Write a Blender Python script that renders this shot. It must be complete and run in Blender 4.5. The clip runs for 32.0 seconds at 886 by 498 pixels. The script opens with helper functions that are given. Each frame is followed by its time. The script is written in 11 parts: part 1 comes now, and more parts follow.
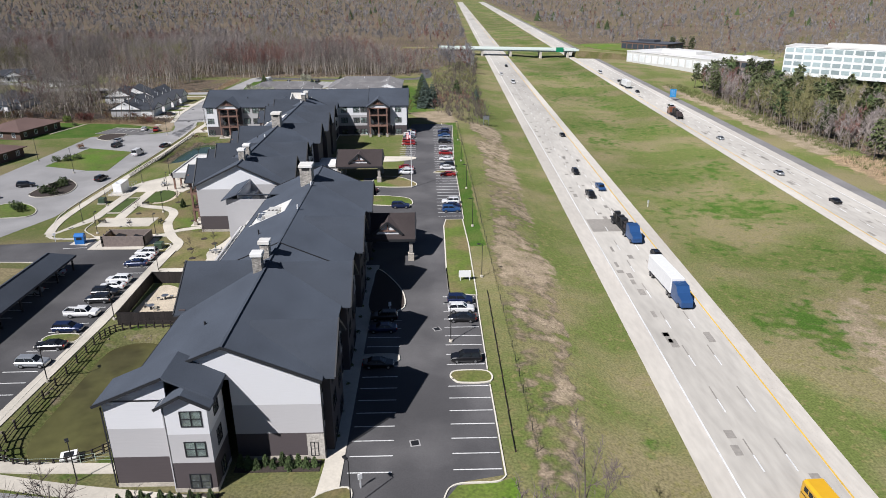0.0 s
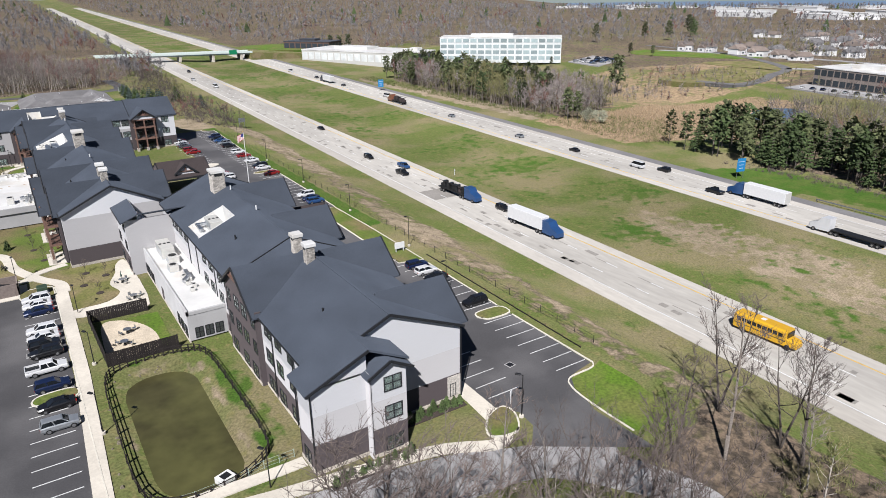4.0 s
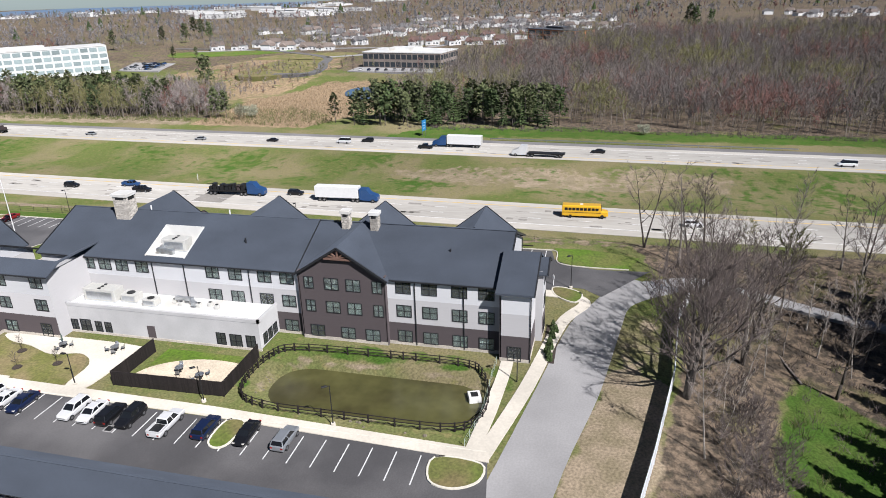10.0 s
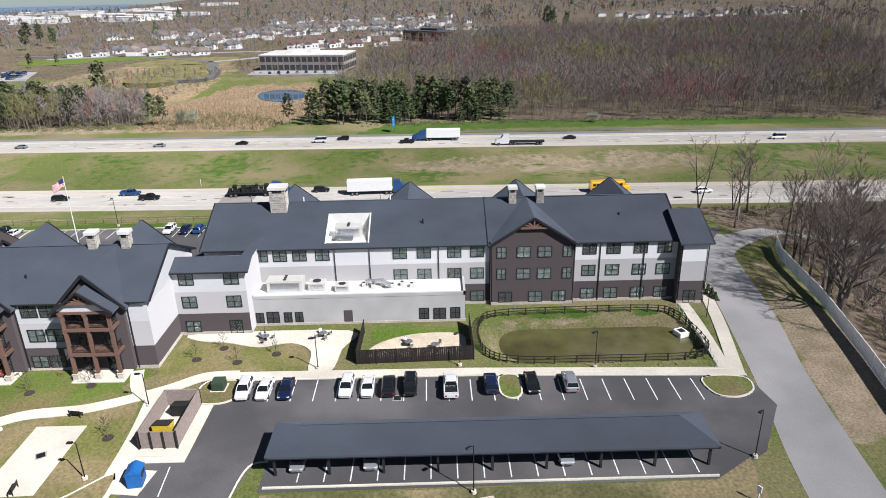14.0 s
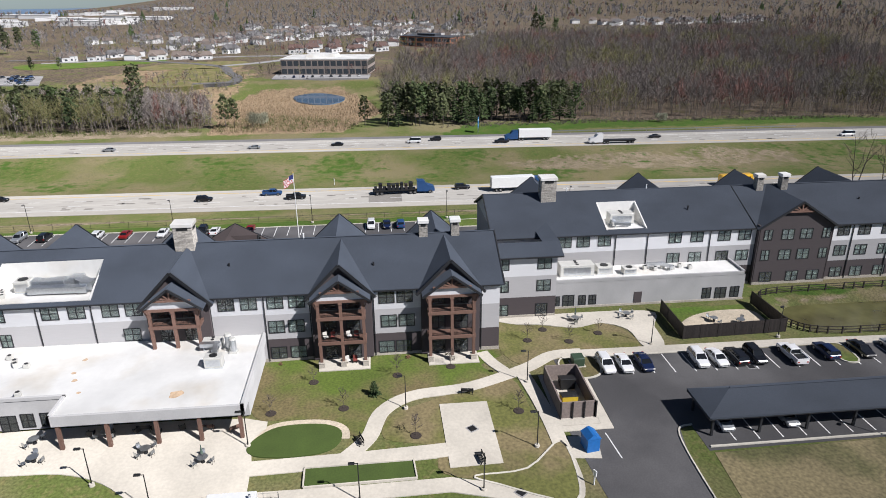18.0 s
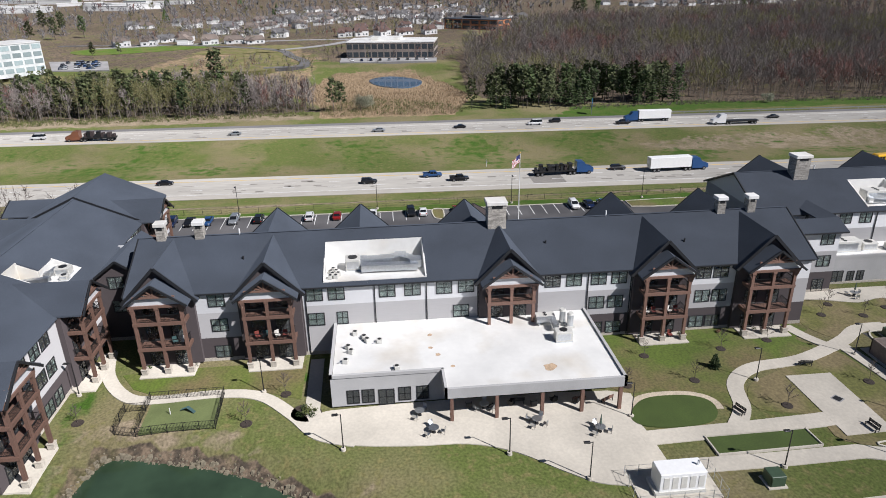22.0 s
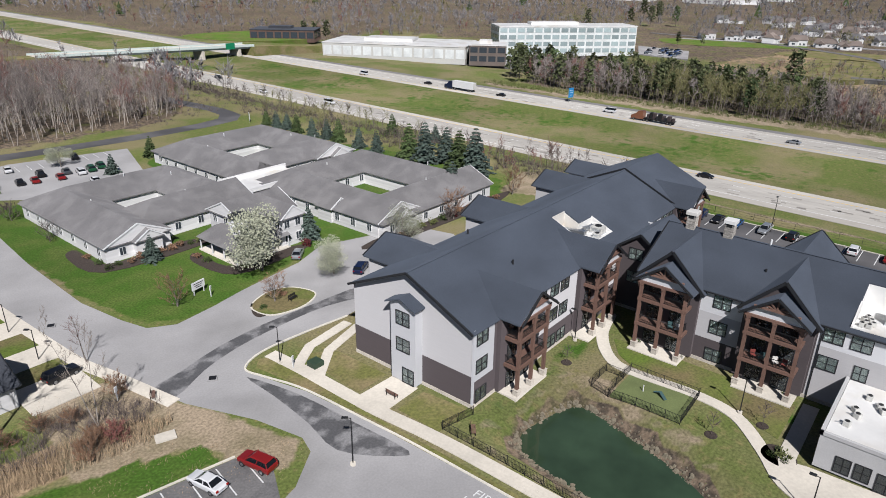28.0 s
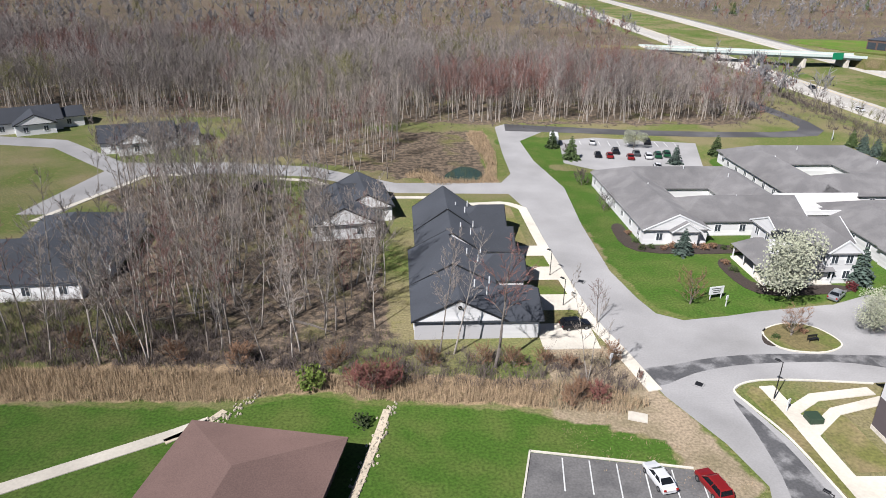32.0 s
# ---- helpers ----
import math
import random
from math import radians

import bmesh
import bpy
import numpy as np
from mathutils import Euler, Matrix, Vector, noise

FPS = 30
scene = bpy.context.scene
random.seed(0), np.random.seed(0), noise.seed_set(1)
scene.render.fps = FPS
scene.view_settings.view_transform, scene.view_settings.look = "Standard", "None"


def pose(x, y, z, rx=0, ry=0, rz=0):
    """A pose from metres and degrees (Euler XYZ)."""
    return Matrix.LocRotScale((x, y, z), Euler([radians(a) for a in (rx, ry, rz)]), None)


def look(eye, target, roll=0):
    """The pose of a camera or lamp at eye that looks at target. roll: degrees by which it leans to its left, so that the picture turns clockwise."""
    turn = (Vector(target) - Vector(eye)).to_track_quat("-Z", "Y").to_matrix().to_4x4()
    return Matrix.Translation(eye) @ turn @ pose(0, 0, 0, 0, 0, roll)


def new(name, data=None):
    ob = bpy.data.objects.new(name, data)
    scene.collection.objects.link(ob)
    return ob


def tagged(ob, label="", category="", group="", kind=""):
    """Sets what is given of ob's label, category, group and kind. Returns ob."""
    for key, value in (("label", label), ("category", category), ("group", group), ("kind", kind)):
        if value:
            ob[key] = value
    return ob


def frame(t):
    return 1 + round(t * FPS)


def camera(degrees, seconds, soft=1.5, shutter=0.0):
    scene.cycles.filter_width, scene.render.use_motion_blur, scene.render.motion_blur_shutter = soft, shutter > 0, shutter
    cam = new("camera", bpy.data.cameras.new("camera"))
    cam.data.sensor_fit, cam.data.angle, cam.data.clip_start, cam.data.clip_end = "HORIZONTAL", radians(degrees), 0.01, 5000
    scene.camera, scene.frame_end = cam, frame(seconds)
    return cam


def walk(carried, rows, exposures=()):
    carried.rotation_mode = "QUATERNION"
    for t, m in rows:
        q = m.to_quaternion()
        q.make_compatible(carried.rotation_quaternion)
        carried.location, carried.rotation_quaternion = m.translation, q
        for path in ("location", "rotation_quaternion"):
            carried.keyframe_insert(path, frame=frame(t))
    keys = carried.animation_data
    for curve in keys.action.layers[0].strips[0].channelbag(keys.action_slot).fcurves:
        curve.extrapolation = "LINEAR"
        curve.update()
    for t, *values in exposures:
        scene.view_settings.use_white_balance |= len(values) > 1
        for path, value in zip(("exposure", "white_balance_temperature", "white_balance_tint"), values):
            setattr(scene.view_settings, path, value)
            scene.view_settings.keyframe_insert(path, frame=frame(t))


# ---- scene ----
cam = camera(66.7, 32.0, soft=0.92)
PATH = [
    (0, (1.176, -1.187, 49.859), (1.224, 0.675, 49.131), -0.2),
    (0.5, (-5.534, -2.601, 49.855), (-5.415, -0.741, 49.129), -0.3),
    (1, (-12.309, -3.725, 49.879), (-12.083, -1.875, 49.155), -0.3),
    (1.5, (-19.205, -4.458, 49.851), (-18.833, -2.63, 49.129), -0.5),
    (2, (-26.114, -4.657, 49.794), (-25.606, -2.862, 49.075), -0.6),
    (2.5, (-32.936, -4.299, 49.718), (-32.295, -2.546, 48.999), -0.6),
    (3, (-39.54, -3.321, 49.654), (-38.772, -1.622, 48.932), -0.6),
    (3.5, (-45.974, -1.734, 49.611), (-45.085, -0.096, 48.888), -0.5),
    (5.5, (-71.137, 7.286, 49.379), (-69.815, 8.59, 48.635), -1.4),
    (6, (-77.116, 10.193, 49.365), (-75.701, 11.401, 48.631), -1.2),
    (6.5, (-82.671, 13.838, 49.368), (-81.174, 14.936, 48.625), -1.6),
    (7, (-87.883, 17.966, 49.368), (-86.309, 18.95, 48.623), -1.7),
    (7.5, (-92.768, 22.447, 49.361), (-91.128, 23.314, 48.612), -1.8),
    (8, (-97.329, 27.213, 49.344), (-95.633, 27.965, 48.598), -1.6),
    (8.5, (-101.544, 32.221, 49.324), (-99.801, 32.857, 48.578), -1.6),
    (9, (-105.398, 37.5, 49.31), (-103.618, 38.016, 48.558), -1.7),
    (9.5, (-108.904, 43.09, 49.305), (-107.109, 43.551, 48.554), -1.8),
    (10, (-112.081, 48.926, 49.29), (-110.283, 49.384, 48.544), -1.7),
    (10.5, (-114.975, 54.92, 49.272), (-113.175, 55.374, 48.527), -1.6),
    (11, (-117.648, 61.008, 49.264), (-115.841, 61.435, 48.521), -1.5),
    (11.5, (-120.111, 67.214, 49.265), (-118.29, 67.577, 48.521), -1.3),
    (12, (-122.337, 73.55, 49.256), (-120.504, 73.84, 48.511), -1.2),
    (12.5, (-124.356, 79.946, 49.25), (-122.512, 80.164, 48.507), -1.2),
    (13, (-126.112, 86.385, 49.244), (-124.261, 86.53, 48.501), -1.3),
    (13.5, (-127.48, 92.901, 49.236), (-125.625, 92.962, 48.491), -1.3),
    (15.5, (-131.365, 119.347, 49.172), (-129.511, 119.228, 48.431), -1.3),
    (16, (-131.8, 126.196, 49.149), (-129.946, 126.069, 48.412), -1.4),
    (16.5, (-132.066, 133.229, 49.137), (-130.211, 133.092, 48.403), -1.2),
    (17, (-132.202, 140.304, 49.114), (-130.347, 140.157, 48.381), -1.0),
    (17.5, (-132.195, 147.367, 49.086), (-130.341, 147.202, 48.356), -0.7),
    (18, (-131.968, 154.412, 49.052), (-130.115, 154.238, 48.321), -0.6),
    (18.5, (-131.577, 161.369, 49.029), (-129.725, 161.188, 48.297), -0.7),
    (19, (-131.111, 168.165, 49.026), (-129.26, 167.98, 48.291), -0.7),
    (19.5, (-130.698, 174.827, 49.039), (-128.847, 174.642, 48.305), -0.7),
    (20, (-130.319, 181.212, 49.059), (-128.467, 181.032, 48.324), -0.9),
    (20.5, (-129.954, 187.085, 49.078), (-128.101, 186.914, 48.347), -1.1),
    (21, (-129.692, 192.087, 49.11), (-127.846, 191.917, 48.359), -1.1),
    (21.5, (-129.595, 195.907, 49.157), (-127.759, 195.739, 48.381), -1.1),
    (22, (-129.573, 198.532, 49.186), (-127.736, 198.364, 48.413), -1.0),
    (22.5, (-129.513, 200.084, 49.177), (-127.674, 199.945, 48.403), -0.8),
    (23, (-129.381, 200.716, 49.127), (-127.539, 200.623, 48.352), -0.6),
    (23.5, (-129.221, 200.685, 49.087), (-127.378, 200.66, 48.31), -0.5),
    (24, (-129.142, 200.41, 49.046), (-127.3, 200.463, 48.267), -0.4),
    (24.5, (-129.095, 200.244, 48.994), (-127.26, 200.408, 48.216), -0.4),
    (26.5, (-129.533, 200.261, 48.635), (-127.845, 201.003, 47.861), 0.3),
    (27, (-129.595, 200.254, 48.606), (-127.965, 201.116, 47.831), 0.5),
    (27.5, (-129.634, 200.306, 48.571), (-128.088, 201.308, 47.794), 0.6),
    (28, (-129.646, 200.42, 48.543), (-128.221, 201.586, 47.762), 0.8),
    (28.5, (-129.67, 200.568, 48.506), (-128.395, 201.893, 47.721), 1.0),
    (29, (-129.724, 200.602, 48.498), (-128.608, 202.063, 47.71), 1.1),
    (29.5, (-129.714, 200.758, 48.47), (-128.762, 202.328, 47.678), 1.2),
    (30, (-129.757, 200.849, 48.47), (-128.975, 202.509, 47.675), 1.3),
    (30.5, (-129.828, 200.836, 48.495), (-129.221, 202.566, 47.695), 1.5),
    (31, (-129.898, 200.711, 48.529), (-129.461, 202.49, 47.728), 1.3),
    (31.5, (-129.894, 200.522, 48.584), (-129.613, 202.333, 47.782), 1.2),
    (32, (-129.806, 200.265, 48.644), (-129.671, 202.092, 47.841), 1.1),
]
walk(cam, [(t, look(eye, target, roll)) for t, eye, target, roll in PATH],
     exposures=((0, 0.27), (3, 0.18), (6, 0.20), (8, 0.22), (10, 0.31), (12, 0.34), (14, 0.36), (16, 0.34), (17, 0.24), (18, 0.18), (21, 0.12), (23, 0.12), (26, 0.00), (28, -0.04), (29, 0.10), (30, 0.20), (32, 0.37)))

# world, sun, exposure
SUN_AZ, SUN_EL = radians(228.0), radians(44.0)   # towards the sun, counted from +x
sun_dir = Vector((math.cos(SUN_AZ) * math.cos(SUN_EL), math.sin(SUN_AZ) * math.cos(SUN_EL), math.sin(SUN_EL)))
world = bpy.data.worlds.new("world")
scene.world = world
world.use_nodes = True
wn = world.node_tree.nodes
sky = wn.new("ShaderNodeTexSky")
sky.sky_type, sky.sun_disc = "NISHITA", False
sky.sun_elevation, sky.sun_rotation = SUN_EL, math.pi / 2 - SUN_AZ
sky.air_density, sky.dust_density = 0.5, 0.2
world.node_tree.links.new(sky.outputs[0], wn["Background"].inputs[0])
wn["Background"].inputs[1].default_value = 0.05
sun_lamp = bpy.data.lights.new("sun", "SUN")
sun_lamp.energy, sun_lamp.angle, sun_lamp.color = 5.0, radians(0.6), (1.0, 0.955, 0.93)
sun_ob = new("sun", sun_lamp)
sun_ob.matrix_world = look(sun_dir * 300, (0, 0, 0))
scene.view_settings.use_white_balance = True
scene.view_settings.white_balance_temperature = 6200

R = random.Random(7)
NP = np.random.RandomState(11)


# ---- mesh helpers ----
class Shape:
    """Collects vertices and faces of one mesh."""

    def __init__(self):
        self.v, self.f, self.m = [], [], []

    def face(self, pts, m=0):
        n = len(self.v)
        self.v += [tuple(p) for p in pts]
        self.f.append(tuple(range(n, n + len(pts))))
        self.m.append(m)
        return self

    def hexa(self, a, b, m=0):
        """A solid between two rings of equal count, a below b, both counter-clockwise from above."""
        n, k = len(self.v), len(a)
        self.v += [tuple(p) for p in a] + [tuple(p) for p in b]
        self.f += [tuple(range(n + k - 1, n - 1, -1)), tuple(range(n + k, n + 2 * k))]
        self.f += [(n + i, n + (i + 1) % k, n + k + (i + 1) % k, n + k + i) for i in range(k)]
        self.m += [m] * (k + 2)
        return self

    def box(self, x0, x1, y0, y1, z0, z1, m=0, bev=0.0):
        x0, x1, y0, y1 = min(x0, x1), max(x0, x1), min(y0, y1), max(y0, y1)
        ring = [(x0, y0), (x1, y0), (x1, y1), (x0, y1)]
        if bev:
            ring = [(x0 + bev, y0), (x1 - bev, y0), (x1, y0 + bev), (x1, y1 - bev), (x1 - bev, y1), (x0 + bev, y1), (x0, y1 - bev), (x0, y0 + bev)]
            cx, cy = (x0 + x1) / 2, (y0 + y1) / 2
            sx, sy = 1 - 2 * bev / (x1 - x0), 1 - 2 * bev / (y1 - y0)
            self.hexa([(x, y, z0) for x, y in ring], [(x, y, z1 - bev) for x, y in ring], m)
            top = [(cx + (x - cx) * sx, cy + (y - cy) * sy, z1) for x, y in ring]
            n = len(self.v)
            self.v += [(x, y, z1 - bev) for x, y in ring] + top
            self.f += [tuple(range(n + 8, n + 16))] + [(n + i, n + (i + 1) % 8, n + 8 + (i + 1) % 8, n + 8 + i) for i in range(8)]
            self.m += [m] * 9
            return self
        return self.hexa([(x, y, z0) for x, y in ring], [(x, y, z1) for x, y in ring], m)

    def slab(self, pts, z0, z1, m=0):
        a = sum(p[0] * q[1] - q[0] * p[1] for p, q in zip(pts, list(pts[1:]) + [pts[0]]))
        pts = pts if a > 0 else pts[::-1]
        return self.hexa([(x, y, z0) for x, y in pts], [(x, y, z1) for x, y in pts], m)

    def tube(self, p, q, r0, r1=None, n=8, m=0):
        p, q = Vector(p), Vector(q)
        r1 = r0 if r1 is None else r1
        d = (q - p).normalized()
        u = d.orthogonal().normalized()
        w = d.cross(u)
        ring = [(math.cos(2 * math.pi * i / n), math.sin(2 * math.pi * i / n)) for i in range(n)]
        return self.hexa([p + (u * c + w * s) * r0 for c, s in ring], [q + (u * c + w * s) * max(r1, 0.001) for c, s in ring], m)

    def beam(self, p, q, w, h, m=0):
        p, q = Vector(p), Vector(q)
        d = (q - p).normalized()
        side = d.cross(Vector((0, 0, 1)))
        side = side.normalized() if side.length > 1e-4 else Vector((1, 0, 0))
        up = side.cross(d).normalized()
        c = [(-1, -1), (1, -1), (1, 1), (-1, 1)]
        return self.hexa([p + side * a * w / 2 + up * b * h / 2 for a, b in c], [q + side * a * w / 2 + up * b * h / 2 for a, b in c], m)

    def weld(self):
        """Joins equal corners, and drops the faces between touching boxes."""
        ids, remap, keep = {}, [], []
        for p in self.v:
            k = (round(p[0], 3), round(p[1], 3), round(p[2], 3))
            if k not in ids:
                ids[k] = len(keep)
                keep.append(p)
            remap.append(ids[k])
        faces = [tuple(remap[i] for i in f) for f in self.f]
        count = {}
        for f in faces:
            count[frozenset(f)] = count.get(frozenset(f), 0) + 1
        self.m = [m for f, m in zip(faces, self.m) if count[frozenset(f)] == 1]
        self.f = [f for f in faces if count[frozenset(f)] == 1]
        self.v = keep
        return self

    def pieces(self):
        """The separate solids, each as a Shape of its own."""
        root = list(range(len(self.v)))

        def find(i):
            while root[i] != i:
                root[i] = root[root[i]]
                i = root[i]
            return i

        for f in self.f:
            for i in f[1:]:
                root[find(i)] = find(f[0])
        out = {}
        for f, m in zip(self.f, self.m):
            out.setdefault(find(f[0]), Shape()).face([self.v[i] for i in f], m)
        for sh in out.values():
            ids, keep = {}, []
            for p in sh.v:
                if p not in ids:
                    ids[p] = len(keep)
                    keep.append(p)
            sh.f = [tuple(ids[sh.v[i]] for i in f) for f in sh.f]
            sh.v = keep
        return list(out.values())

    def mesh(self, name, mats, smooth=False):
        me = bpy.data.meshes.new(name)
        me.from_pydata(self.v, [], self.f)
        for mt in mats:
            me.materials.append(mt)
        if len(mats) > 1:
            me.polygons.foreach_set("material_index", self.m)
        if smooth:
            me.polygons.foreach_set("use_smooth", [True] * len(self.f))
        me.update()
        return me


def mats_of(mat):
    return list(mat) if isinstance(mat, (list, tuple)) else [mat]


def part(name, sh, mat, parent, label="", smooth=False, m=None):
    """One mesh object under a thing or a part. sh: a Shape or a ready mesh."""
    if name in ("roof", "barge_board", "truss", "roof_step") and isinstance(sh, Shape):
        sh, *others = sh.pieces()
        for piece in others:
            part({"roof": "roof_slope", "truss": "truss_brace"}.get(name, name), piece, mat, parent)
    me = sh if isinstance(sh, bpy.types.Mesh) else sh.mesh(name, mats_of(mat), smooth)
    ob = new(name, me)
    ob.parent = parent
    if m is not None:
        ob.matrix_basis = m
    return tagged(ob, label)


def thing(name, label, category, group="", m=None, kind=""):
    ob = new(name)
    ob.empty_display_size = 0.2
    if m is not None:
        ob.matrix_basis = m
    return tagged(ob, label, category, group, kind)


def solid(name, sh, mat, label, category, group="", kind="", m=None, smooth=False):
    ob = new(name, sh if isinstance(sh, bpy.types.Mesh) else sh.mesh(name, mats_of(mat), smooth))
    if m is not None:
        ob.matrix_basis = m
    return tagged(ob, label, category, group, kind)


def curve_pts(pts, closed=False, n=6):
    """Points of a smooth line through pts."""
    out, k = [], len(pts)
    for i in range(k if closed else k - 1):
        p = [pts[(i + j) % k] if closed else pts[min(max(i + j, 0), k - 1)] for j in (-1, 0, 1, 2)]
        for s in range(n):
            t = s / n
            out.append(tuple(0.5 * (2 * p[1][a] + (p[2][a] - p[0][a]) * t + (2 * p[0][a] - 5 * p[1][a] + 4 * p[2][a] - p[3][a]) * t * t
                                    + (3 * p[1][a] - p[0][a] - 3 * p[2][a] + p[3][a]) * t ** 3) for a in range(2)))
    return out if closed else out + [tuple(pts[-1])]


def ribbon(sh, line, width, z0, z1, m=0):
    """A strip along a line of points."""
    L, Rr = [], []
    for i, p in enumerate(line):
        a, b = line[max(i - 1, 0)], line[min(i + 1, len(line) - 1)]
        d = math.hypot(b[0] - a[0], b[1] - a[1]) or 1
        nx, ny = -(b[1] - a[1]) / d * width / 2, (b[0] - a[0]) / d * width / 2
        L.append((p[0] + nx, p[1] + ny))
        Rr.append((p[0] - nx, p[1] - ny))
    for i in range(len(line) - 1):
        sh.slab([Rr[i], Rr[i + 1], L[i + 1], L[i]], z0, z1, m)
    return sh


# ---- materials ----
def material(name, base, rough=0.8, var=0.25, scale=2.0, big=0.12, bump=0.0, metal=0.0, other=None, mix=(0.45, 0.62), other_scale=0.5, rand=0.0, island=0.0, detail=4.0, spec=None, coat=0.0, stretch=None):
    mt = bpy.data.materials.new(name)
    mt.use_nodes = True
    nt = mt.node_tree
    nd, lk = nt.nodes, nt.links
    bs = nd["Principled BSDF"]
    bs.inputs["Roughness"].default_value, bs.inputs["Metallic"].default_value = rough, metal
    if spec is not None:
        bs.inputs["Specular IOR Level"].default_value = spec
    bs.inputs["Coat Weight"].default_value = coat
    bs.inputs["Diffuse Roughness"].default_value = 1.0 if rough >= 0.75 else 0.0
    geo = nd.new("ShaderNodeNewGeometry")
    pos = geo.outputs["Position"]
    if stretch:
        mp = nd.new("ShaderNodeMapping")
        mp.inputs["Scale"].default_value = stretch
        lk.new(pos, mp.inputs[0])
        pos = mp.outputs[0]

    def noise_at(s, d=detail):
        n = nd.new("ShaderNodeTexNoise")
        n.inputs["Scale"].default_value, n.inputs["Detail"].default_value = s, d
        lk.new(pos, n.inputs["Vector"])
        return n.outputs["Fac"]

    def mixed(fac, a, b, blend="MIX"):
        n = nd.new("ShaderNodeMix")
        n.data_type, n.blend_type = "RGBA", blend
        for sock, val in ((n.inputs[0], fac), (n.inputs[6], a), (n.inputs[7], b)):
            if isinstance(val, bpy.types.NodeSocket):
                lk.new(val, sock)
            elif isinstance(val, (int, float)):
                sock.default_value = val
            else:
                sock.default_value = (*val, 1)
        return n.outputs[2]

    def ramp(fac, lo, hi, a=0.0, b=1.0):
        n = nd.new("ShaderNodeMapRange")
        for i, val in enumerate((lo, hi, a, b)):
            n.inputs[i + 1].default_value = val
        lk.new(fac, n.inputs[0])
        return n.outputs[0]

    col = base
    if other is not None:
        col = mixed(ramp(noise_at(other_scale), mix[0], mix[1]), base, other)
    fine = noise_at(scale)
    k = ramp(fine, 0.3, 0.7, 1 - var, 1 + var)
    if big:
        n = nd.new("ShaderNodeMath")
        n.operation = "MULTIPLY"
        lk.new(k, n.inputs[0])
        lk.new(ramp(noise_at(big), 0.3, 0.7, 0.86, 1.14), n.inputs[1])
        k = n.outputs[0]
    for amount, sock in ((rand, "o"), (island, "i")):
        if amount:
            src = nd.new("ShaderNodeObjectInfo").outputs["Random"] if sock == "o" else geo.outputs["Random Per Island"]
            n = nd.new("ShaderNodeMath")
            n.operation = "MULTIPLY"
            lk.new(k, n.inputs[0])
            lk.new(ramp(src, 0, 1, 1 - amount, 1 + amount), n.inputs[1])
            k = n.outputs[0]
    sc = nd.new("ShaderNodeVectorMath")
    sc.operation = "SCALE"
    if isinstance(col, bpy.types.NodeSocket):
        lk.new(col, sc.inputs[0])
    else:
        sc.inputs[0].default_value = col
    lk.new(k, sc.inputs["Scale"])
    lk.new(sc.outputs[0], bs.inputs["Base Color"])
    if bump:
        b = nd.new("ShaderNodeBump")
        b.inputs["Strength"].default_value, b.inputs["Distance"].default_value = min(1, bump * 4), bump
        lk.new(fine, b.inputs["Height"])
        lk.new(b.outputs[0], bs.inputs["Normal"])
    return mt


def glass(name, base=(0.03, 0.035, 0.04), trans=0.6):
    mt = material(name, base, rough=0.04, var=0.05, big=0)
    bs = mt.node_tree.nodes["Principled BSDF"]
    bs.inputs["Transmission Weight"].default_value = trans
    bs.inputs["IOR"].default_value = 1.45
    return mt


m_asphalt = material("new_asphalt", (0.064, 0.062, 0.064), 0.78, 0.14, 6, 0.08, 0.004, other=(0.112, 0.108, 0.109), mix=(0.44, 0.66), other_scale=0.075)
m_road = material("old_asphalt", (0.285, 0.278, 0.275), 0.9, 0.07, 4, 0.10, 0.003, other=(0.235, 0.229, 0.224), mix=(0.52, 0.72), other_scale=0.07)
m_oldlot = material("weathered_dark_asphalt", (0.135, 0.130, 0.128), 0.9, 0.2, 4, 0.2, other=(0.095, 0.092, 0.092), other_scale=0.4)
m_wet = material("wet_asphalt", (0.115, 0.113, 0.114), 0.6, 0.2, 4, other=(0.27, 0.263, 0.26), mix=(0.47, 0.60), other_scale=0.42)
m_highway = material("highway_concrete", (0.41, 0.385, 0.345), 0.9, 0.08, 1.5, 0.05, other=(0.35, 0.325, 0.29), mix=(0.45, 0.75), other_scale=0.08, stretch=(1, 0.25, 1))
m_lane = material("lane_concrete", (0.385, 0.365, 0.33), 0.9, 0.10, 1.0, 0.04, other=(0.315, 0.298, 0.27), mix=(0.45, 0.75), other_scale=0.12, stretch=(1, 0.2, 1))
m_patch = material("patched_concrete", (0.22, 0.205, 0.185), 0.9, 0.15, 2.0)
m_darkshoulder = material("shoulder_asphalt", (0.16, 0.155, 0.155), 0.9, 0.1, 2.0)
m_walk = material("sidewalk_concrete", (0.53, 0.49, 0.42), 0.85, 0.07, 3.0, 0.15)
m_kerb = material("kerb_concrete", (0.54, 0.51, 0.44), 0.85, 0.1, 4.0)
m_paint = material("line_paint", (0.72, 0.72, 0.70), 0.7, 0.15, 3.0)
m_yellow = material("yellow_paint", (0.70, 0.45, 0.08), 0.7, 0.15, 3.0)
m_shingle = material("slate_shingle", (0.060, 0.071, 0.091), 0.9, 0.16, 9.0, 0.12, 0.01, stretch=(1, 1, 3), spec=0.35)
m_brownroof = material("brown_shingle", (0.058, 0.046, 0.045), 0.9, 0.18, 8.0, 0.2, 0.01, spec=0.3)
m_greyroof = material("grey_shingle", (0.158, 0.152, 0.152), 0.9, 0.16, 7.0, 0.12, 0.01, other=(0.195, 0.188, 0.186), other_scale=0.3)
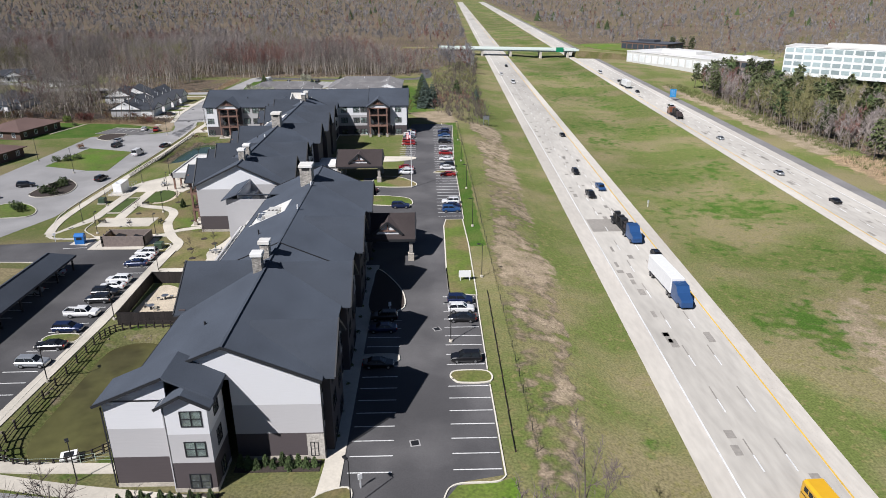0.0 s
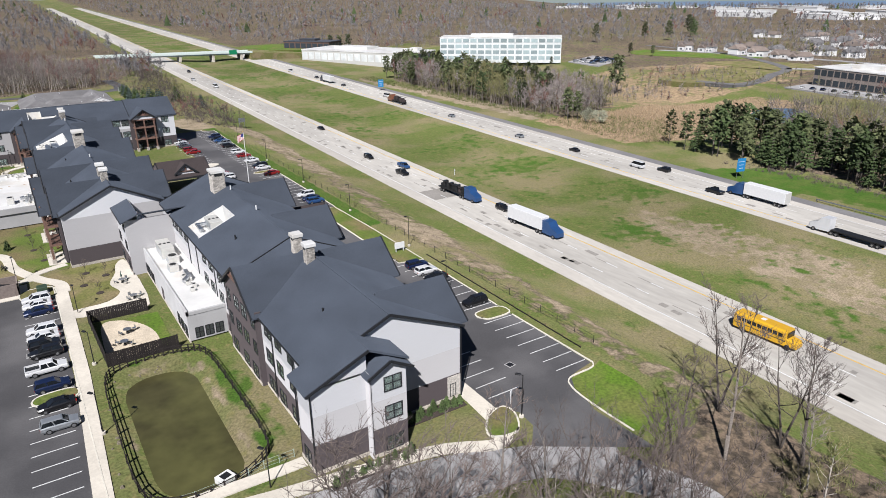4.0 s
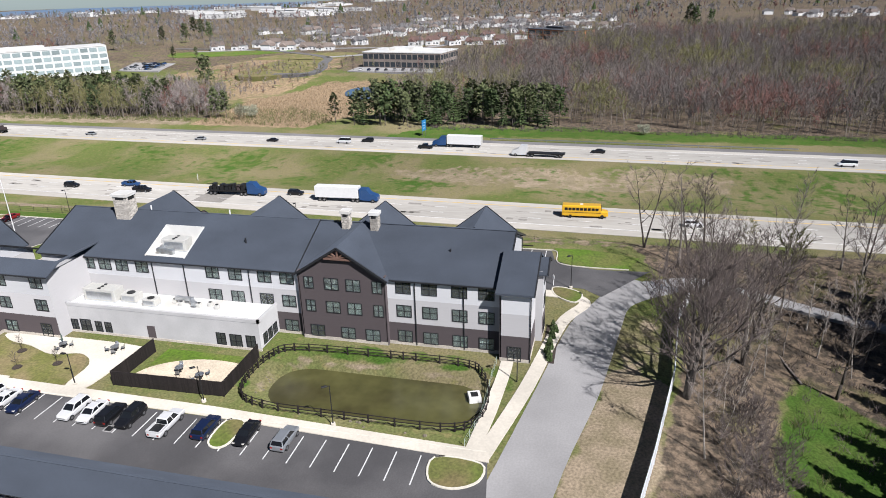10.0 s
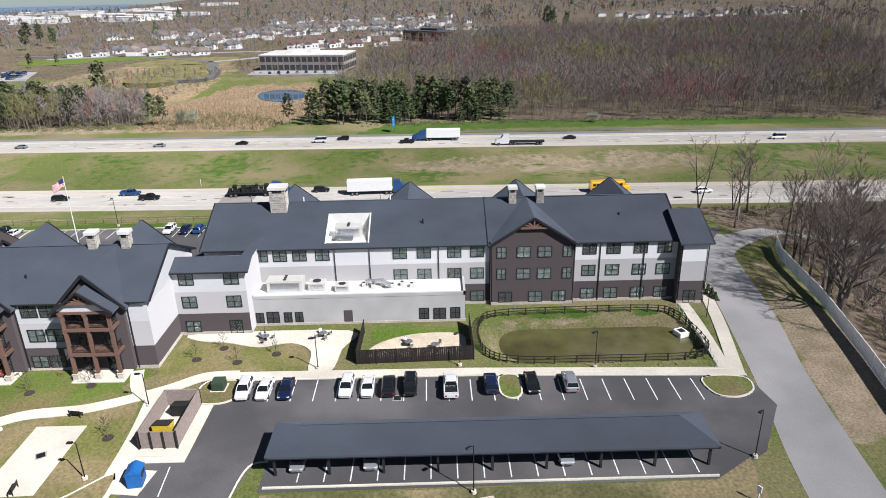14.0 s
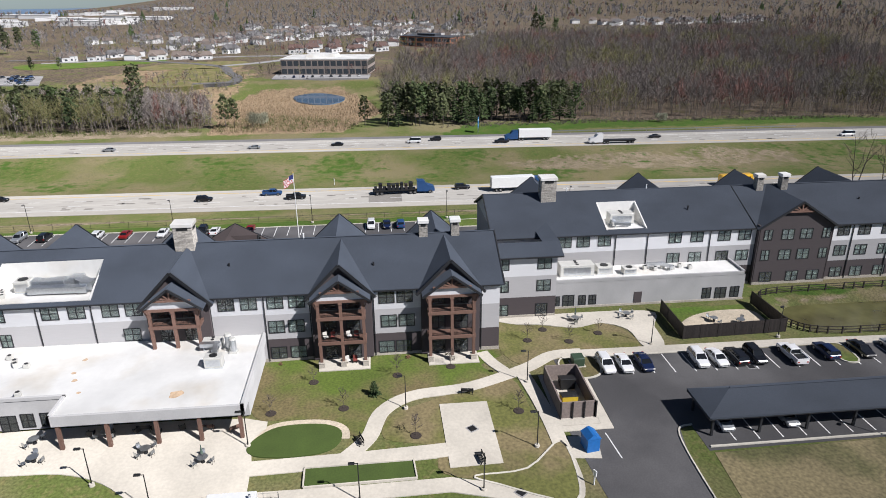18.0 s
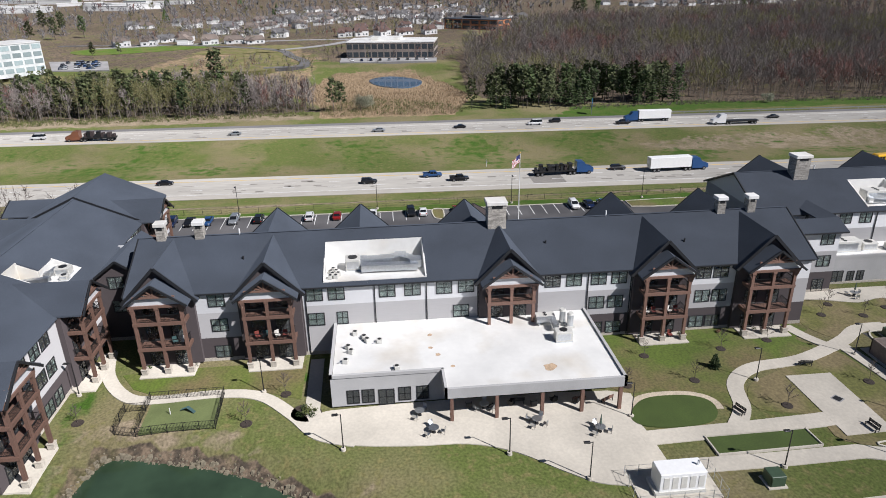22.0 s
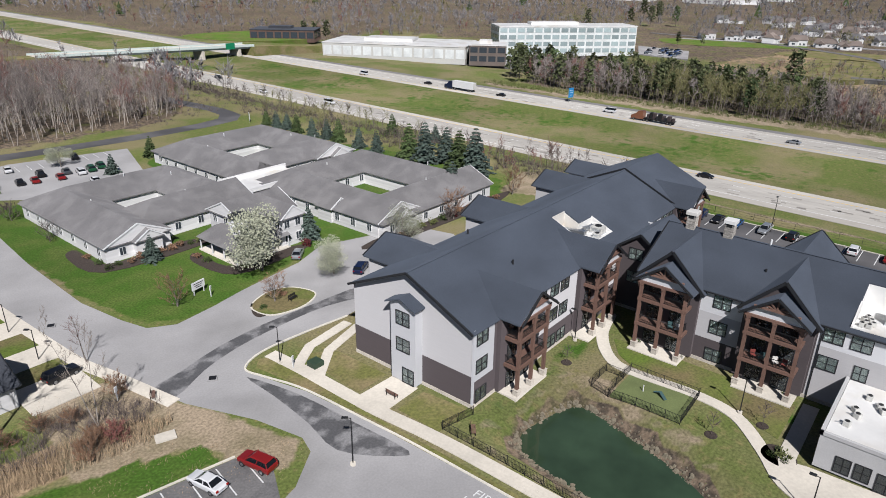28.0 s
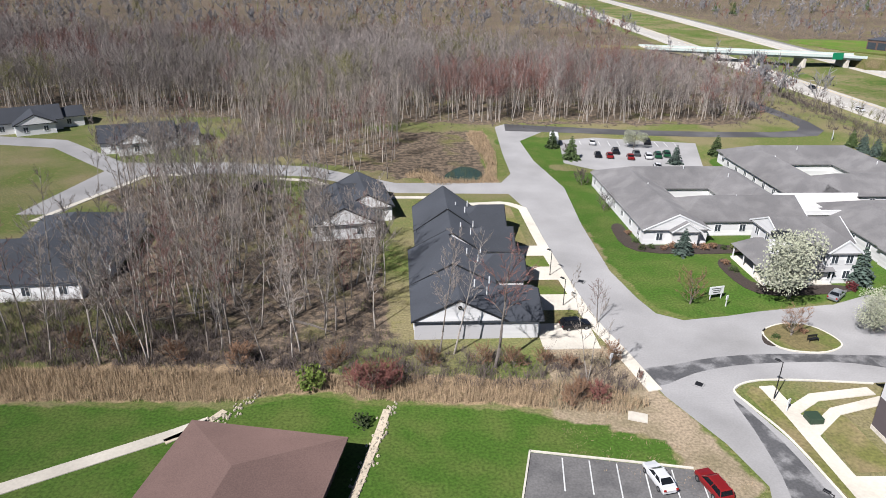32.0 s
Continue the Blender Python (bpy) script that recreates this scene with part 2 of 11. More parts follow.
m_rustroof = material("reddish_brown_shingle", (0.165, 0.105, 0.090), 0.9, 0.16, 7.0, 0.12, 0.01)
m_trim = material("dark_metal_trim", (0.022, 0.023, 0.026), 0.5, 0.1, 4.0, 0)
m_white = material("white_siding", (0.64, 0.64, 0.65), 0.7, 0.03, 6.0, 0, 0.004, stretch=(0.1, 0.1, 6))
m_grey = material("light_grey_siding", (0.45, 0.44, 0.44), 0.75, 0.04, 6.0, 0, 0.004, stretch=(0.1, 0.1, 6))
m_dark = material("dark_brown_siding", (0.078, 0.064, 0.066), 0.75, 0.08, 6.0, 0, 0.004, stretch=(0.1, 0.1, 6))
m_stucco = material("grey_stucco", (0.42, 0.415, 0.41), 0.85, 0.05, 8.0, 0.15, 0.003)
m_membrane = material("white_roof_membrane", (0.76, 0.75, 0.72), 0.6, 0.03, 1.0, 0.1, other=(0.63, 0.585, 0.51), mix=(0.52, 0.74), other_scale=0.14)
m_wood = material("reddish_timber", (0.190, 0.110, 0.083), 0.65, 0.18, 3.0, 0, 0.004, stretch=(4, 4, 0.6), rand=0.12)
m_deck = material("deck_boards", (0.17, 0.105, 0.08), 0.7, 0.2, 3.0)
m_stone = material("ledge_stone", (0.36, 0.335, 0.30), 0.85, 0.3, 5.0, 0, 0.02, rand=0.25, island=0.3)
m_foundation = material("foundation_stone", (0.44, 0.40, 0.34), 0.85, 0.2, 5.0, 0.3, 0.01)
m_glass = glass("window_glass", (0.72, 0.78, 0.76), 0.92)
m_blind = material("window_blind", (0.50, 0.56, 0.53), 0.6, 0.08, 4.0, 0, rand=0.2)
m_black = material("black_metal", (0.02, 0.02, 0.021), 0.45, 0.1, 3.0, 0)
m_blackwood = material("black_stained_board", (0.022, 0.017, 0.016), 0.7, 0.25, 4.0, 0, 0.003, rand=0.25)
m_steel = material("galvanised_steel", (0.62, 0.64, 0.66), 0.35, 0.08, 3.0, 0, metal=0.9)
m_unit = material("grey_unit_paint", (0.58, 0.57, 0.53), 0.5, 0.06, 3.0, 0)
m_whitepaint = material("white_paint", (0.80, 0.80, 0.79), 0.45, 0.04, 2.0, 0)
m_pondA = material("pond_water", (0.098, 0.094, 0.034), 0.2, 0.15, 0.4, 0.1, other=(0.066, 0.060, 0.024), other_scale=0.12)
m_pondB = material("green_pond_water", (0.040, 0.068, 0.038), 0.05, 0.2, 0.25, 0.1, spec=0.9)
m_pondC = material("blue_pond_water", (0.10, 0.17, 0.26), 0.05, 0.1, 0.2, spec=0.9)
m_turf = material("dark_putting_turf", (0.055, 0.085, 0.016), 0.9, 0.15, 6.0, 0.3)
m_turf2 = material("pale_turf", (0.12, 0.145, 0.055), 0.9, 0.1, 6.0, 0.3)
m_mulch = material("dark_mulch", (0.045, 0.034, 0.028), 0.95, 0.35, 6.0, 0, 0.02)
m_gravel = material("tan_gravel", (0.50, 0.43, 0.33), 0.95, 0.18, 5.0, 0.4, 0.01)
m_rock = material("pond_rock", (0.165, 0.142, 0.10), 0.9, 0.3, 3.0, 0, 0.03, island=0.35)
m_lawn = material("mown_lawn", (0.088, 0.124, 0.018), 0.95, 0.30, 3.0, 0.12, 0.03, other=(0.145, 0.118, 0.052), mix=(0.42, 0.58), other_scale=0.09)
m_vivid = material("lush_lawn", (0.078, 0.138, 0.010), 0.95, 0.34, 2.5, 0.10, 0.03, other=(0.118, 0.130, 0.032), mix=(0.42, 0.62), other_scale=0.12)
m_patchy = material("patchy_lawn", (0.128, 0.130, 0.036), 0.95, 0.30, 2.5, 0.08, 0.03, other=(0.200, 0.160, 0.080), mix=(0.42, 0.60), other_scale=0.15)
m_bark = material("grey_bark", (0.20, 0.172, 0.148), 0.95, 0.3, 6.0, 0, 0.01, rand=0.25)
m_twig = material("bare_twigs", (0.118, 0.094, 0.084), 0.95, 0.2, 0.2, 0, rand=0.28, island=0.3)
m_twig_red = material("budding_red_twigs", (0.205, 0.105, 0.088), 0.95, 0.2, 0.2, 0, rand=0.2, island=0.3)
m_twig_green = material("budding_green_twigs", (0.185, 0.175, 0.075), 0.95, 0.2, 0.2, 0, rand=0.2, island=0.35)
m_needle = material("dark_needles", (0.066, 0.098, 0.032), 0.9, 0.3, 1.0, 0, rand=0.25, island=0.35)
m_pine = material("olive_pine_needles", (0.092, 0.108, 0.044), 0.9, 0.3, 1.0, 0, rand=0.35, island=0.4)
m_spruce = material("blue_spruce_needles", (0.075, 0.105, 0.085), 0.9, 0.3, 1.0, 0, rand=0.2, island=0.35)
m_blossom = material("white_blossom", (0.36, 0.37, 0.27), 0.9, 0.2, 1.0, 0, island=0.3)
m_shrub = material("shrub_leaves", (0.05, 0.075, 0.02), 0.9, 0.3, 1.0, 0, rand=0.3, island=0.4)
m_reed = material("dry_reeds", (0.36, 0.265, 0.165), 0.95, 0.2, 0.5, 0, island=0.3)
m_tyre = material("tyre_rubber", (0.016, 0.016, 0.017), 0.85, 0.1, 5.0, 0)
m_rim = material("alloy_rim", (0.45, 0.45, 0.46), 0.3, 0.05, 5.0, 0, metal=0.8)
m_carglass = material("tinted_car_glass", (0.012, 0.014, 0.017), 0.05, 0.05, 1.0, 0)
m_light = material("lamp_lens", (0.75, 0.72, 0.66), 0.15, 0.05, 2.0, 0)
m_tail = material("tail_lens", (0.35, 0.02, 0.015), 0.2, 0.05, 2.0, 0)


# ---- the ground ----
def hw1(y):
    """West edge of the near carriageway."""
    return 31.5 + 0.035 * y


def hw2(y):
    """West edge of the far carriageway."""
    return 96.0 + 0.040 * y


def inside(px, py, poly):
    px, py = np.asarray(px, float), np.asarray(py, float)
    res = np.zeros(px.shape, bool)
    k = len(poly)
    for i in range(k):
        (x0, y0), (x1, y1) = poly[i], poly[(i + 1) % k]
        if y0 == y1:
            continue
        res ^= ((y0 > py) != (y1 > py)) & (px < (x1 - x0) * (py - y0) / (y1 - y0) + x0)
    return res


def smooth(a, b, x):
    t = np.clip((x - a) / (b - a), 0, 1)
    return t * t * (3 - 2 * t)


def capsule(x, y, x0, x1, y0, y1, r):
    """Signed distance to a rounded rectangle."""
    qx = np.abs(x - (x0 + x1) / 2) - (x1 - x0) / 2 + r
    qy = np.abs(y - (y0 + y1) / 2) - (y1 - y0) / 2 + r
    return np.hypot(np.maximum(qx, 0), np.maximum(qy, 0)) + np.minimum(np.maximum(qx, qy), 0) - r


POND_B = curve_pts([(-77.6, 231.0), (-75, 233.5), (-70, 233), (-65.2, 231), (-66, 226), (-67.5, 220.5), (-70, 214.5), (-73.6, 209), (-77, 204), (-79.0, 206), (-79.2, 215), (-78.6, 225)], True, 5)


def poly_dist(x, y, poly):
    d = np.full(np.shape(x), 1e9)
    for (x0, y0), (x1, y1) in zip(poly, poly[1:] + poly[:1]):
        t = np.clip(((x - x0) * (x1 - x0) + (y - y0) * (y1 - y0)) / ((x1 - x0) ** 2 + (y1 - y0) ** 2 + 1e-9), 0, 1)
        d = np.minimum(d, np.hypot(x - x0 - t * (x1 - x0), y - y0 - t * (y1 - y0)))
    return np.where(inside(x, y, poly), -d, d)


def height(x, y):
    x, y = np.asarray(x, float), np.asarray(y, float)
    w = hw1(y)
    z = -5.0 * smooth(13.5, w - 2.0, x)
    m0, m1 = w + 20.5, hw2(y) - 0.5
    mid = np.clip((x - m0) / np.maximum(m1 - m0, 1), 0, 1)
    z = z - 1.1 * np.sin(math.pi * mid) ** 2 * (x > m0) * (x < m1)
    e = hw2(y) + 26
    z = z - 7.0 * smooth(e, e + 130, x)
    z = z + 5.2 * smooth(262, 330, x)
    k = smooth(2.4, 1.3, np.hypot((x - 267) / 21, (y - 188) / 15))
    z = z * (1 - k) - 12.1 * k
    d = capsule(x, y, -47.4, -37.2, 61.9, 91.4, 4.6)
    z = z - 1.9 * smooth(2.6, -3.0, d)
    # the grove falls away to the south
    z = z - (1.3 + 2.7 * smooth(-2, -20, x)) * smooth(43, 18, y) * smooth(-130, -100, x) * smooth(24, 12, x)
    # far to the north-east the land sinks towards the lake
    r, az = np.hypot(x + 110, y - 150), np.arctan2(y - 150, x + 110)
    z = z - 78.0 * smooth(1500, 4000, r) * smooth(0.22, 0.40, az) * smooth(0.95, 0.80, az)
    near = (x > -100) & (x < -50) & (y > 190) & (y < 250)
    db = np.full(x.shape, 50.0)
    if near.any():
        db[near] = poly_dist(x[near], y[near], POND_B)
    z = z - 1.9 * smooth(4.0, -1.6, db)
    z = z - 0.9 * smooth(6.0, -1.0, np.hypot((x + 113.5) / 1.2, y - 358) - 4)
    return z


def spread(lo, hi, step, grow, far_lo, far_hi):
    mid = list(np.arange(lo, hi + 0.01, step))
    up, s = [hi], step
    while up[-1] < far_hi:
        s *= grow
        up.append(up[-1] + s)
    dn, s = [lo], step
    while dn[-1] > far_lo:
        s *= grow
        dn.append(dn[-1] - s)
    return np.array(dn[:0:-1] + mid + up[1:])


gx = spread(-192, 30, 1.4, 1.065, -4600, 4700)
gy = spread(32, 292, 1.4, 1.065, -4300, 4700)
GX, GY = np.meshgrid(gx, gy)
GZ = height(GX, GY)
nx, ny = len(gx), len(gy)
verts = np.stack([GX.ravel(), GY.ravel(), GZ.ravel()], 1)
ii = (np.arange(ny - 1)[:, None] * nx + np.arange(nx - 1)[None, :]).ravel()
quads = np.stack([ii, ii + 1, ii + nx + 1, ii + nx], 1)
gme = bpy.data.meshes.new("ground")
gme.vertices.add(len(verts))
gme.vertices.foreach_set("co", verts.ravel())
gme.loops.add(quads.size)
gme.loops.foreach_set("vertex_index", quads.ravel())
gme.polygons.add(len(quads))
gme.polygons.foreach_set("loop_start", np.arange(0, quads.size, 4))
gme.polygons.foreach_set("use_smooth", np.ones(len(quads), bool))
gme.update(calc_edges=True)

# what grows where: lush grass, bare soil, leaf litter, dry reeds
N_FOREST = [(-700, 414), (-260, 424), (-165, 412), (-100, 410), (-60, 408), (-15, 412), (2, 430), (18, 470), (38, 560), (44, 640), (60, 1500), (-700, 1500)]
NW_WOOD = [(-187, 279), (-166, 273), (-140, 272), (-131, 281), (-133, 318), (-152, 316), (-152, 342), (-172, 350), (-196, 345), (-172, 316)]
S_GROVE = [(-80, 47), (-62, 43), (-36, 38.8), (-14, 35.6), (-8, 31), (4, 40), (16, 44), (22, 20), (24, -60), (-110, -60), (-110, 20), (-80, 36)]
E_FOREST = [(152, 120), (150, 70), (147, 20), (140, -60), (130, -300), (600, -400), (900, -100), (620, 90), (450, 120), (330, 145), (240, 150), (190, 150)]
E_MIX = [(150, 330), (148, 270), (150, 232), (158, 222), (185, 232), (215, 250), (240, 290), (235, 340), (215, 380), (160, 392)]
REED_E = [(140, 222), (138, 168), (200, 152), (262, 160), (295, 175), (292, 225), (230, 245), (170, 224)]
zones = np.zeros((len(verts), 4))
X, Y = verts[:, 0], verts[:, 1]


def soft(poly):
    """1 inside a polygon, falling to 0 across its edge."""
    xs, ys = zip(*poly)
    res = np.zeros(len(X))
    box_ = (X > min(xs) - 4) & (X < max(xs) + 4) & (Y > min(ys) - 4) & (Y < max(ys) + 4)
    res[box_] = np.clip(0.5 - poly_dist(X[box_], Y[box_], list(poly)) / 3.0, 0, 1)
    return res


MARSH_RIM = [(-104, 397), (-103.4, 372), (-106.4, 349.4), (-121, 347), (-128, 355), (-123, 360), (-119, 352.6), (-110, 352), (-107.4, 362), (-108, 374), (-109.4, 396)]
lush = soft([(-180, 246), (-176, 267.2), (-156, 266.2), (-150, 265.6), (-144, 267.2), (-138, 267.4), (-134, 265.6), (-125, 264.6), (-117, 264.0), (-105, 260.4), (-99, 257), (-100, 254), (-116, 256), (-118, 240), (-150, 235)])
lush = np.maximum(lush, soft([(-94, 345), (-93, 300), (-91, 288), (-86, 284.5), (-76, 286), (-62, 289), (-45, 285), (-10, 282), (2, 290), (4, 330), (-8, 370), (-48, 368), (-50, 358), (-84, 356), (-94, 362)]))
lush = np.maximum(lush, soft([(-102, 388), (-96, 360), (-84, 362), (-84, 388)]))
lush = np.maximum(lush, (X > 9.0) & (X < 13.2) & (Y > 128) & (Y < 262))
lush = np.maximum(lush, soft([(-23.5, 21.2), (-30, 24.6), (-37, 26.4), (-46, 29), (-54, 26), (-50, 14), (-39, 11.4), (-29, 16)]))
lush = np.maximum(lush, soft([(122, 132), (146, 118), (150, 70), (146, 20), (140, -60), (126, -60), (128, 60)]))
lush = np.maximum(lush, 0.46 * np.maximum(soft([(-56, 206.4), (-48, 206.4), (-48, 233), (-55, 233)]), soft([(-78, 239.2), (-52, 239.2), (-52, 235), (-78, 233.6)])))
zones[:, 0] = np.maximum(lush, 0.40 * ((X > hw1(Y) + 21) & (X < hw2(Y) - 1)))
zones[:, 0] = np.maximum(zones[:, 0], 0.24 * ((X > 27) & (X < hw1(Y) - 1)))
bare = 0.47 * soft([(81, 126), (92, 88), (94, 34), (86, 12), (70, 16), (67, 50), (67, 70), (70, 96)])
bare = np.maximum(bare, 0.50 * soft([(12.2, 40), (12.4, 68), (13.4, 96), (14.4, 130), (18.4, 190), (18, 268), (30, 268), (30, 190), (27, 126), (24, 90), (20, 60), (19, 40)]))
bare = np.maximum(bare, soft([(-98, 267), (-93, 250), (-98, 247), (-101, 258), (-112, 262), (-110, 281), (-101, 277)]))
bare = np.maximum(bare, np.maximum(0.45 * soft([(-66, 53), (-38, 47.6), (-13, 44), (-9, 37), (-30, 38.6), (-66, 44.6)]), soft([(-68, 54), (-38, 48.4), (-31, 47), (-33, 39), (-66, 44.6)])))
bare = np.maximum(bare, soft([(-6, 285), (12, 290), (14, 262), (4, 262)]))
bare = np.maximum(bare, soft([(144, 400), (150, 330), (150, 232), (138, 222), (140, 400)]))
pondA = capsule(X, Y, -47.4, -37.2, 61.9, 91.4, 4.6)
bare = np.maximum(bare, 0.40 * (np.abs(pondA - 0.3) < 1.0))
zones[:, 0] = np.maximum(zones[:, 0], 0.75 * ((pondA > 2.0) & (pondA < 5.0) & (X > -46)) * 0.6)
zones[:, 1] = bare
zones[:, 0] = np.where(bare > lush, zones[:, 0] * (1 - bare), zones[:, 0])
lit = 0.60 * soft([(12.2, 40), (12.4, 68), (13.4, 96), (14.4, 130), (18.4, 190), (18, 268), (30, 268), (30, 190), (27, 126), (24, 90), (20, 60), (19, 40)])
for pg in (N_FOREST, NW_WOOD, S_GROVE, E_FOREST, E_MIX):
    lit = np.maximum(lit, soft(pg))
nearB = (X > -100) & (X < -50) & (Y > 190) & (Y < 250)
bank = np.full(len(X), 50.0)
bank[nearB] = poly_dist(X[nearB], Y[nearB], POND_B)
lit = np.maximum(lit, bank < 1.5)
zones[:, 1] = np.maximum(zones[:, 1], 0.44 * smooth(9.0, 3.0, bank) * (bank > 1.3))
lit = np.maximum(lit, soft([(-178, 374), (-150, 366), (-128, 353), (-112, 350), (-107, 384), (-112, 396), (-178, 413)]))
lit = np.maximum(lit, 0.68 * ((X > 320) & (Y < 700)))
lit = np.maximum(lit, 0.85 * ((X > 700) | (Y > 640)))
lit = np.maximum(lit, (Y > 650) & (X < 100) | (X < -260) | (Y < -80))
lit = lit * ~((X > hw1(Y) - 10) & (X < hw2(Y) + 30))
lit = np.maximum(lit, soft([(-128, 356), (-108, 352), (-107, 372), (-107, 398), (-128, 400)]))
zones[:, 2] = lit * (1 - lush)
zones[:, 3] = soft(REED_E) + soft([(-190, 268.6), (-156, 267.4), (-150, 266.8), (-144, 268.4), (-138, 268.6), (-134, 266.8), (-117, 265), (-104, 262.6), (-100, 265), (-105, 270), (-130, 271.6), (-155, 274.4), (-188, 276)]) + soft(MARSH_RIM)
zones[:, 3] = np.maximum(zones[:, 3], 0.6 * soft([(200, 245), (262, 240), (345, 232), (420, 262), (400, 330), (300, 350), (243, 345), (238, 290)]))
att = gme.color_attributes.new("zones", "FLOAT_COLOR", "POINT")
att.data.foreach_set("color", zones.ravel())


def ground_material():
    mt = bpy.data.materials.new("grass_and_soil")
    mt.use_nodes = True
    nd, lk = mt.node_tree.nodes, mt.node_tree.links
    bs = nd["Principled BSDF"]
    bs.inputs["Roughness"].default_value = 0.95
    bs.inputs["Specular IOR Level"].default_value = 0.2
    bs.inputs["Diffuse Roughness"].default_value = 1.0
    pos = nd.new("ShaderNodeNewGeometry").outputs["Position"]

    def nz(s, d=5.0):
        n = nd.new("ShaderNodeTexNoise")
        n.inputs["Scale"].default_value, n.inputs["Detail"].default_value = s, d
        lk.new(pos, n.inputs["Vector"])
        return n.outputs["Fac"]

    def rng(f, lo, hi, a=0.0, b=1.0):
        n = nd.new("ShaderNodeMapRange")
        for i, val in enumerate((lo, hi, a, b)):
            n.inputs[i + 1].default_value = val
        lk.new(f, n.inputs[0])
        return n.outputs[0]

    def mx(f, a, b):
        n = nd.new("ShaderNodeMix")
        n.data_type = "RGBA"
        lk.new(f, n.inputs[0])
        for s, val in ((n.inputs[6], a), (n.inputs[7], b)):
            if isinstance(val, bpy.types.NodeSocket):
                lk.new(val, s)
            else:
                s.default_value = (*val, 1)
        return n.outputs[2]

    def add(a, b, op="ADD"):
        n = nd.new("ShaderNodeMath")
        n.operation = op
        for s, val in ((n.inputs[0], a), (n.inputs[1], b)):
            if isinstance(val, bpy.types.NodeSocket):
                lk.new(val, s)
            else:
                s.default_value = val
        return n.outputs[0]

    at = nd.new("ShaderNodeAttribute")
    at.attribute_name = "zones"
    sep = nd.new("ShaderNodeSeparateColor")
    lk.new(at.outputs["Color"], sep.inputs[0])
    edge = add(rng(nz(0.35), 0.3, 0.7, -0.22, 0.22), rng(nz(0.045, 3.0), 0.3, 0.7, -0.22, 0.22))
    rough_grass = mx(rng(nz(0.05), 0.42, 0.60), (0.100, 0.124, 0.034), (0.178, 0.154, 0.082))
    rough_grass = mx(rng(nz(0.9), 0.52, 0.70), rough_grass, (0.165, 0.150, 0.062))
    litter = mx(rng(nz(0.8), 0.42, 0.58), (0.172, 0.130, 0.092), (0.068, 0.055, 0.042))
    litter = mx(rng(nz(0.11), 0.55, 0.72), litter, (0.130, 0.125, 0.045))
    dirt = mx(rng(nz(0.25), 0.4, 0.65), (0.275, 0.22, 0.155), (0.19, 0.158, 0.10))
    green = mx(rng(nz(0.2), 0.4, 0.65), (0.050, 0.100, 0.014), (0.080, 0.112, 0.025))
    reed = mx(rng(nz(0.5), 0.4, 0.65), (0.30, 0.22, 0.135), (0.19, 0.138, 0.088))
    col = rough_grass
    for chan, what in ((2, litter), (3, reed), (1, dirt), (0, green)):
        src = sep.outputs[chan] if chan < 3 else at.outputs["Alpha"]
        col = mx(rng(add(src, edge), 0.42, 0.60), col, what)
    fine = nz(3.0)
    sc = nd.new("ShaderNodeVectorMath")
    sc.operation = "SCALE"
    lk.new(col, sc.inputs[0])
    lk.new(add(rng(fine, 0.3, 0.7, 0.66, 1.34), rng(nz(0.013, 3.0), 0.35, 0.65, 0.86, 1.14), "MULTIPLY"), sc.inputs["Scale"])
    lk.new(sc.outputs[0], bs.inputs["Base Color"])
    b = nd.new("ShaderNodeBump")
    b.inputs["Strength"].default_value, b.inputs["Distance"].default_value = 0.6, 0.08
    lk.new(fine, b.inputs["Height"])
    lk.new(b.outputs[0], bs.inputs["Normal"])
    return mt


gme.materials.append(ground_material())
tagged(new("ground", gme), "spring grass, bare soil and leaf litter", "ground", kind="structure")

# lake far to the north-east, and water of the ponds
solid("lake_water", Shape().slab([(2500, 3300), (2900, 2700), (3300, 2000), (3700, 1100), (5400, 1300), (5000, 3600), (3400, 4600)], -100, -84), material("lake_blue", (0.17, 0.25, 0.36), 0.5, 0.1, 0.002, 0), "distant blue lake", "water", kind="structure")
solid("pond_water", Shape().slab(curve_pts([(-47.0, 68), (-47.2, 78), (-47.0, 86), (-45.6, 90.2), (-42, 91), (-38.6, 89.6), (-37.4, 85), (-37.3, 76), (-37.4, 67), (-38.8, 62.6), (-42, 62.2), (-45.6, 64.4)], True, 5), -1.5, -1.05), m_pondA, "murky olive pond water", "water", kind="structure")
solid("pond_water", Shape().slab(POND_B, -1.95, -1.58), m_pondB, "dark green pond water", "water", kind="structure")
solid("pond_water", Shape().slab(curve_pts([(-118, 357), (-113, 364), (-109, 359), (-111, 352), (-117, 353)], True, 4), -0.9, -0.5), m_pondB, "small dark marsh pond", "water", kind="structure")
solid("pond_water", Shape().slab(curve_pts([(278, 203), (289, 190), (273, 174.5), (256, 174.5), (246, 184), (256, 198)], True, 4), -12.8, -11.6), m_pondC, "blue pond among dry reeds", "water", kind="structure")

# ---- highway ----
HZ = -5.0


def band(sh, f, a, b, y0, y1, z0, z1, m=0, step=60.0):
    y = y0
    while y < y1 - 1e-6:
        q = min(y + step, y1)
        sh.slab([(f(y) + a, y), (f(y) + b, y), (f(q) + b, q), (f(q) + a, q)], z0, z1, m)
        y = q


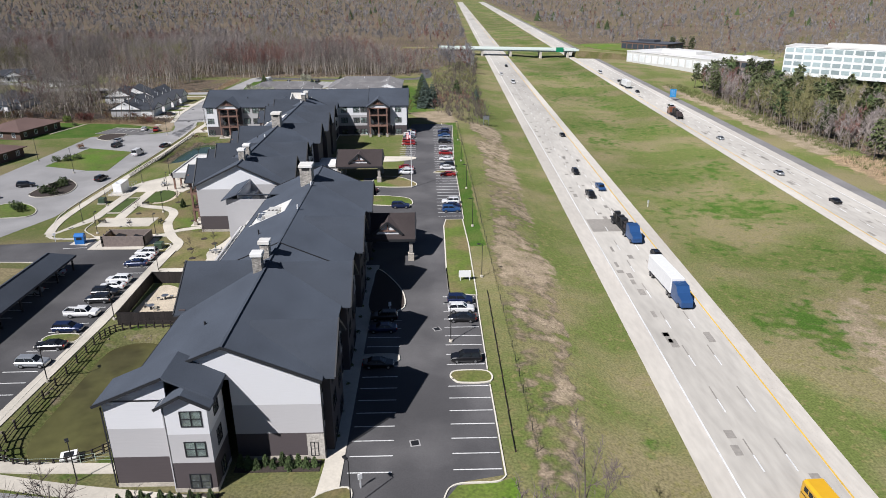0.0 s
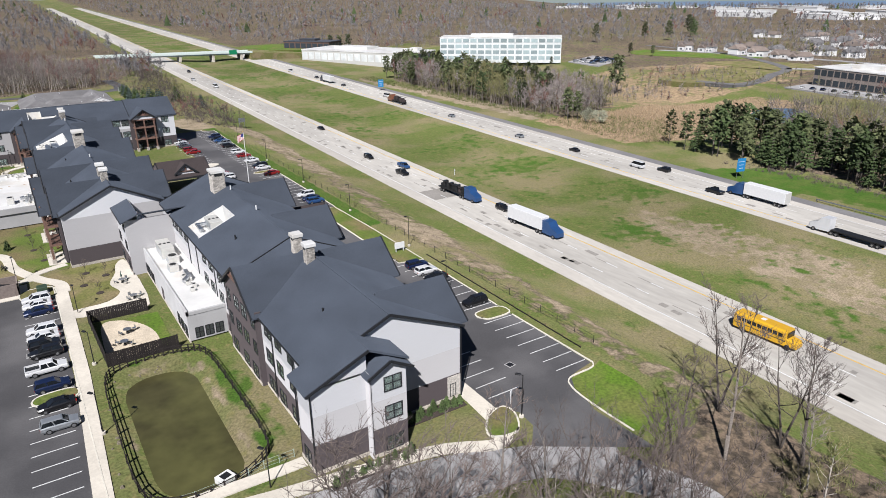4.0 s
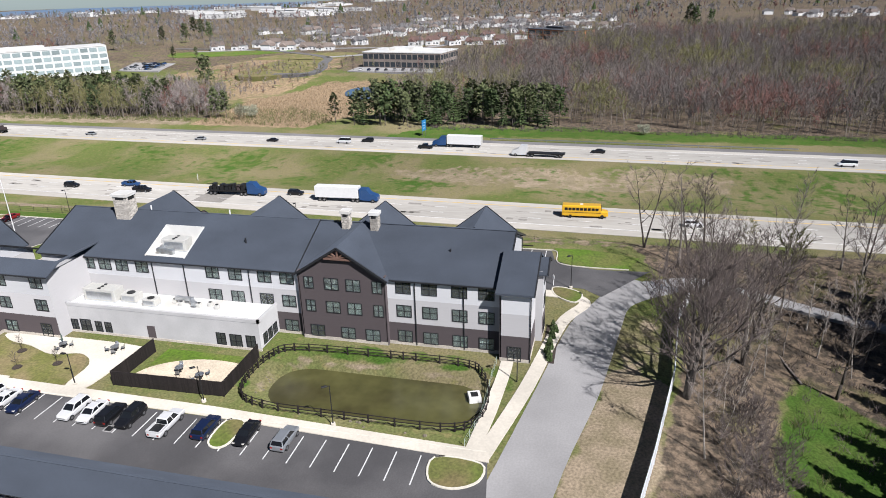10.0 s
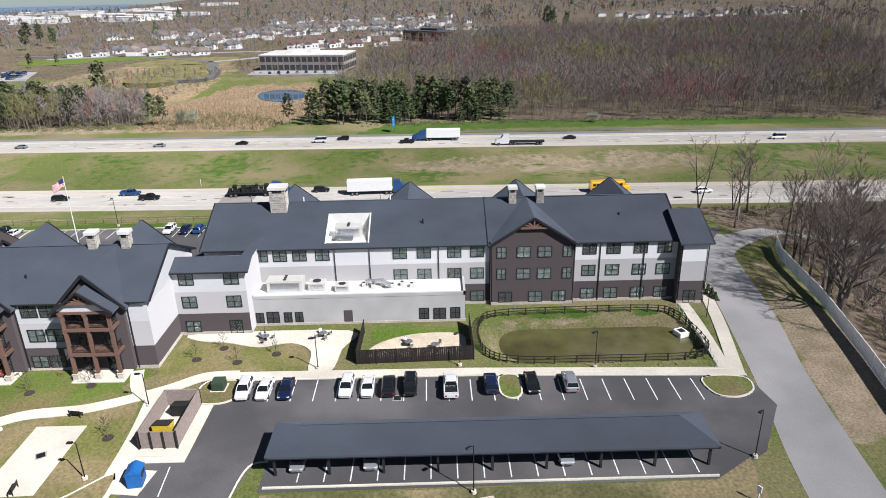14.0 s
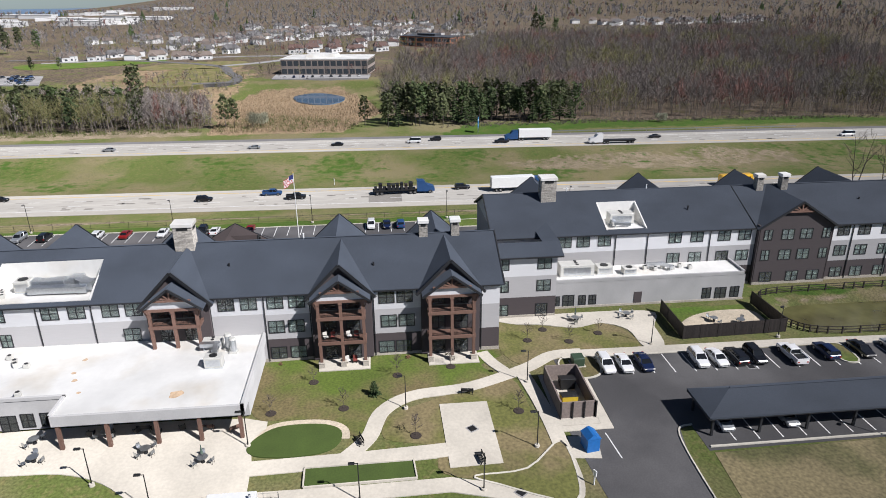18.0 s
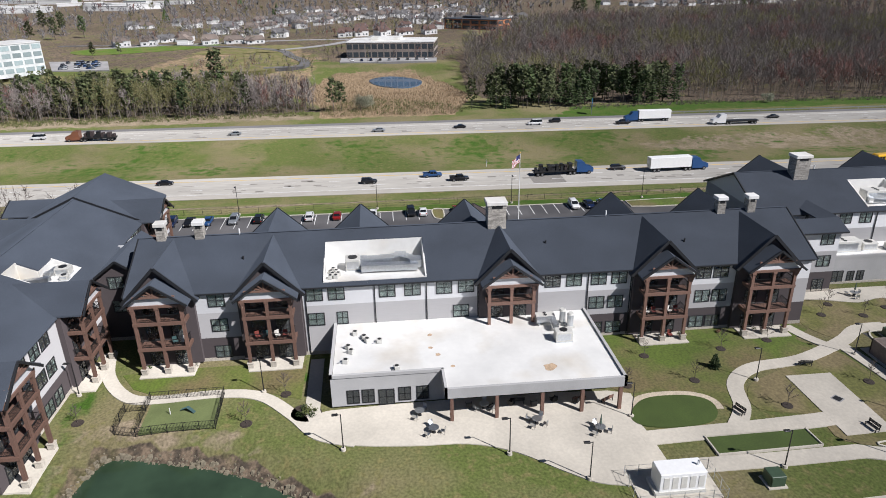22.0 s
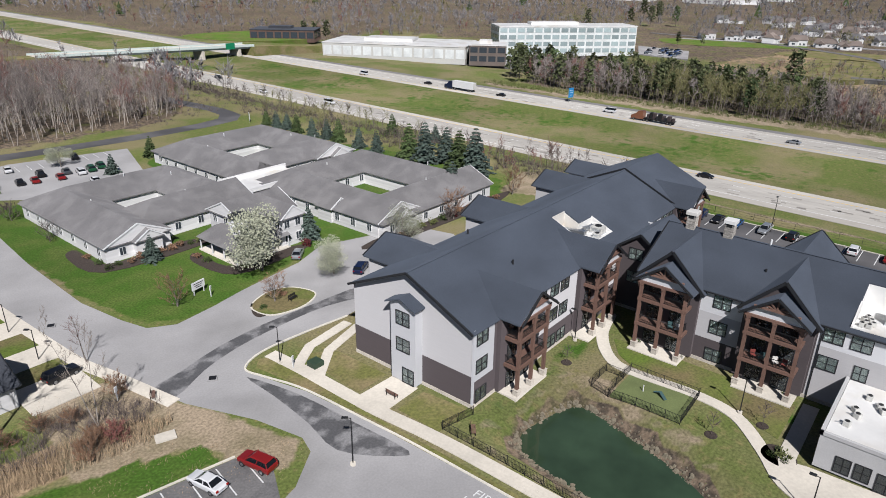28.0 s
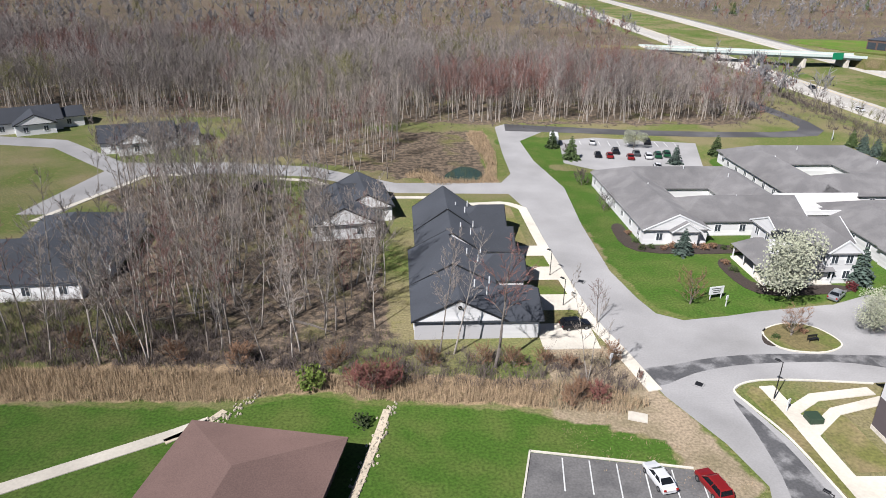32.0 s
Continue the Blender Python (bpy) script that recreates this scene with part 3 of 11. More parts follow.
for road_name, f, bands in (("road_near", hw1, ((0, 3.8, m_highway), (3.8, 15.9, m_lane), (15.9, 19.0, m_highway))),
                            ("road_far", hw2, ((0, 3.0, m_highway), (3.0, 15.0, m_lane), (15.0, 18.6, m_highway), (18.6, 22.6, m_darkshoulder)))):
    top = thing(road_name, "three-lane pale concrete carriageway", "road", kind="structure")
    for a, b, mt in bands:
        sh = Shape()
        band(sh, f, a, b, -900, 2600, HZ - 0.6, HZ + 0.10)
        part("lane" if mt is m_lane else "shoulder", sh, mt, top)
    lines = Shape()
    w0, w1 = (3.7, 16.1) if f is hw1 else (3.1, 15.1)
    left, right = (m_paint, m_yellow) if f is hw1 else (m_yellow, m_paint)
    for at_x, mt in ((w0, left), (w1, right)):
        sh = Shape()
        band(sh, f, at_x - 0.12, at_x + 0.12, -500, 1500, HZ + 0.1, HZ + 0.115)
        part("edge_line", sh, mt, top)
    for k in (1, 2):
        wx = w0 + (w1 - w0) * k / 3
        y = -400
        while y < 700:
            band(lines, f, wx - 0.10, wx + 0.10, y, y + 3.2, HZ + 0.1, HZ + 0.118)
            band(lines, f, wx - 0.10, wx + 0.10, y + 3.2, y + 6.4, HZ + 0.1, HZ + 0.114, 1)
            y += 12.2
    part("lane_dashes", lines, [m_paint, m_patch], top)
    patches = Shape()
    for i in range(70):
        y = R.uniform(0, 420)
        wx = R.choice((w0 + 0.8, w0 + 2.2, w0 + 4.8, w0 + 7.6, w0 + 9.0)) + R.uniform(-0.3, 0.3)
        band(patches, f, wx, wx + R.uniform(0.5, 1.4), y, y + R.uniform(0.8, 3.5), HZ + 0.1, HZ + 0.112)
    part("repair_patch", patches, m_patch, top)
    if f is hw1:
        sh = Shape()
        band(sh, f, 4.2, 12.0, 149, 158, HZ + 0.1, HZ + 0.108)
        part("dark_slab", sh, m_patch, top)
    if f is hw2:
        sh = Shape()
        y = 90.0
        while y > -10:
            band(sh, f, 23.4, 23.5, y - 10, y, HZ + 0.55, HZ + 0.85)
            sh.box(f(y) + 23.5, f(y) + 23.65, y - 0.1, y + 0.1, HZ - 0.3, HZ + 0.8)
            y -= 10
        part("guard_rail", sh, m_steel, top)

# overpass
m_parapet = material("pale_green_steel", (0.55, 0.62, 0.58), 0.5, 0.06, 2.0, 0)
bridge = thing("overpass", "pale road bridge over the highway", "bridge", kind="structure")


def by(x):
    return 592.0 - (x - 18) * 0.288


def deck_slab(x0, x1, a, b, z0, z1):
    ring = [(x0, by(x0) + a), (x1, by(x1) + a), (x1, by(x1) + b), (x0, by(x0) + b)]
    return Shape().hexa([(x, y, z0) for x, y in ring], [(x, y, z1) for x, y in ring])


part("deck", deck_slab(14, 126, 0, 12, 0.3, 0.9), m_walk, bridge)
part("girder", deck_slab(14, 126, 0.8, 11.2, -0.7, 0.3), m_parapet, bridge)
for off in (-0.3, 11.9):
    part("parapet", deck_slab(14, 126, off, off + 0.35, 0.4, 1.8), m_parapet, bridge)
for px in (26, 50, 73, 97, 118):
    part("pier", Shape().box(px - 0.8, px + 0.8, by(px) + 1, by(px) + 11, -7, -0.7), m_walk, bridge)
for x0, x1, za, zb, mt in ((-60, 16, -1.0, 0.8, m_patchy), (124, 215, 0.8, -4.6, m_patchy)):
    lo = [(x0, by(x0) - 8, -9), (x1, by(x1) - 8, -9), (x1, by(x1) + 20, -9), (x0, by(x0) + 20, -9)]
    hi = [(x0, by(x0), za), (x1, by(x1), zb), (x1, by(x1) + 12, zb), (x0, by(x0) + 12, za)]
    part("embankment", Shape().hexa(lo, hi), mt, bridge)
sg = thing("overhead_sign", "green guide sign on the bridge", "road sign")
part("board", Shape().box(108, 114, by(111) - 1.9, by(111) - 1.6, -0.4, 3.2), material("sign_green", (0.01, 0.22, 0.10), 0.4, 0.05, 1, 0), sg)
part("bracket", Shape().box(110.8, 111.2, by(111) - 1.6, by(111) - 0.2, 0.6, 1.2), m_steel, sg)


# ---- paved areas round the building ----
def paved(name, pts, z, mt, label, category="pavement", base=-0.3):
    return solid(name, Shape().slab(pts, base, z), mt, label, category, kind="structure")


def kerb_line(name, line, w=0.16, z=0.17):
    return solid(name, ribbon(Shape(), line, w, -0.2, z), m_kerb, "pale concrete kerb", "kerb", kind="structure")


# east car park
east_lot = [(-8.5, 57.2), (-6.5, 54.5), (-6.8, 51.5), (-9.5, 48.5), (2.2, 40.5), (1.6, 49.5), (3.2, 55), (5, 57.3), (9.3, 58.2), (9.6, 130), (9.8, 200), (11.6, 256.5), (7.4, 259.5), (-4, 259), (-5.0, 244), (-5.5, 183), (-16, 181), (-16, 157), (-12.2, 140), (-12.4, 118), (-8.6, 117)]
paved("car_park_east", east_lot, 0.03, m_asphalt, "fresh black asphalt car park", "car park")
# south lane and the lane beyond it
lane_a = curve_pts([(-84, 64), (-70, 62), (-57, 59.3), (-38, 56.0), (-20, 53.0), (-12, 49.8), (-5, 46.8), (0.6, 43.2), (3.6, 39), (4.8, 34.6), (4.3, 30.8), (2.2, 24.7), (0.3, 19.1), (-2.2, 13.6), (-4.4, 6), (-6.4, -10), (-8, -40)], False, 4)
lane_b = curve_pts([(-86, 56), (-70, 54), (-53, 51.4), (-38, 48.1), (-20, 45.4), (-13, 44.2), (-9.4, 41.6), (-6, 37.6), (-3.2, 34), (-1.4, 31), (-1.3, 27.8), (-4.4, 22.2), (-6.8, 16.4), (-8.7, 11.0), (-10.8, 3), (-13, -12), (-15, -40)], False, 4)
south_lane = lane_a + lane_b[::-1]
lane_mesh = Shape()
for (a0, b0), (a1, b1) in zip(zip(lane_a, lane_b), list(zip(lane_a, lane_b))[1:]):
    za, zb = (float(height((p[0] + q[0]) / 2, (p[1] + q[1]) / 2)) for p, q in ((a0, b0), (a1, b1)))
    lane_mesh.hexa([(*a0, za - 0.5), (*b0, za - 0.5), (*b1, zb - 0.5), (*a1, zb - 0.5)][::1], [(*a0, za + 0.02), (*b0, za + 0.02), (*b1, zb + 0.02), (*a1, zb + 0.02)])
solid("road_south", lane_mesh.weld(), m_road, "worn grey asphalt lane", "road", kind="structure")
# west car park
west_lot = [(-51.7, 131.5), (-52.0, 95), (-53.3, 59.6), (-57.2, 59.0), (-60, 58.6), (-68.5, 63.8), (-72.6, 70), (-73.0, 119), (-68.2, 119.0), (-68.8, 120.6), (-73, 121.5), (-79, 122), (-92, 122), (-92, 131.5), (-76.5, 133), (-66.6, 133.8), (-66.6, 128.2), (-56.8, 128.2), (-56.5, 131.3)]
paved("car_park_west", west_lot, 0.03, m_asphalt, "fresh black asphalt car park", "car park")
# older road and car park to the west and north
paved("road_west", [(-86, 56), (-92, 131), (-85.4, 150), (-85.6, 200), (-85.2, 228), (-85.8, 247), (-86.6, 257), (-88.2, 263.5), (-88.8, 266.5), (-86.9, 268), (-83.8, 268.6), (-70, 267.5), (-60, 268), (-56, 280), (-63, 288), (-75.5, 286.2), (-81, 285), (-88, 284), (-91.4, 286.2), (-92.6, 291), (-94, 301), (-93.4, 322), (-91.5, 345), (-94.4, 367), (-94.6, 387), (-82, 403), (-96, 408), (-99.5, 404), (-101.5, 375), (-102.2, 356), (-105.5, 349), (-130, 349), (-150, 362), (-170, 366), (-197, 366), (-220, 388), (-250, 394), (-250, 386), (-220, 380), (-199, 359), (-205, 330), (-197, 330), (-189, 356), (-170, 357), (-150, 354), (-130, 342), (-105, 341), (-103.3, 333), (-103.3, 312), (-102.6, 297), (-101.5, 285), (-99.5, 277), (-97.6, 266), (-94, 257), (-92.6, 250.5), (-93.5, 248), (-98, 245), (-118, 240), (-120, 180), (-128, 140), (-128, 56)], 0.02, m_road, "worn grey asphalt road", "road")
paved("car_park_north_west", [(-115.8, 256.6), (-99.4, 253.2), (-97.8, 248.8), (-101, 243), (-119, 246)], 0.03, m_oldlot, "small dark asphalt car park", "car park")
paved("car_park_north", [(-87, 365), (-83, 388), (-72, 391), (-44, 384.5), (-52, 360.5), (-80, 358.5)], 0.02, m_road, "grey asphalt car park", "car park")
paved("road_north", [(-96, 408), (-82, 405), (-62, 401), (-37, 398.4), (-14, 398), (-5, 400), (-1, 405), (0, 414), (-2, 446), (4, 446), (6, 412), (4, 400), (-2, 393.4), (-14, 391.4), (-37, 391.6), (-62, 394.4), (-83, 397.4), (-97, 399)], 0.03, m_asphalt, "dark asphalt lane", "road")
paved("court_north", [(-63, 287.8), (-57, 280), (-59, 268.3), (-40, 268.6), (-34, 276), (-36, 285), (-46, 288), (-55, 291)], 0.025, m_road, "grey asphalt forecourt", "car park")
# damp streaks on the road
paved("damp_streak", curve_pts([(-97.6, 268), (-92, 270.5), (-86, 272), (-78, 272.5), (-70, 272), (-62, 269.5), (-62, 273), (-70, 274), (-80, 274.6), (-88, 274), (-94, 272.5), (-98.5, 271.5)], True, 3), 0.026, m_wet, "dark damp streak on asphalt", "stain")
paved("damp_streak", curve_pts([(-89.5, 265), (-87.6, 257), (-87, 248), (-86.6, 240), (-88.5, 241), (-91.5, 246), (-90.5, 252), (-89.8, 259)], True, 3), 0.026, m_wet, "dark damp streak on asphalt", "stain")

# walks
walks = Shape()
walks.slab([(-11.1, 52.5), (-8.5, 55), (-7.9, 118), (-10.6, 118), (-10.6, 60)], -0.3, 0.13)
walks.slab([(-53.4, 59.4), (-51.4, 59.8), (-50.0, 95), (-49.6, 130), (-51.6, 130.2), (-51.9, 95)], -0.3, 0.13)
ribbon(walks, curve_pts([(-52.6, 60.4), (-38, 57.2), (-20, 54.2), (-12.5, 51.0), (-9.6, 53.6)]), 1.9, -0.3, 0.12)
ribbon(walks, curve_pts([(-32.3, 60.6), (-36, 60.6), (-44, 61.0), (-51.5, 61.6)]), 1.7, -0.3, 0.125)
solid("pavement", walks, m_walk, "pale concrete walk along the car parks", "pavement", kind="structure")
west_walks = Shape()
ribbon(west_walks, curve_pts([(-50.2, 127), (-50.6, 131.5), (-53.6, 136), (-57.2, 144), (-58.4, 151.5), (-61.5, 155.5), (-66.5, 157.2), (-70.2, 160)]), 2.0, -0.3, 0.12)
ribbon(west_walks, curve_pts([(-54.6, 138.5), (-51.5, 140.2), (-48.6, 141.2)]), 1.7, -0.3, 0.122)
ribbon(west_walks, curve_pts([(-54.5, 136.6), (-63, 135.6), (-72, 135.3), (-78, 135.8), (-80.8, 139)]), 1.9, -0.3, 0.121)
ribbon(west_walks, [(-70.6, 171), (-70.2, 158), (-69.8, 150), (-69.6, 147.5)], 2.4, -0.3, 0.124)
ribbon(west_walks, [(-75.5, 171), (-75.6, 158), (-75.4, 148.5), (-78, 140), (-79.5, 136)], 2.2, -0.3, 0.123)
ribbon(west_walks, curve_pts([(-44, 237.6), (-50, 235.9), (-54.9, 232.4), (-56.4, 228.6), (-56.0, 220.2), (-57.2, 215), (-61.6, 210.6), (-65.6, 207.4), (-67.4, 203)]), 1.7, -0.3, 0.12)
ribbon(west_walks, [(-49.3, 208.6), (-61, 208.4), (-64, 207.4)], 1.8, -0.3, 0.123)
ribbon(west_walks, curve_pts([(-84.2, 267.3), (-83.9, 261), (-83.8, 249.6), (-83.0, 238), (-82.9, 224), (-82.7, 205), (-82.9, 180), (-82.8, 150), (-80.6, 138)]), 1.9, -0.3, 0.12)
ribbon(west_walks, [(-84, 262), (-79.5, 264.8), (-71.5, 265.8)], 1.5, -0.3, 0.121)
ribbon(west_walks, [(-83.8, 258), (-78.5, 262), (-71.0, 264.0)], 1.4, -0.3, 0.122)
west_walks.slab([(-83.2, 246.8), (-77.3, 247), (-77.3, 251.2), (-83.2, 251.4)], -0.3, 0.124)
west_walks.slab(curve_pts([(-61.2, 206.2), (-64.5, 207.6), (-67.6, 204.5), (-68.8, 197), (-69.2, 190.5), (-71.2, 185.5), (-74.8, 181), (-77.2, 177), (-77.2, 170.5), (-70.5, 170), (-66.2, 170.8), (-61.2, 172)], True, 4), -0.3, 0.115)
west_walks.slab([(-60.8, 148.4), (-60.8, 142.4), (-72.6, 142.4), (-72.8, 148.3)], -0.3, 0.128)
west_walks.slab(curve_pts([(-38.6, 136.0), (-40.6, 135.6), (-41.4, 131), (-43, 126), (-42.0, 121.5), (-44.5, 118.2), (-49.8, 117.6), (-49.8, 114.6), (-44, 113.8), (-38.6, 113.4)], True, 4), -0.3, 0.118)
west_walks.slab([(-53.6, 128.3), (-66.9, 128.3), (-66.9, 129.6), (-53.6, 129.6)], -0.3, 0.12)
west_walks.slab([(-66.9, 128.3), (-67.9, 128.3), (-67.9, 134.6), (-66.9, 134.6)], -0.3, 0.12)
for fy in (228, 214, 160.5, 145.4):
    west_walks.box(-51.4, -48, fy - 3.5, fy + 3.5, -0.3, 0.2)
for fx in (-68, -50):
    west_walks.box(fx - 3.5, fx + 3.5, 236.3, 239.4, -0.3, 0.2)
solid("pavement", west_walks, m_walk, "cream concrete garden paths and patios", "pavement", kind="structure")
nw_walks = Shape()
ribbon(nw_walks, curve_pts([(-103.6, 332), (-103.3, 312), (-102.6, 297), (-101.8, 285), (-100.2, 277), (-98.4, 267)]), 1.8, -0.3, 0.12)
for y0, y1 in ((307.4, 311.8), (297.8, 302.8), (287.6, 292.6), (276.8, 283.6)):
    nw_walks.slab([(-110.2, y0), (-102.4, y0), (-102.4, y1), (-110.2, y1)], -0.3, 0.11)
ribbon(nw_walks, curve_pts([(-103.6, 331.6), (-107.0, 334.8), (-113, 334.4), (-121, 334)]), 1.6, -0.3, 0.121)
ribbon(nw_walks, [(-120, 338.6), (-135, 339), (-150, 351), (-158, 352.6)], 1.5, -0.3, 0.12)
ribbon(nw_walks, [(-175, 251), (-168.6, 253.8), (-155, 261), (-151, 263.4)], 1.7, -0.3, 0.1)
ribbon(nw_walks, [(-186, 328), (-200, 326), (-188, 355), (-178, 356)], 1.4, -0.3, 0.12)
solid("pavement", nw_walks, m_walk, "pale concrete walks and driveways", "pavement", kind="structure")
ribs = Shape()
ribbon(ribs, curve_pts([(-131.2, 264.6), (-132.4, 259), (-133.6, 254), (-135.5, 246)]), 0.9, -0.3, 0.10)
ribbon(ribs, curve_pts([(-149.8, 265.2), (-152, 262.4), (-155, 260)]), 0.9, -0.3, 0.10)
solid("stone_swale", ribs, m_gravel, "narrow tan stone drainage swale", "ground", kind="structure")

# lawns, islands
def lawn(pts, mt, label, z=0.06, name="lawn", smooth_it=True):
    return solid(name, Shape().slab(curve_pts(pts, True, 4) if smooth_it else pts, -0.3, z), mt, label, "lawn", kind="structure")


def island(pts, mt=None, label="kerbed grass island", smooth_it=True):
    ring = curve_pts(pts, True, 4) if smooth_it else pts
    solid("kerb", ribbon(Shape(), ring + ring[:2], 0.22, -0.2, 0.19), m_kerb, "pale concrete kerb", "kerb", kind="structure")
    solid("grass_island", Shape().slab(ring, -0.2, 0.15), mt or m_lawn, label, "lawn", kind="structure")


island([(4.6, 77.4), (4.2, 78.6), (5.2, 79.6), (9.3, 79.4), (9.5, 76.8), (5.6, 76.6)])
island([(5.0, 105.0), (4.8, 116), (4.9, 128), (5.0, 140), (5.6, 144.5), (9.4, 144.6), (9.8, 128), (9.7, 104)], label="long kerbed grass verge in the car park", smooth_it=False)
island([(4.0, 186), (3.8, 187.2), (5, 188), (9.6, 188), (9.6, 185.8)])
lawn([(2.6, 44), (2.5, 50.6), (2.9, 54.6), (4.2, 56.6), (8.4, 56.9), (10.6, 57.8), (10.8, 52), (9.6, 46), (8.0, 42)], m_vivid, "lush grass corner beside the exit", 0.1, smooth_it=False)
kerb_line("kerb", curve_pts([(2.4, 44), (2.3, 50.6), (2.7, 54.8), (4.1, 56.8), (8.4, 57.1), (9.6, 58.2)]))
island([(-9.2, 51.6), (-7.2, 54.4), (-7.6, 56.6), (-10.6, 55.6), (-12.4, 52.6)])
island([(-8.4, 98.6), (-3.2, 98.8), (-2.8, 104), (-4.6, 110), (-8.0, 116), (-8.6, 110)], m_mulch, "kerbed planting bed in shade")
island([(-8.2, 82.6), (-3.6, 82.4), (-3.0, 83.4), (-3.8, 84.4), (-8.2, 84.2)], m_walk, "narrow pale paved island")
island([(-13, 173.2), (-4, 171.6), (-1.4, 173.2), (-2.2, 176.6), (-6, 181.4), (-12, 182.2)])
island([(-14, 157.2), (-4, 155.4), (-2.2, 157.8), (-4.2, 162.2), (-13, 163.8)])
island([(-16.8, 200), (-7, 200.4), (-2.0, 203), (-3, 205.4), (-8.4, 206), (-16.8, 206)], m_walk, "pale paved island", )
island([(-52.3, 91.9), (-52.3, 89.5), (-56.2, 89.4), (-57.3, 90.6), (-56.2, 92.0)])
island([(-53.7, 65.4), (-53.8, 60.2), (-56.6, 60.0), (-58.2, 62.5), (-57.4, 65.2)])
island([(-51.9, 126.0), (-51.9, 130.6), (-56.2, 131), (-57.0, 128.2), (-55.8, 126)])
island([(-78, 280.2), (-73.6, 282.4), (-70, 281.4), (-68.4, 278), (-69.1, 275.8), (-73, 274.5), (-77.6, 275.9)], m_lawn, "round kerbed island with shrubs")
island([(-69.6, 135.2), (-76.4, 135.0), (-79.2, 136.8), (-76, 143.4), (-74.4, 145.8), (-73.8, 140)], m_patchy)
kerb_line("kerb", curve_pts([(9.5, 58.2), (9.4, 76)], n=2))
kerb_line("kerb", [(9.4, 80), (9.6, 104)])
kerb_line("kerb", [(9.7, 145), (9.8, 200), (11.5, 256.5), (7.6, 256.8), (7.4, 260)])
kerb_line("kerb", curve_pts([(-68.2, 118.9), (-68.9, 120.8), (-73, 121.6), (-82, 122)]))
kerb_line("kerb", curve_pts([(-70.2, 267.3), (-79, 268.4), (-84, 268.6), (-87, 267.9), (-88.7, 266.4), (-88.0, 263.3), (-86.5, 257.4), (-85.8, 247), (-85.3, 236), (-85.0, 200), (-85.0, 155), (-81, 141)]), 0.2)
kerb_line("kerb", [(-51.75, 60), (-51.7, 130)], 0.15, 0.16)
kerb_line("kerb", [(-115.9, 256.8), (-99.3, 253.4)], 0.2)
kerb_line("kerb", [(-115.9, 256.8), (-119, 246)], 0.2)
lawn([(-48.2, 139.4), (-48.2, 171), (-60.8, 171.2), (-62, 165), (-66, 158.6), (-61.6, 155.6), (-58, 150), (-55.6, 140.4), (-52, 141.8)], m_lawn, "garden lawn with young trees")
lawn([(-59.6, 149), (-57.6, 144.4), (-55.6, 138.4), (-64.5, 137), (-66.2, 135.6), (-72.4, 136.6), (-75.6, 140.2), (-73.6, 149), (-69, 149.6), (-66.8, 155.4), (-62.4, 154.2)], m_patchy, "patchy garden lawn", 0.05)
lawn([(-42.6, 126.2), (-41.8, 121.8), (-44.6, 118.8), (-49.4, 118.4), (-49.4, 127), (-50, 131.4), (-52.8, 135.6), (-48.4, 138.4), (-38.8, 137), (-41.0, 134.6)], m_patchy, "patchy lawn beside the patio", 0.05)
lawn([(-49.4, 230.6), (-49.6, 210), (-58.4, 210), (-56.2, 214.8), (-55.0, 220), (-55.2, 228.8), (-53.6, 231.6), (-50.2, 234)], m_lawn, "lawn before the balconies", 0.05, smooth_it=False)
lawn([(-82.0, 264.6), (-77.8, 261), (-77.6, 252), (-82.6, 252)], m_patchy, "grass beside the wing", 0.05, smooth_it=False)
lawn([(-82.0, 246), (-77.4, 246), (-76.6, 239.8), (-82.0, 239.6)], m_patchy, "grass beside the wing", 0.05, smooth_it=False)
lawn([(-87.4, 266), (-86, 267.4), (-84.8, 266.6), (-84.8, 250), (-84.2, 205), (-84.6, 205), (-85.2, 247), (-86.4, 258)], m_patchy, "grass strip between kerb and walk", 0.08, smooth_it=False)
lawn([(-73.4, 118.6), (-72.8, 71), (-69.4, 66), (-84, 68), (-90, 120)], material("dry_grass", (0.205, 0.168, 0.088), 0.95, 0.35, 2.5, 0.16, 0.03, other=(0.092, 0.090, 0.034), mix=(0.48, 0.62), other_scale=0.085), "dry patchy grass behind the carport", 0.04, smooth_it=False)
for y0, y1 in ((302.8, 307.4), (292.6, 297.8), (283.6, 287.6)):
    lawn([(-110.2, y0), (-103.2, y0), (-103.6, y1), (-110.2, y1)], m_lawn, "grass strip between driveways", 0.06, smooth_it=False)
lawn([(-119, 333), (-106, 333), (-106, 313), (-109, 313), (-110, 326)], m_patchy, "patchy front lawn", 0.05, smooth_it=False)

# putting green, bocce strip, dog run, fenced patio
pg = curve_pts([(-67.2, 171.0), (-65.2, 170.2), (-63.5, 168.2), (-63.1, 165.4), (-63.5, 162.2), (-64.9, 160.4), (-67.2, 160.6), (-68.7, 162.4), (-69.1, 166.4), (-68.5, 169.9)], True, 5)
solid("putting_green_rim", ribbon(Shape(), pg[4:29], 1.8, -0.2, 0.10), m_gravel, "pale gravel rim round the putting green", "gravel", kind="structure")
solid("putting_green", Shape().slab(pg, -0.2, 0.16), m_turf, "dark green putting turf", "putting green", kind="structure")
bocce = thing("bocce_court", "sunken dark turf bocce strip with pale edging", "bocce court", kind="structure")
part("turf", Shape().slab([(-71.3, 164.0), (-71.2, 152.3), (-74.0, 152.1), (-74.2, 163.9)], -0.2, 0.14), m_turf, bocce)
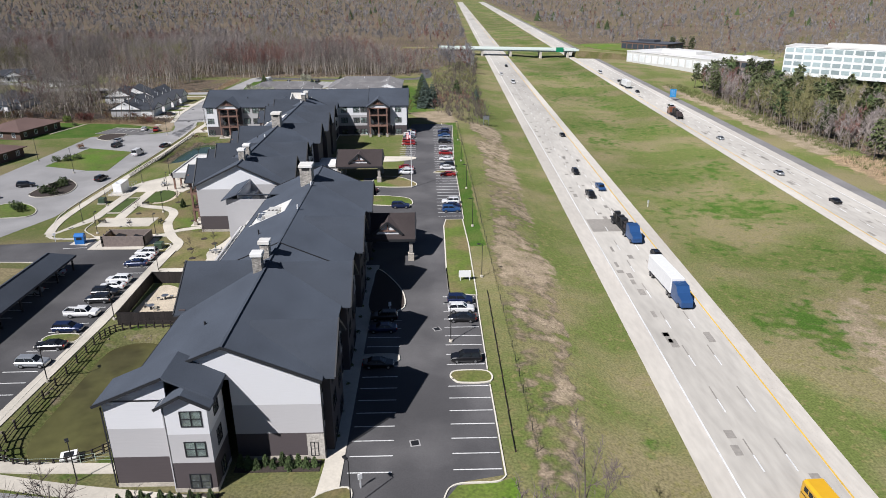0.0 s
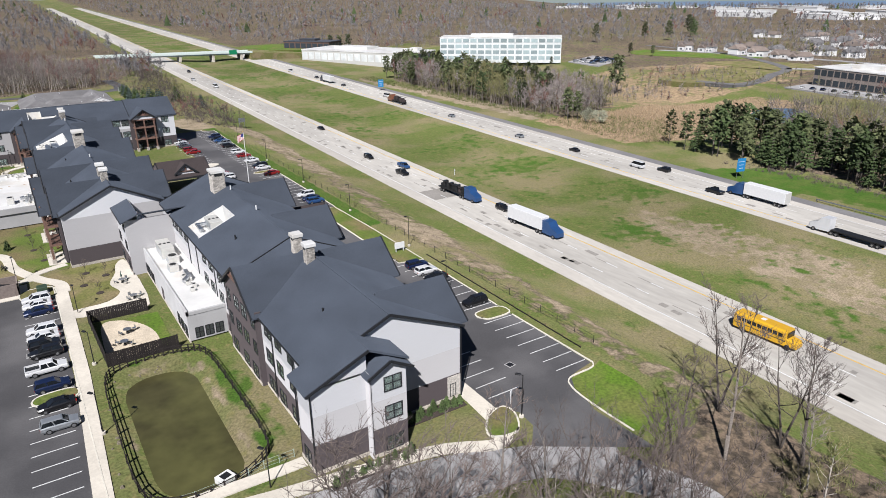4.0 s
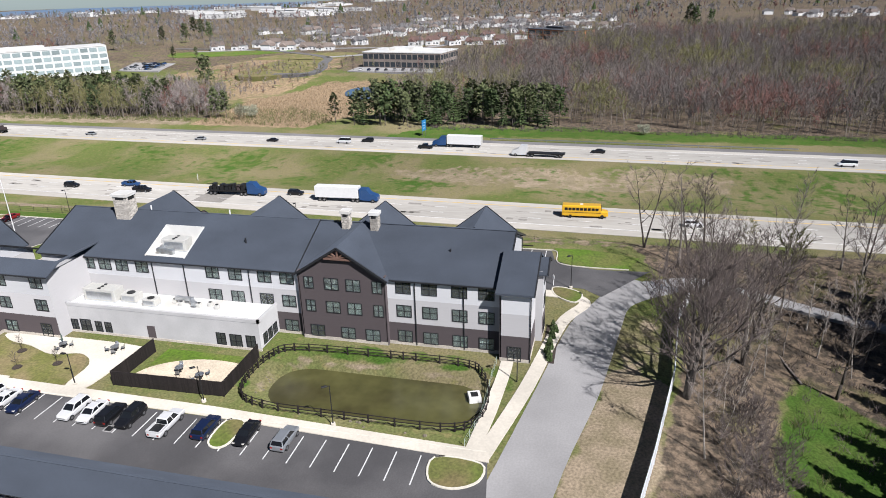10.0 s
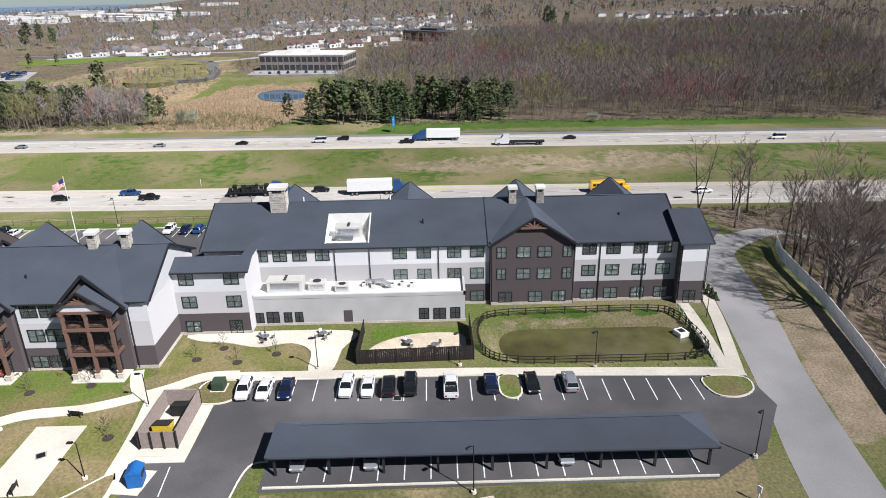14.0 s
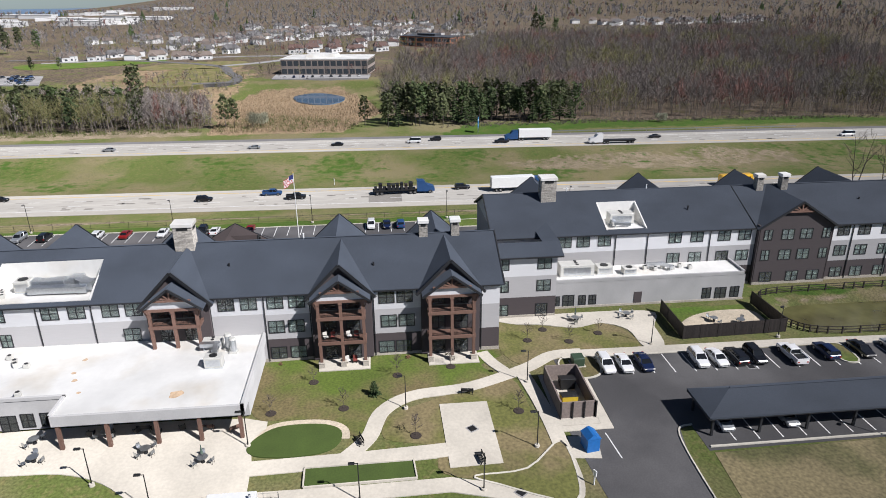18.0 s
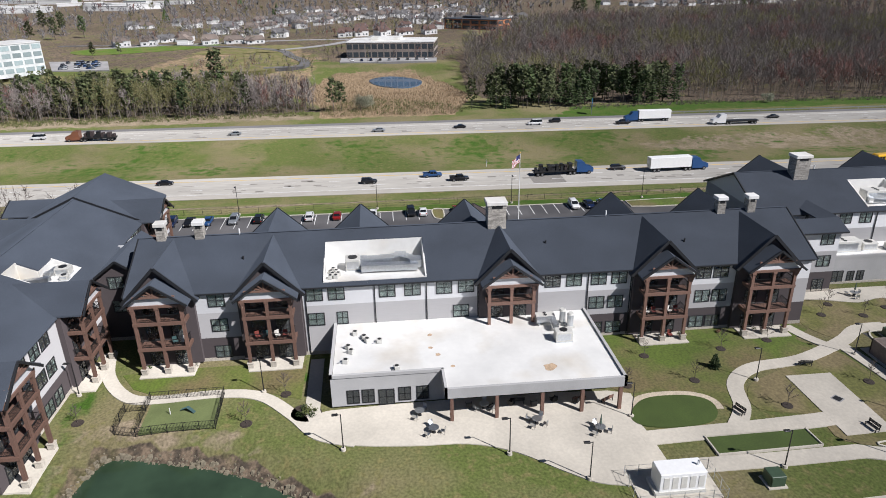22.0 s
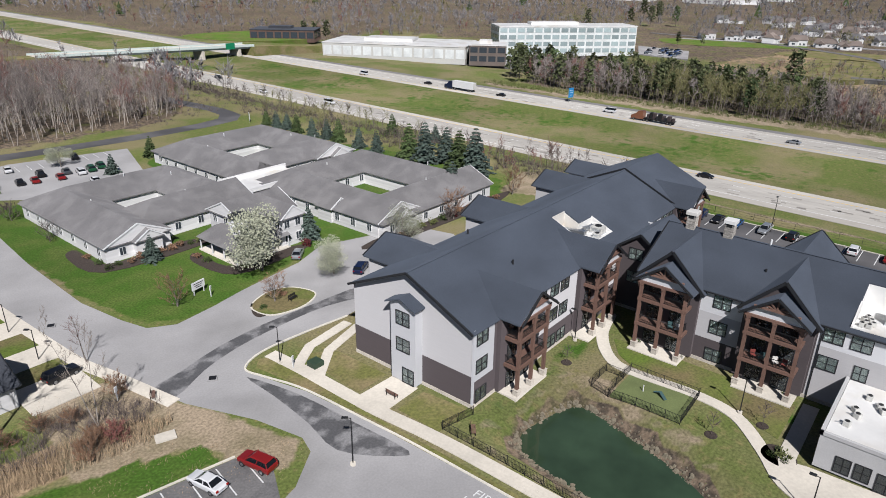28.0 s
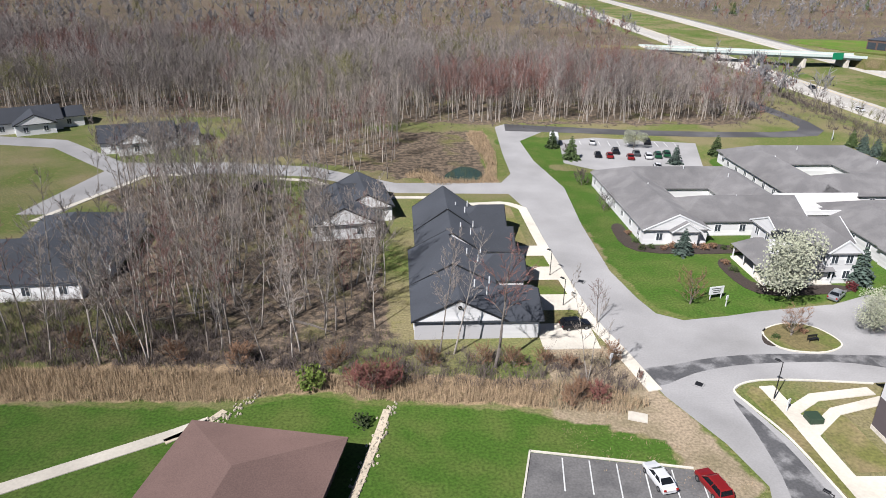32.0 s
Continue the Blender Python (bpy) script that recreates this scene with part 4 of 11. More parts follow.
for a, b in (((-71.2, 164.1), (-71.1, 152.2)), ((-71.1, 152.2), (-74.1, 152.0)), ((-74.1, 152.0), (-74.3, 164.0)), ((-74.3, 164.0), (-71.2, 164.1))):
    part("edging", Shape().beam((*a, 0.14), (*b, 0.14), 0.16, 0.3), m_walk, bocce)
paved("dog_run", [(-62.8, 228.2), (-56.6, 228.3), (-56.4, 219.9), (-62.8, 219.6)], 0.07, m_turf2, "pale artificial turf of the fenced run", "dog run")
paved("courtyard_gravel", curve_pts([(-40.4, 96.6), (-39.9, 102), (-41.2, 106.4), (-43.6, 109.4), (-46.4, 109.8), (-47.2, 104), (-47.0, 97.4), (-44, 96.0)], True, 5), 0.07, m_gravel, "tan gravel inside the fenced yard", "gravel")
lawn([(-38.2, 96.4), (-38.2, 109.6), (-42.6, 109.6), (-42.8, 103.6), (-40.2, 101.6), (-39.6, 97)], m_vivid, "lush grass inside the fenced yard", 0.045, smooth_it=False)

# painted stall lines
def stalls(pts, label="white painted stall lines", z=0.035):
    sh = Shape()
    for a, b in pts:
        sh.beam((*a, z), (*b, z), 0.14, 0.02)
    solid("stall_lines", sh, m_paint, label, "road marking", kind="structure")


stalls([((-51.9 - (118.8 - y) * 0.035, y), (-56.7 - (118.8 - y) * 0.035, y - 0.05)) for y in [118.85 - 2.88 * i for i in range(-1, 19)]])
stalls([((3.8, y), (9.2, y)) for y in [59.2 + 2.78 * i for i in range(17)] if not 76 < y < 80.5])
stalls([((3.9, y), (9.3 + (y - 145) * 0.014, y)) for y in [147.2 + 2.75 * i for i in range(40)] if not 185 < y < 189])
stalls([((-7.9, y), (-3.0, y)) for y in [59.0 + 2.78 * i for i in range(14)] if not 81.8 < y < 85])
stalls([((-7.0, y), (-2.0, y)) for y in [208 + 2.75 * i for i in range(14)]])
stalls([((-66.0, y), (-71.6, y)) for y in [72.4 + 2.85 * i for i in range(16)]])
stalls([((-115.4 + 2.75 * i, 256.2 - 0.58 * i), (-116.2 + 2.75 * i, 251.4 - 0.58 * i)) for i in range(1, 7)])
stalls([((-80 + 2.7 * i, 387.6 - 0.2 * i), (-80.6 + 2.7 * i, 382.6 - 0.2 * i)) for i in range(12)])

# lawns and planted islands of the old car park
lawn([(-112.6, 198.3), (-110.2, 222.1), (-94.1, 216.4), (-91.6, 192.4), (-97.6, 192.6)], m_vivid, "bright green lawn beside the old car park", smooth_it=False)
island([(-101.0, 168.0), (-101.5, 174.7), (-99.2, 183.2), (-93.2, 177.1), (-91.9, 168.9), (-96.9, 165.8)], m_mulch, "mulched island with hedges in the old car park")
island([(-103, 150), (-103.4, 159.5), (-98.3, 160.5), (-92.6, 155.6), (-92.1, 150.2)], m_vivid, "kerbed grass island in the old car park")
island([(-114.6, 237.3), (-114.3, 244.7), (-106.9, 244.4), (-108.9, 234.6)], m_mulch, "mulched island at the old car park edge")


# ---- the long building ----
def window_meshes(w, h, mullion=True):
    t = 0.09
    us = [-w / 2 - 0.02, -w / 2 + t] + ([-0.05, 0.05] if mullion else []) + [w / 2 - t, w / 2 + 0.02]
    zs = [0, t] + ([h * 0.5 - 0.02, h * 0.5 + 0.02] if mullion else []) + [h - t, h]
    fr = Shape()
    for i, (u0, u1) in enumerate(zip(us, us[1:])):
        for j, (w0, w1) in enumerate(zip(zs, zs[1:])):
            if i % 2 == 0 or j % 2 == 0:
                fr.box(u0, u1, -0.075, 0.06, w0, w1)
    fr.weld()
    pane = Shape().box(-w / 2 + 0.05, w / 2 - 0.05, -0.02, 0.0, 0.05, h - 0.05)
    blind = Shape().box(-w / 2 + 0.08, w / 2 - 0.08, 0.06, 0.08, 0.08, h - 0.06)
    return fr.mesh("window_frame", [m_trim]), pane.mesh("pane", [m_glass]), blind.mesh("blind", [m_blind])


WIN = {k: window_meshes(*k) for k in ((2.2, 1.9), (1.5, 1.9), (1.2, 1.7), (0.9, 1.9))}
PORT_DOOR = window_meshes(1.9, 2.2)
FACING = {"W": 270.0, "S": 0.0, "E": 90.0, "N": 180.0}


def window(parent, x, y, z, facing, size=(2.2, 1.9), blind=None):
    """A window on a wall that looks towards facing."""
    fr, pane, bl = WIN[size]
    ob = part("window", fr, None, parent, m=pose(x, y, z, 0, 0, FACING[facing]))
    part("pane", pane, None, ob)
    if (R.random() < 0.72) if blind is None else blind:
        part("blind", bl, None, ob)
    return ob


def glazed_door(parent, x, y, z, facing):
    fr, pane, bl = PORT_DOOR
    ob = part("door", fr, None, parent, m=pose(x, y, z, 0, 0, FACING[facing]))
    part("pane", pane, None, ob)
    return ob


def wall(parent, axis, at, a, b, z0, z1, mt, out, holes=(), t=0.3, name="wall"):
    """A wall in the plane axis = at, from a to b, with thickness t behind the face that looks towards out (+1 or -1); holes: (a, b, z0, z1)."""
    sh = Shape()
    a, b = min(a, b) + 0.004, max(a, b) - 0.004
    us = sorted({a, b, *[min(max(v, a), b) for h in holes for v in h[:2]]})
    zs = sorted({z0, z1, *[min(max(v, z0), z1) for h in holes for v in h[2:]]})
    back = at - out * t
    for u0, u1 in zip(us, us[1:]):
        for w0, w1 in zip(zs, zs[1:]):
            if any(h[0] - 1e-6 < u0 and u1 < h[1] + 1e-6 and h[2] - 1e-6 < w0 and w1 < h[3] + 1e-6 for h in holes):
                continue
            if axis == "x":
                sh.box(at, back, u0, u1, w0, w1)
            else:
                sh.box(u0, u1, at, back, w0, w1)
    sh.weld()
    return part(name, sh, mt, parent)


def gable(sh, axis, a0, a1, c, half, ze, zr, over=0.6, t=0.2, m=0):
    """A pitched roof slab: ridge along axis from a0 to a1 at c, eaves at c +- half; thickness t."""
    k = (zr - ze) / half
    h2, z2 = half + over, ze - k * over
    for s in (-1, 1):
        q = [(a0, c, zr), (a1, c, zr), (a1, c + s * h2, z2), (a0, c + s * h2, z2)]
        if axis == "y":
            q = [(p[1], p[0], p[2]) for p in q]
        low = [(p[0], p[1], p[2] - t) for p in q]
        flip = (s == 1) == (axis == "x")
        sh.hexa(low[::-1] if flip else low, q[::-1] if flip else q, m)
    return sh


def slope_hole(sh, a0, a1, c, half, ze, zr, s, h0, h1, d0, d1, over=0.6, t=0.2, axis="y"):
    """One roof slope with its ridge along axis, on side s (-1 west or south), with an opening from h0 to h1 between the distances d0 and d1 from the ridge."""
    k = (zr - ze) / half
    for p0, p1, e0, e1 in ((a0, h0, 0, half + over), (h1, a1, 0, half + over), (h0, h1, 0, d0), (h0, h1, d1, half + over)):
        q = [(c + s * e0, p0, zr - k * e0), (c + s * e0, p1, zr - k * e0), (c + s * e1, p1, zr - k * e1), (c + s * e1, p0, zr - k * e1)]
        if axis == "x":
            q = [(p[1], p[0], p[2]) for p in q]
        low = [(p[0], p[1], p[2] - t) for p in q]
        up = (s < 0) == (axis == "y")
        sh.hexa(low if up else low[::-1], q if up else q[::-1])
    return sh


def rake(sh, axis, at, c, half, ze, zr, over=0.6, m=0, w=0.16, d=0.30):
    """Dark barge boards along the gable edge at one end of a roof."""
    k = (zr - ze) / half
    for s in (-1, 1):
        p, q = (at, c, zr - 0.05), (at, c + s * (half + over), ze - k * over - 0.05)
        if axis == "y":
            p, q = (p[1], p[0], p[2]), (q[1], q[0], q[2])
        sh.beam(p, q, w, d, m)
    return sh


def gable_wall(parent, axis, at, c, half, ze, zr, out, mt, z0=None, t=0.25, name="gable_wall"):
    """The triangle under a gable."""
    z0 = ze if z0 is None else z0
    dz, dx = 0.14, 0.14 * half / (zr - ze)
    pts = [(c - half, z0), (c + half, z0), (c + half, ze - dz), (c, zr - dz), (c - half, ze - dz)] if z0 < ze else [(c - half + dx, ze), (c + half - dx, ze), (c, zr - dz)]
    a, b = (at, at - out * t)
    lo, hi = min(a, b), max(a, b)
    sh = Shape()
    if axis == "x":
        sh.hexa([(hi, u, z) for u, z in pts][::-1], [(lo, u, z) for u, z in pts][::-1])
    else:
        sh.hexa([(u, lo, z) for u, z in pts][::-1], [(u, hi, z) for u, z in pts][::-1])
    return part(name, sh, mt, parent)


SILLS = (0.45, 4.5, 8.2)
Z1, Z2, ZE, ZR = 3.55, 7.3, 10.55, 14.8


def banded(parent, axis, at, a, b, out, bands, wins=(), lo=0.5):
    """A facade in colour bands with windows: wins of (centre, sill, size)."""
    facing = {("x", -1): "W", ("x", 1): "E", ("y", -1): "S", ("y", 1): "N"}[(axis, out)]
    holes = [(c - sz[0] / 2, c + sz[0] / 2, s, s + sz[1]) for c, s, sz in wins]
    z = 0.0
    part("foundation", Shape().box(*((at + out * 0.06, at - out * 0.2, a, b) if axis == "x" else (a + 0.004, b - 0.004, at + out * 0.064, at - out * 0.2)), -0.3, lo), m_foundation, parent)
    z = lo
    for z1, mt in bands:
        wall(parent, axis, at, a, b, z, z1, mt, out, holes)
        z = z1
    for c, s, sz in wins:
        p = (at, c) if axis == "x" else (c, at)
        window(parent, p[0], p[1], s, facing, sz)


def downpipe(parent, x, y, z0=0.2, z1=10.1):
    part("downpipe", Shape().box(x - 0.06, x + 0.06, y - 0.06, y + 0.06, z0, z1), m_trim, parent)


def chimney(parent, x, y, z0, z1, w=1.1, d=1.1, big=False):
    body = Shape().box(x - w / 2, x + w / 2, y - d / 2, y + d / 2, z0, z1 - 0.5)
    stack = part("chimney", body, m_stone, parent, "ledge-stone chimney")
    stones = Shape()
    z = z0 + 0.6
    rr = random.Random(int(x * 10 + y))
    while z < z1 - 0.75:
        h = rr.uniform(0.12, 0.24)
        for side in range(4):
            u = -0.5
            while u < 0.49:
                e = min(u + rr.uniform(0.18, 0.42), 0.5)
                o = rr.uniform(0.01, 0.05)
                if side == 0:
                    stones.box(x - w / 2 - o, x - w / 2 + 0.02, y + d * u + 0.01, y + d * e - 0.01, z, z + h - 0.02)
                elif side == 1:
                    stones.box(x + w / 2 - 0.02, x + w / 2 + o, y + d * u + 0.01, y + d * e - 0.01, z, z + h - 0.02)
                elif side == 2:
                    stones.box(x + w * u + 0.01, x + w * e - 0.01, y - d / 2 - o, y - d / 2 + 0.02, z, z + h - 0.02)
                else:
                    stones.box(x + w * u + 0.01, x + w * e - 0.01, y + d / 2 - 0.02, y + d / 2 + o, z, z + h - 0.02)
                u = e
        z += h
    part("stone", stones, m_stone, stack)
    part("opening", Shape().box(x - w / 2 - 0.06, x - w / 2 + 0.02, y - d * 0.3, y + d * 0.3, z1 - 1.0, z1 - 0.55), m_black, stack)
    if big:
        part("opening", Shape().box(x - w * 0.32, x + w * 0.32, y - d / 2 - 0.06, y - d / 2 + 0.02, z1 - 1.1, z1 - 0.55), m_black, stack)
    part("cap", Shape().box(x - w / 2 - 0.2, x + w / 2 + 0.2, y - d / 2 - 0.2, y + d / 2 + 0.2, z1 - 0.5, z1, bev=0.04), m_membrane, stack, "pale cap slab")


def stone_pier(sh, x, y, z0, z1, w=0.75):
    sh.box(x - w / 2, x + w / 2, y - w / 2, y + w / 2, z0, z1, 1)
    sh.box(x - w / 2 - 0.05, x + w / 2 + 0.05, y - w / 2 - 0.05, y + w / 2 + 0.05, z1, z1 + 0.1, 1)


def balcony_parts():
    """Meshes of a three-storey timber balcony stack, wall at y = 0, front towards -y, centre x = 0."""
    d = {}
    for low, tag in ((0.0, "full"), (4.3, "upper")):
        for i, x in enumerate((-3.0, 0.0, 3.0)):
            post = Shape().box(x - 0.2, x + 0.2, -2.75, -2.35, low + 0.9 if low == 0 else low, 10.2)
            post.box(x - 0.27, x + 0.27, -2.82, -2.28, 9.6, 9.9)
            d[tag, "post", i] = post.mesh("post", [m_wood])
            pier = Shape()
            stone_pier(pier, x, -2.55, 0.0, 0.9)
            d[tag, "pier", i] = pier.mesh("pier", [m_foundation, m_foundation])
        for lv in (4.05, 7.75):
            if lv < low:
                continue
            dk = Shape().box(-3.25, 3.25, -2.7, 0, lv - 0.14, lv)
            dk.box(-3.3, 3.3, -2.78, -2.62, lv - 0.42, lv + 0.02)
            dk.box(-3.28, -3.14, -2.7, 0, lv - 0.42, lv + 0.01)
            dk.box(3.14, 3.28, -2.7, 0, lv - 0.42, lv + 0.01)
            d[tag, "deck", lv] = dk.mesh("deck", [m_wood])
            rl = Shape()
            for a, b in (((-3, -2.55), (3, -2.55)), ((-3, -2.55), (-3, -0.1)), ((3, -2.55), (3, -0.1))):
                rl.beam((*a, lv + 1.05), (*b, lv + 1.05), 0.07, 0.06)
                rl.beam((*a, lv + 0.12), (*b, lv + 0.12), 0.05, 0.05)
                n = int(math.hypot(b[0] - a[0], b[1] - a[1]) / 0.15)
                for j in range(1, n):
                    px, py = a[0] + (b[0] - a[0]) * j / n, a[1] + (b[1] - a[1]) * j / n
                    rl.box(px - 0.012, px + 0.012, py - 0.012, py + 0.012, lv + 0.12, lv + 1.05)
            d[tag, "railing", lv] = rl.mesh("railing", [m_black])
    fr = Shape().box(-3.45, 3.45, -2.8, -2.3, 9.9, 10.25)
    d["top_beam"] = fr.mesh("top_beam", [m_wood])
    d["frieze"] = Shape().hexa([(-3.5, -2.62, 10.25), (3.5, -2.62, 10.25), (3.5, -2.5, 10.25), (-3.5, -2.5, 10.25)], [(-2.2, -2.62, 11.6), (2.2, -2.62, 11.6), (2.2, -2.5, 11.6), (-2.2, -2.5, 11.6)]).mesh("frieze", [m_white])
    d["gable_panel"] = Shape().hexa([(-2.2, -2.62, 11.6), (2.2, -2.62, 11.6), (2.2, -2.5, 11.6), (-2.2, -2.5, 11.6)], [(-0.05, -2.62, 13.0), (0.05, -2.62, 13.0), (0.05, -2.5, 13.0), (-0.05, -2.5, 13.0)]).mesh("gable_panel", [m_dark])
    tr = Shape()
    tr.beam((-2.6, -2.95, 11.5), (2.6, -2.95, 11.5), 0.22, 0.26)
    tr.beam((0, -2.95, 11.5), (0, -2.95, 13.1), 0.2, 0.2)
    for s in (-1, 1):
        tr.beam((0, -2.95, 11.6), (s * 1.0, -2.95, 12.5), 0.16, 0.16)
        tr.beam((0, -2.95, 11.6), (s * 1.6, -2.95, 12.0), 0.14, 0.14)
        tr.beam((s * 3.2, -2.6, 9.0), (s * 3.7, -2.6, 10.3), 0.14, 0.14)
    for i, piece in enumerate(tr.pieces()):
        d["truss_beam#%d" % i] = piece.mesh("truss_beam", [m_wood])
    pr = gable(Shape(), "y", -3.4, 0.6, 0.0, 3.6, 10.65, 13.3, 0.45, 0.22)
    d["porch_roof"] = pr.mesh("porch_roof", [m_shingle])
    rk = rake(Shape(), "y", -3.42, 0.0, 3.6, 10.65, 13.3, 0.45)
    d["barge_board"] = rk.mesh("barge_board", [m_trim])
    bay = Shape().box(-4.1, 4.1, -0.62, 0.1, 0.3, 10.4)
    bay.hexa([(-4.1, -0.62, 10.4), (4.1, -0.62, 10.4), (4.1, -0.3, 10.4), (-4.1, -0.3, 10.4)], [(-0.1, -0.62, 14.2), (0.1, -0.62, 14.2), (0.1, -0.3, 14.2), (-0.1, -0.3, 14.2)])
    d["bay"] = bay.mesh("bay_wall", [m_dark])
    big = gable(Shape(), "y", -1.35, 8.6, 0.0, 4.1, 10.55, 14.75, 0.65, 0.26)
    d["gable_roof"] = big.mesh("gable_roof", [m_shingle])
    d["gable_rake"] = rake(Shape(), "y", -1.36, 0.0, 4.1, 10.55, 14.75, 0.65, d=0.4).mesh("gable_rake", [m_trim])
    d["wing_bay"] = Shape().box(-4.1, 4.1, -0.62, 0.1, 0.3, 10.5).mesh("bay_wall", [m_dark])
    d["wing_roof"] = gable(Shape(), "y", -3.2, 7.0, 0.0, 3.9, 10.75, 13.35, 0.3, 0.2).mesh("gable_roof", [m_shingle])
    return d


BAL = balcony_parts()


def balcony(parent, m, tag="full", wing_style=False):
    """A balcony stack under a building: bay > its pieces."""
    top = part("balcony", BAL["wing_bay" if wing_style else "bay"], None, parent, "three-storey timber balcony stack under a gable", m=m)
    for key, me in BAL.items():
        if key in ("bay", "wing_bay") or (key in ("porch_roof", "gable_roof", "gable_rake") if wing_style else key == "wing_roof"):
            continue
        if isinstance(key, tuple):
            if key[0] != tag or (tag == "upper" and key[1] == "pier"):
                continue
        part(key[1] if isinstance(key, tuple) else key.split("#")[0].replace("wing_roof", "gable_roof"), me, None, top)
    for lv in (0.25, 4.1, 7.8):
        if tag == "upper" and lv < 4:
            continue
        for x in (-1.7, 1.5):
            ob = part("balcony_door", PORT_DOOR[0], None, top, m=pose(x, -0.62, lv))
            pn = new("door_pane", PORT_DOOR[1])
            pn.parent = top
            pn.matrix_basis = pose(x, -0.62, lv)
    return top


def truss_ornament(parent, axis, at, c, zr, out):
    tr = Shape()
    u = at + out * 0.35

    def P(v, z):
        return (u, c + v, z) if axis == "x" else (c + v, u, z)
    tr.beam(P(-2.1, zr - 1.75), P(2.1, zr - 1.75), 0.25, 0.28)
    tr.beam(P(0, zr - 1.75), P(0, zr - 0.2), 0.22, 0.22)
    for s in (-1, 1):
        tr.beam(P(0, zr - 1.6), P(s * 0.9, zr - 0.9), 0.18, 0.18)
        tr.beam(P(0, zr - 1.65), P(s * 1.5, zr - 1.25), 0.16, 0.16)
    part("truss", tr, m_wood, parent, "reddish timber gable truss")


bld = thing("residence", "long three-storey residence with slate-blue roofs and pale siding", "building")
S2, S15 = (2.2, 1.9), (1.5, 1.9)

# south block ------------------------------------------------
AX0, AX1, AY0, AY1, ACX = -30.4, -10.6, 61.6, 136.4, -20.5
AH = 9.9
std = lambda c: [(c, s, S2) for s in SILLS]
wins = [w for c in (75.7, 71.9, 67.6, 63.8) for w in std(c)]
banded(bld, "x", AX0, 61.6, 78.3, -1, ((Z1, m_dark), (Z2, m_grey), (ZE, m_white)), wins)
wins = []
for c, col in ((89.7, 0), (86.2, 1), (82.9, 1), (79.3, 0)):
    wins += [(c, s, S15 if not col else S2) for s in SILLS[1:]]
wins += [(c, SILLS[0], S2) for c in (89.0, 84.2, 80.4)]
banded(bld, "x", AX0 - 0.7, 78.2, 91.3, -1, ((ZE, m_dark),), wins)
for yy in (78.2, 91.3):
    part("return_wall", Shape().box(AX0 - 0.7, AX0 + 0.1, yy - 0.12, yy + 0.12, 0, ZE + 0.3), m_dark, bld)
gable_wall(bld, "x", AX0 - 0.7, 84.75, 6.55, ZE, 15.0, -1, m_dark)
truss_ornament(bld, "x", AX0 - 0.75, 84.75, 15.0, -1)
wins = [(c, SILLS[2], S2) for c in (93.5, 97.1, 101.9, 105.7, 117.9, 121.5, 124.6, 127.6)] + [(c, SILLS[1], S2) for c in (93.5, 97.1, 101.9, 105.7)] + [(93.5, SILLS[0], S2)]
banded(bld, "x", AX0, 91.3, 96.0, -1, ((Z1, m_dark), (Z2, m_grey), (ZE, m_white)), [w for w in wins if w[0] < 96])
banded(bld, "x", AX0, 96.0, 136.4, -1, ((Z2, m_grey), (ZE, m_white)), [w for w in wins if w[0] > 96])
for yy in (67.0, 74.0, 91.5, 99.6, 110.5, 116.0):
    downpipe(bld, AX0 - 0.1, yy)
# east front, mostly in shade
wins = [(c, s, S2) for c in np.arange(63.6, 134, 4.1) for s in SILLS]
banded(bld, "x", AX1, 61.6, 136.4, 1, ((Z1, m_dark), (Z2, m_grey), (ZE, m_white)), wins)
for c in (67.7, 85.0, 104.6, 125.7):
    hf = 5.0
    part("bay_wall", Shape().box(AX1, AX1 + 0.9, c - hf + 0.3, c + hf - 0.3, 0, ZE), m_dark, bld)
    gable_wall(bld, "x", AX1 + 0.9, c, hf - 0.3, ZE, 14.0, 1, m_dark)
    for s in SILLS:
        for q in (-2.4, 2.4):
            window(bld, AX1 + 0.9, c + q, s, "E", S2)
    part("roof", gable(Shape(), "x", ACX + 1.5, AX1 + 1.6, c, hf, ZE + 0.1, 14.6, 0.5), m_shingle, bld)
    part("barge_board", rake(Shape(), "x", AX1 + 1.62, c, hf, ZE + 0.1, 14.6, 0.5), m_trim, bld)
# south gable end
banded(bld, "y", AY0, ACX + 0.2, AX1, -1, ((Z1, m_dark), (Z2, m_grey), (ZE, m_white)), [(-11.7, s, (0.9, 1.9)) for s in SILLS[:1]])
part("corner_stone", Shape().box(AX1 - 1.9, AX1 + 0.06, AY0 - 0.06, AY0 + 0.1, 0, 3.4), m_stone, bld)
gable_wall(bld, "y", AY0, ACX, AH, ZE, ZR, -1, m_white)
gable_wall(bld, "y", AY1, ACX, AH, ZE, ZR, 1, m_white)
wall(bld, "y", AY1, AX0, AX1, 0, ZE, m_grey, 1)
for a0, a1 in ((AY0 - 0.5, 91.8), (91.8, AY1 + 0.5)):
    if a0 > 80:
        rs = slope_hole(Shape(), a0, a1, ACX, AH, ZE, ZR + 0.12, -1, 110.6, 117.4, 3.0, 9.2, 0.35)
        rs = slope_hole(rs, a0, a1, ACX, AH, ZE, ZR + 0.12, 1, 110, 110.001, 3.0, 3.001, 0.35)
    else:
        rs = gable(Shape(), "y", a0, a1, ACX, AH, ZE, ZR, 0.35)
    part("roof", rs, m_shingle, bld)
part("ridge_cap", Shape().beam((ACX, AY0 - 0.5, ZR + 0.06), (ACX, AY1 + 0.4, ZR + 0.14), 0.3, 0.06), m_shingle, bld)
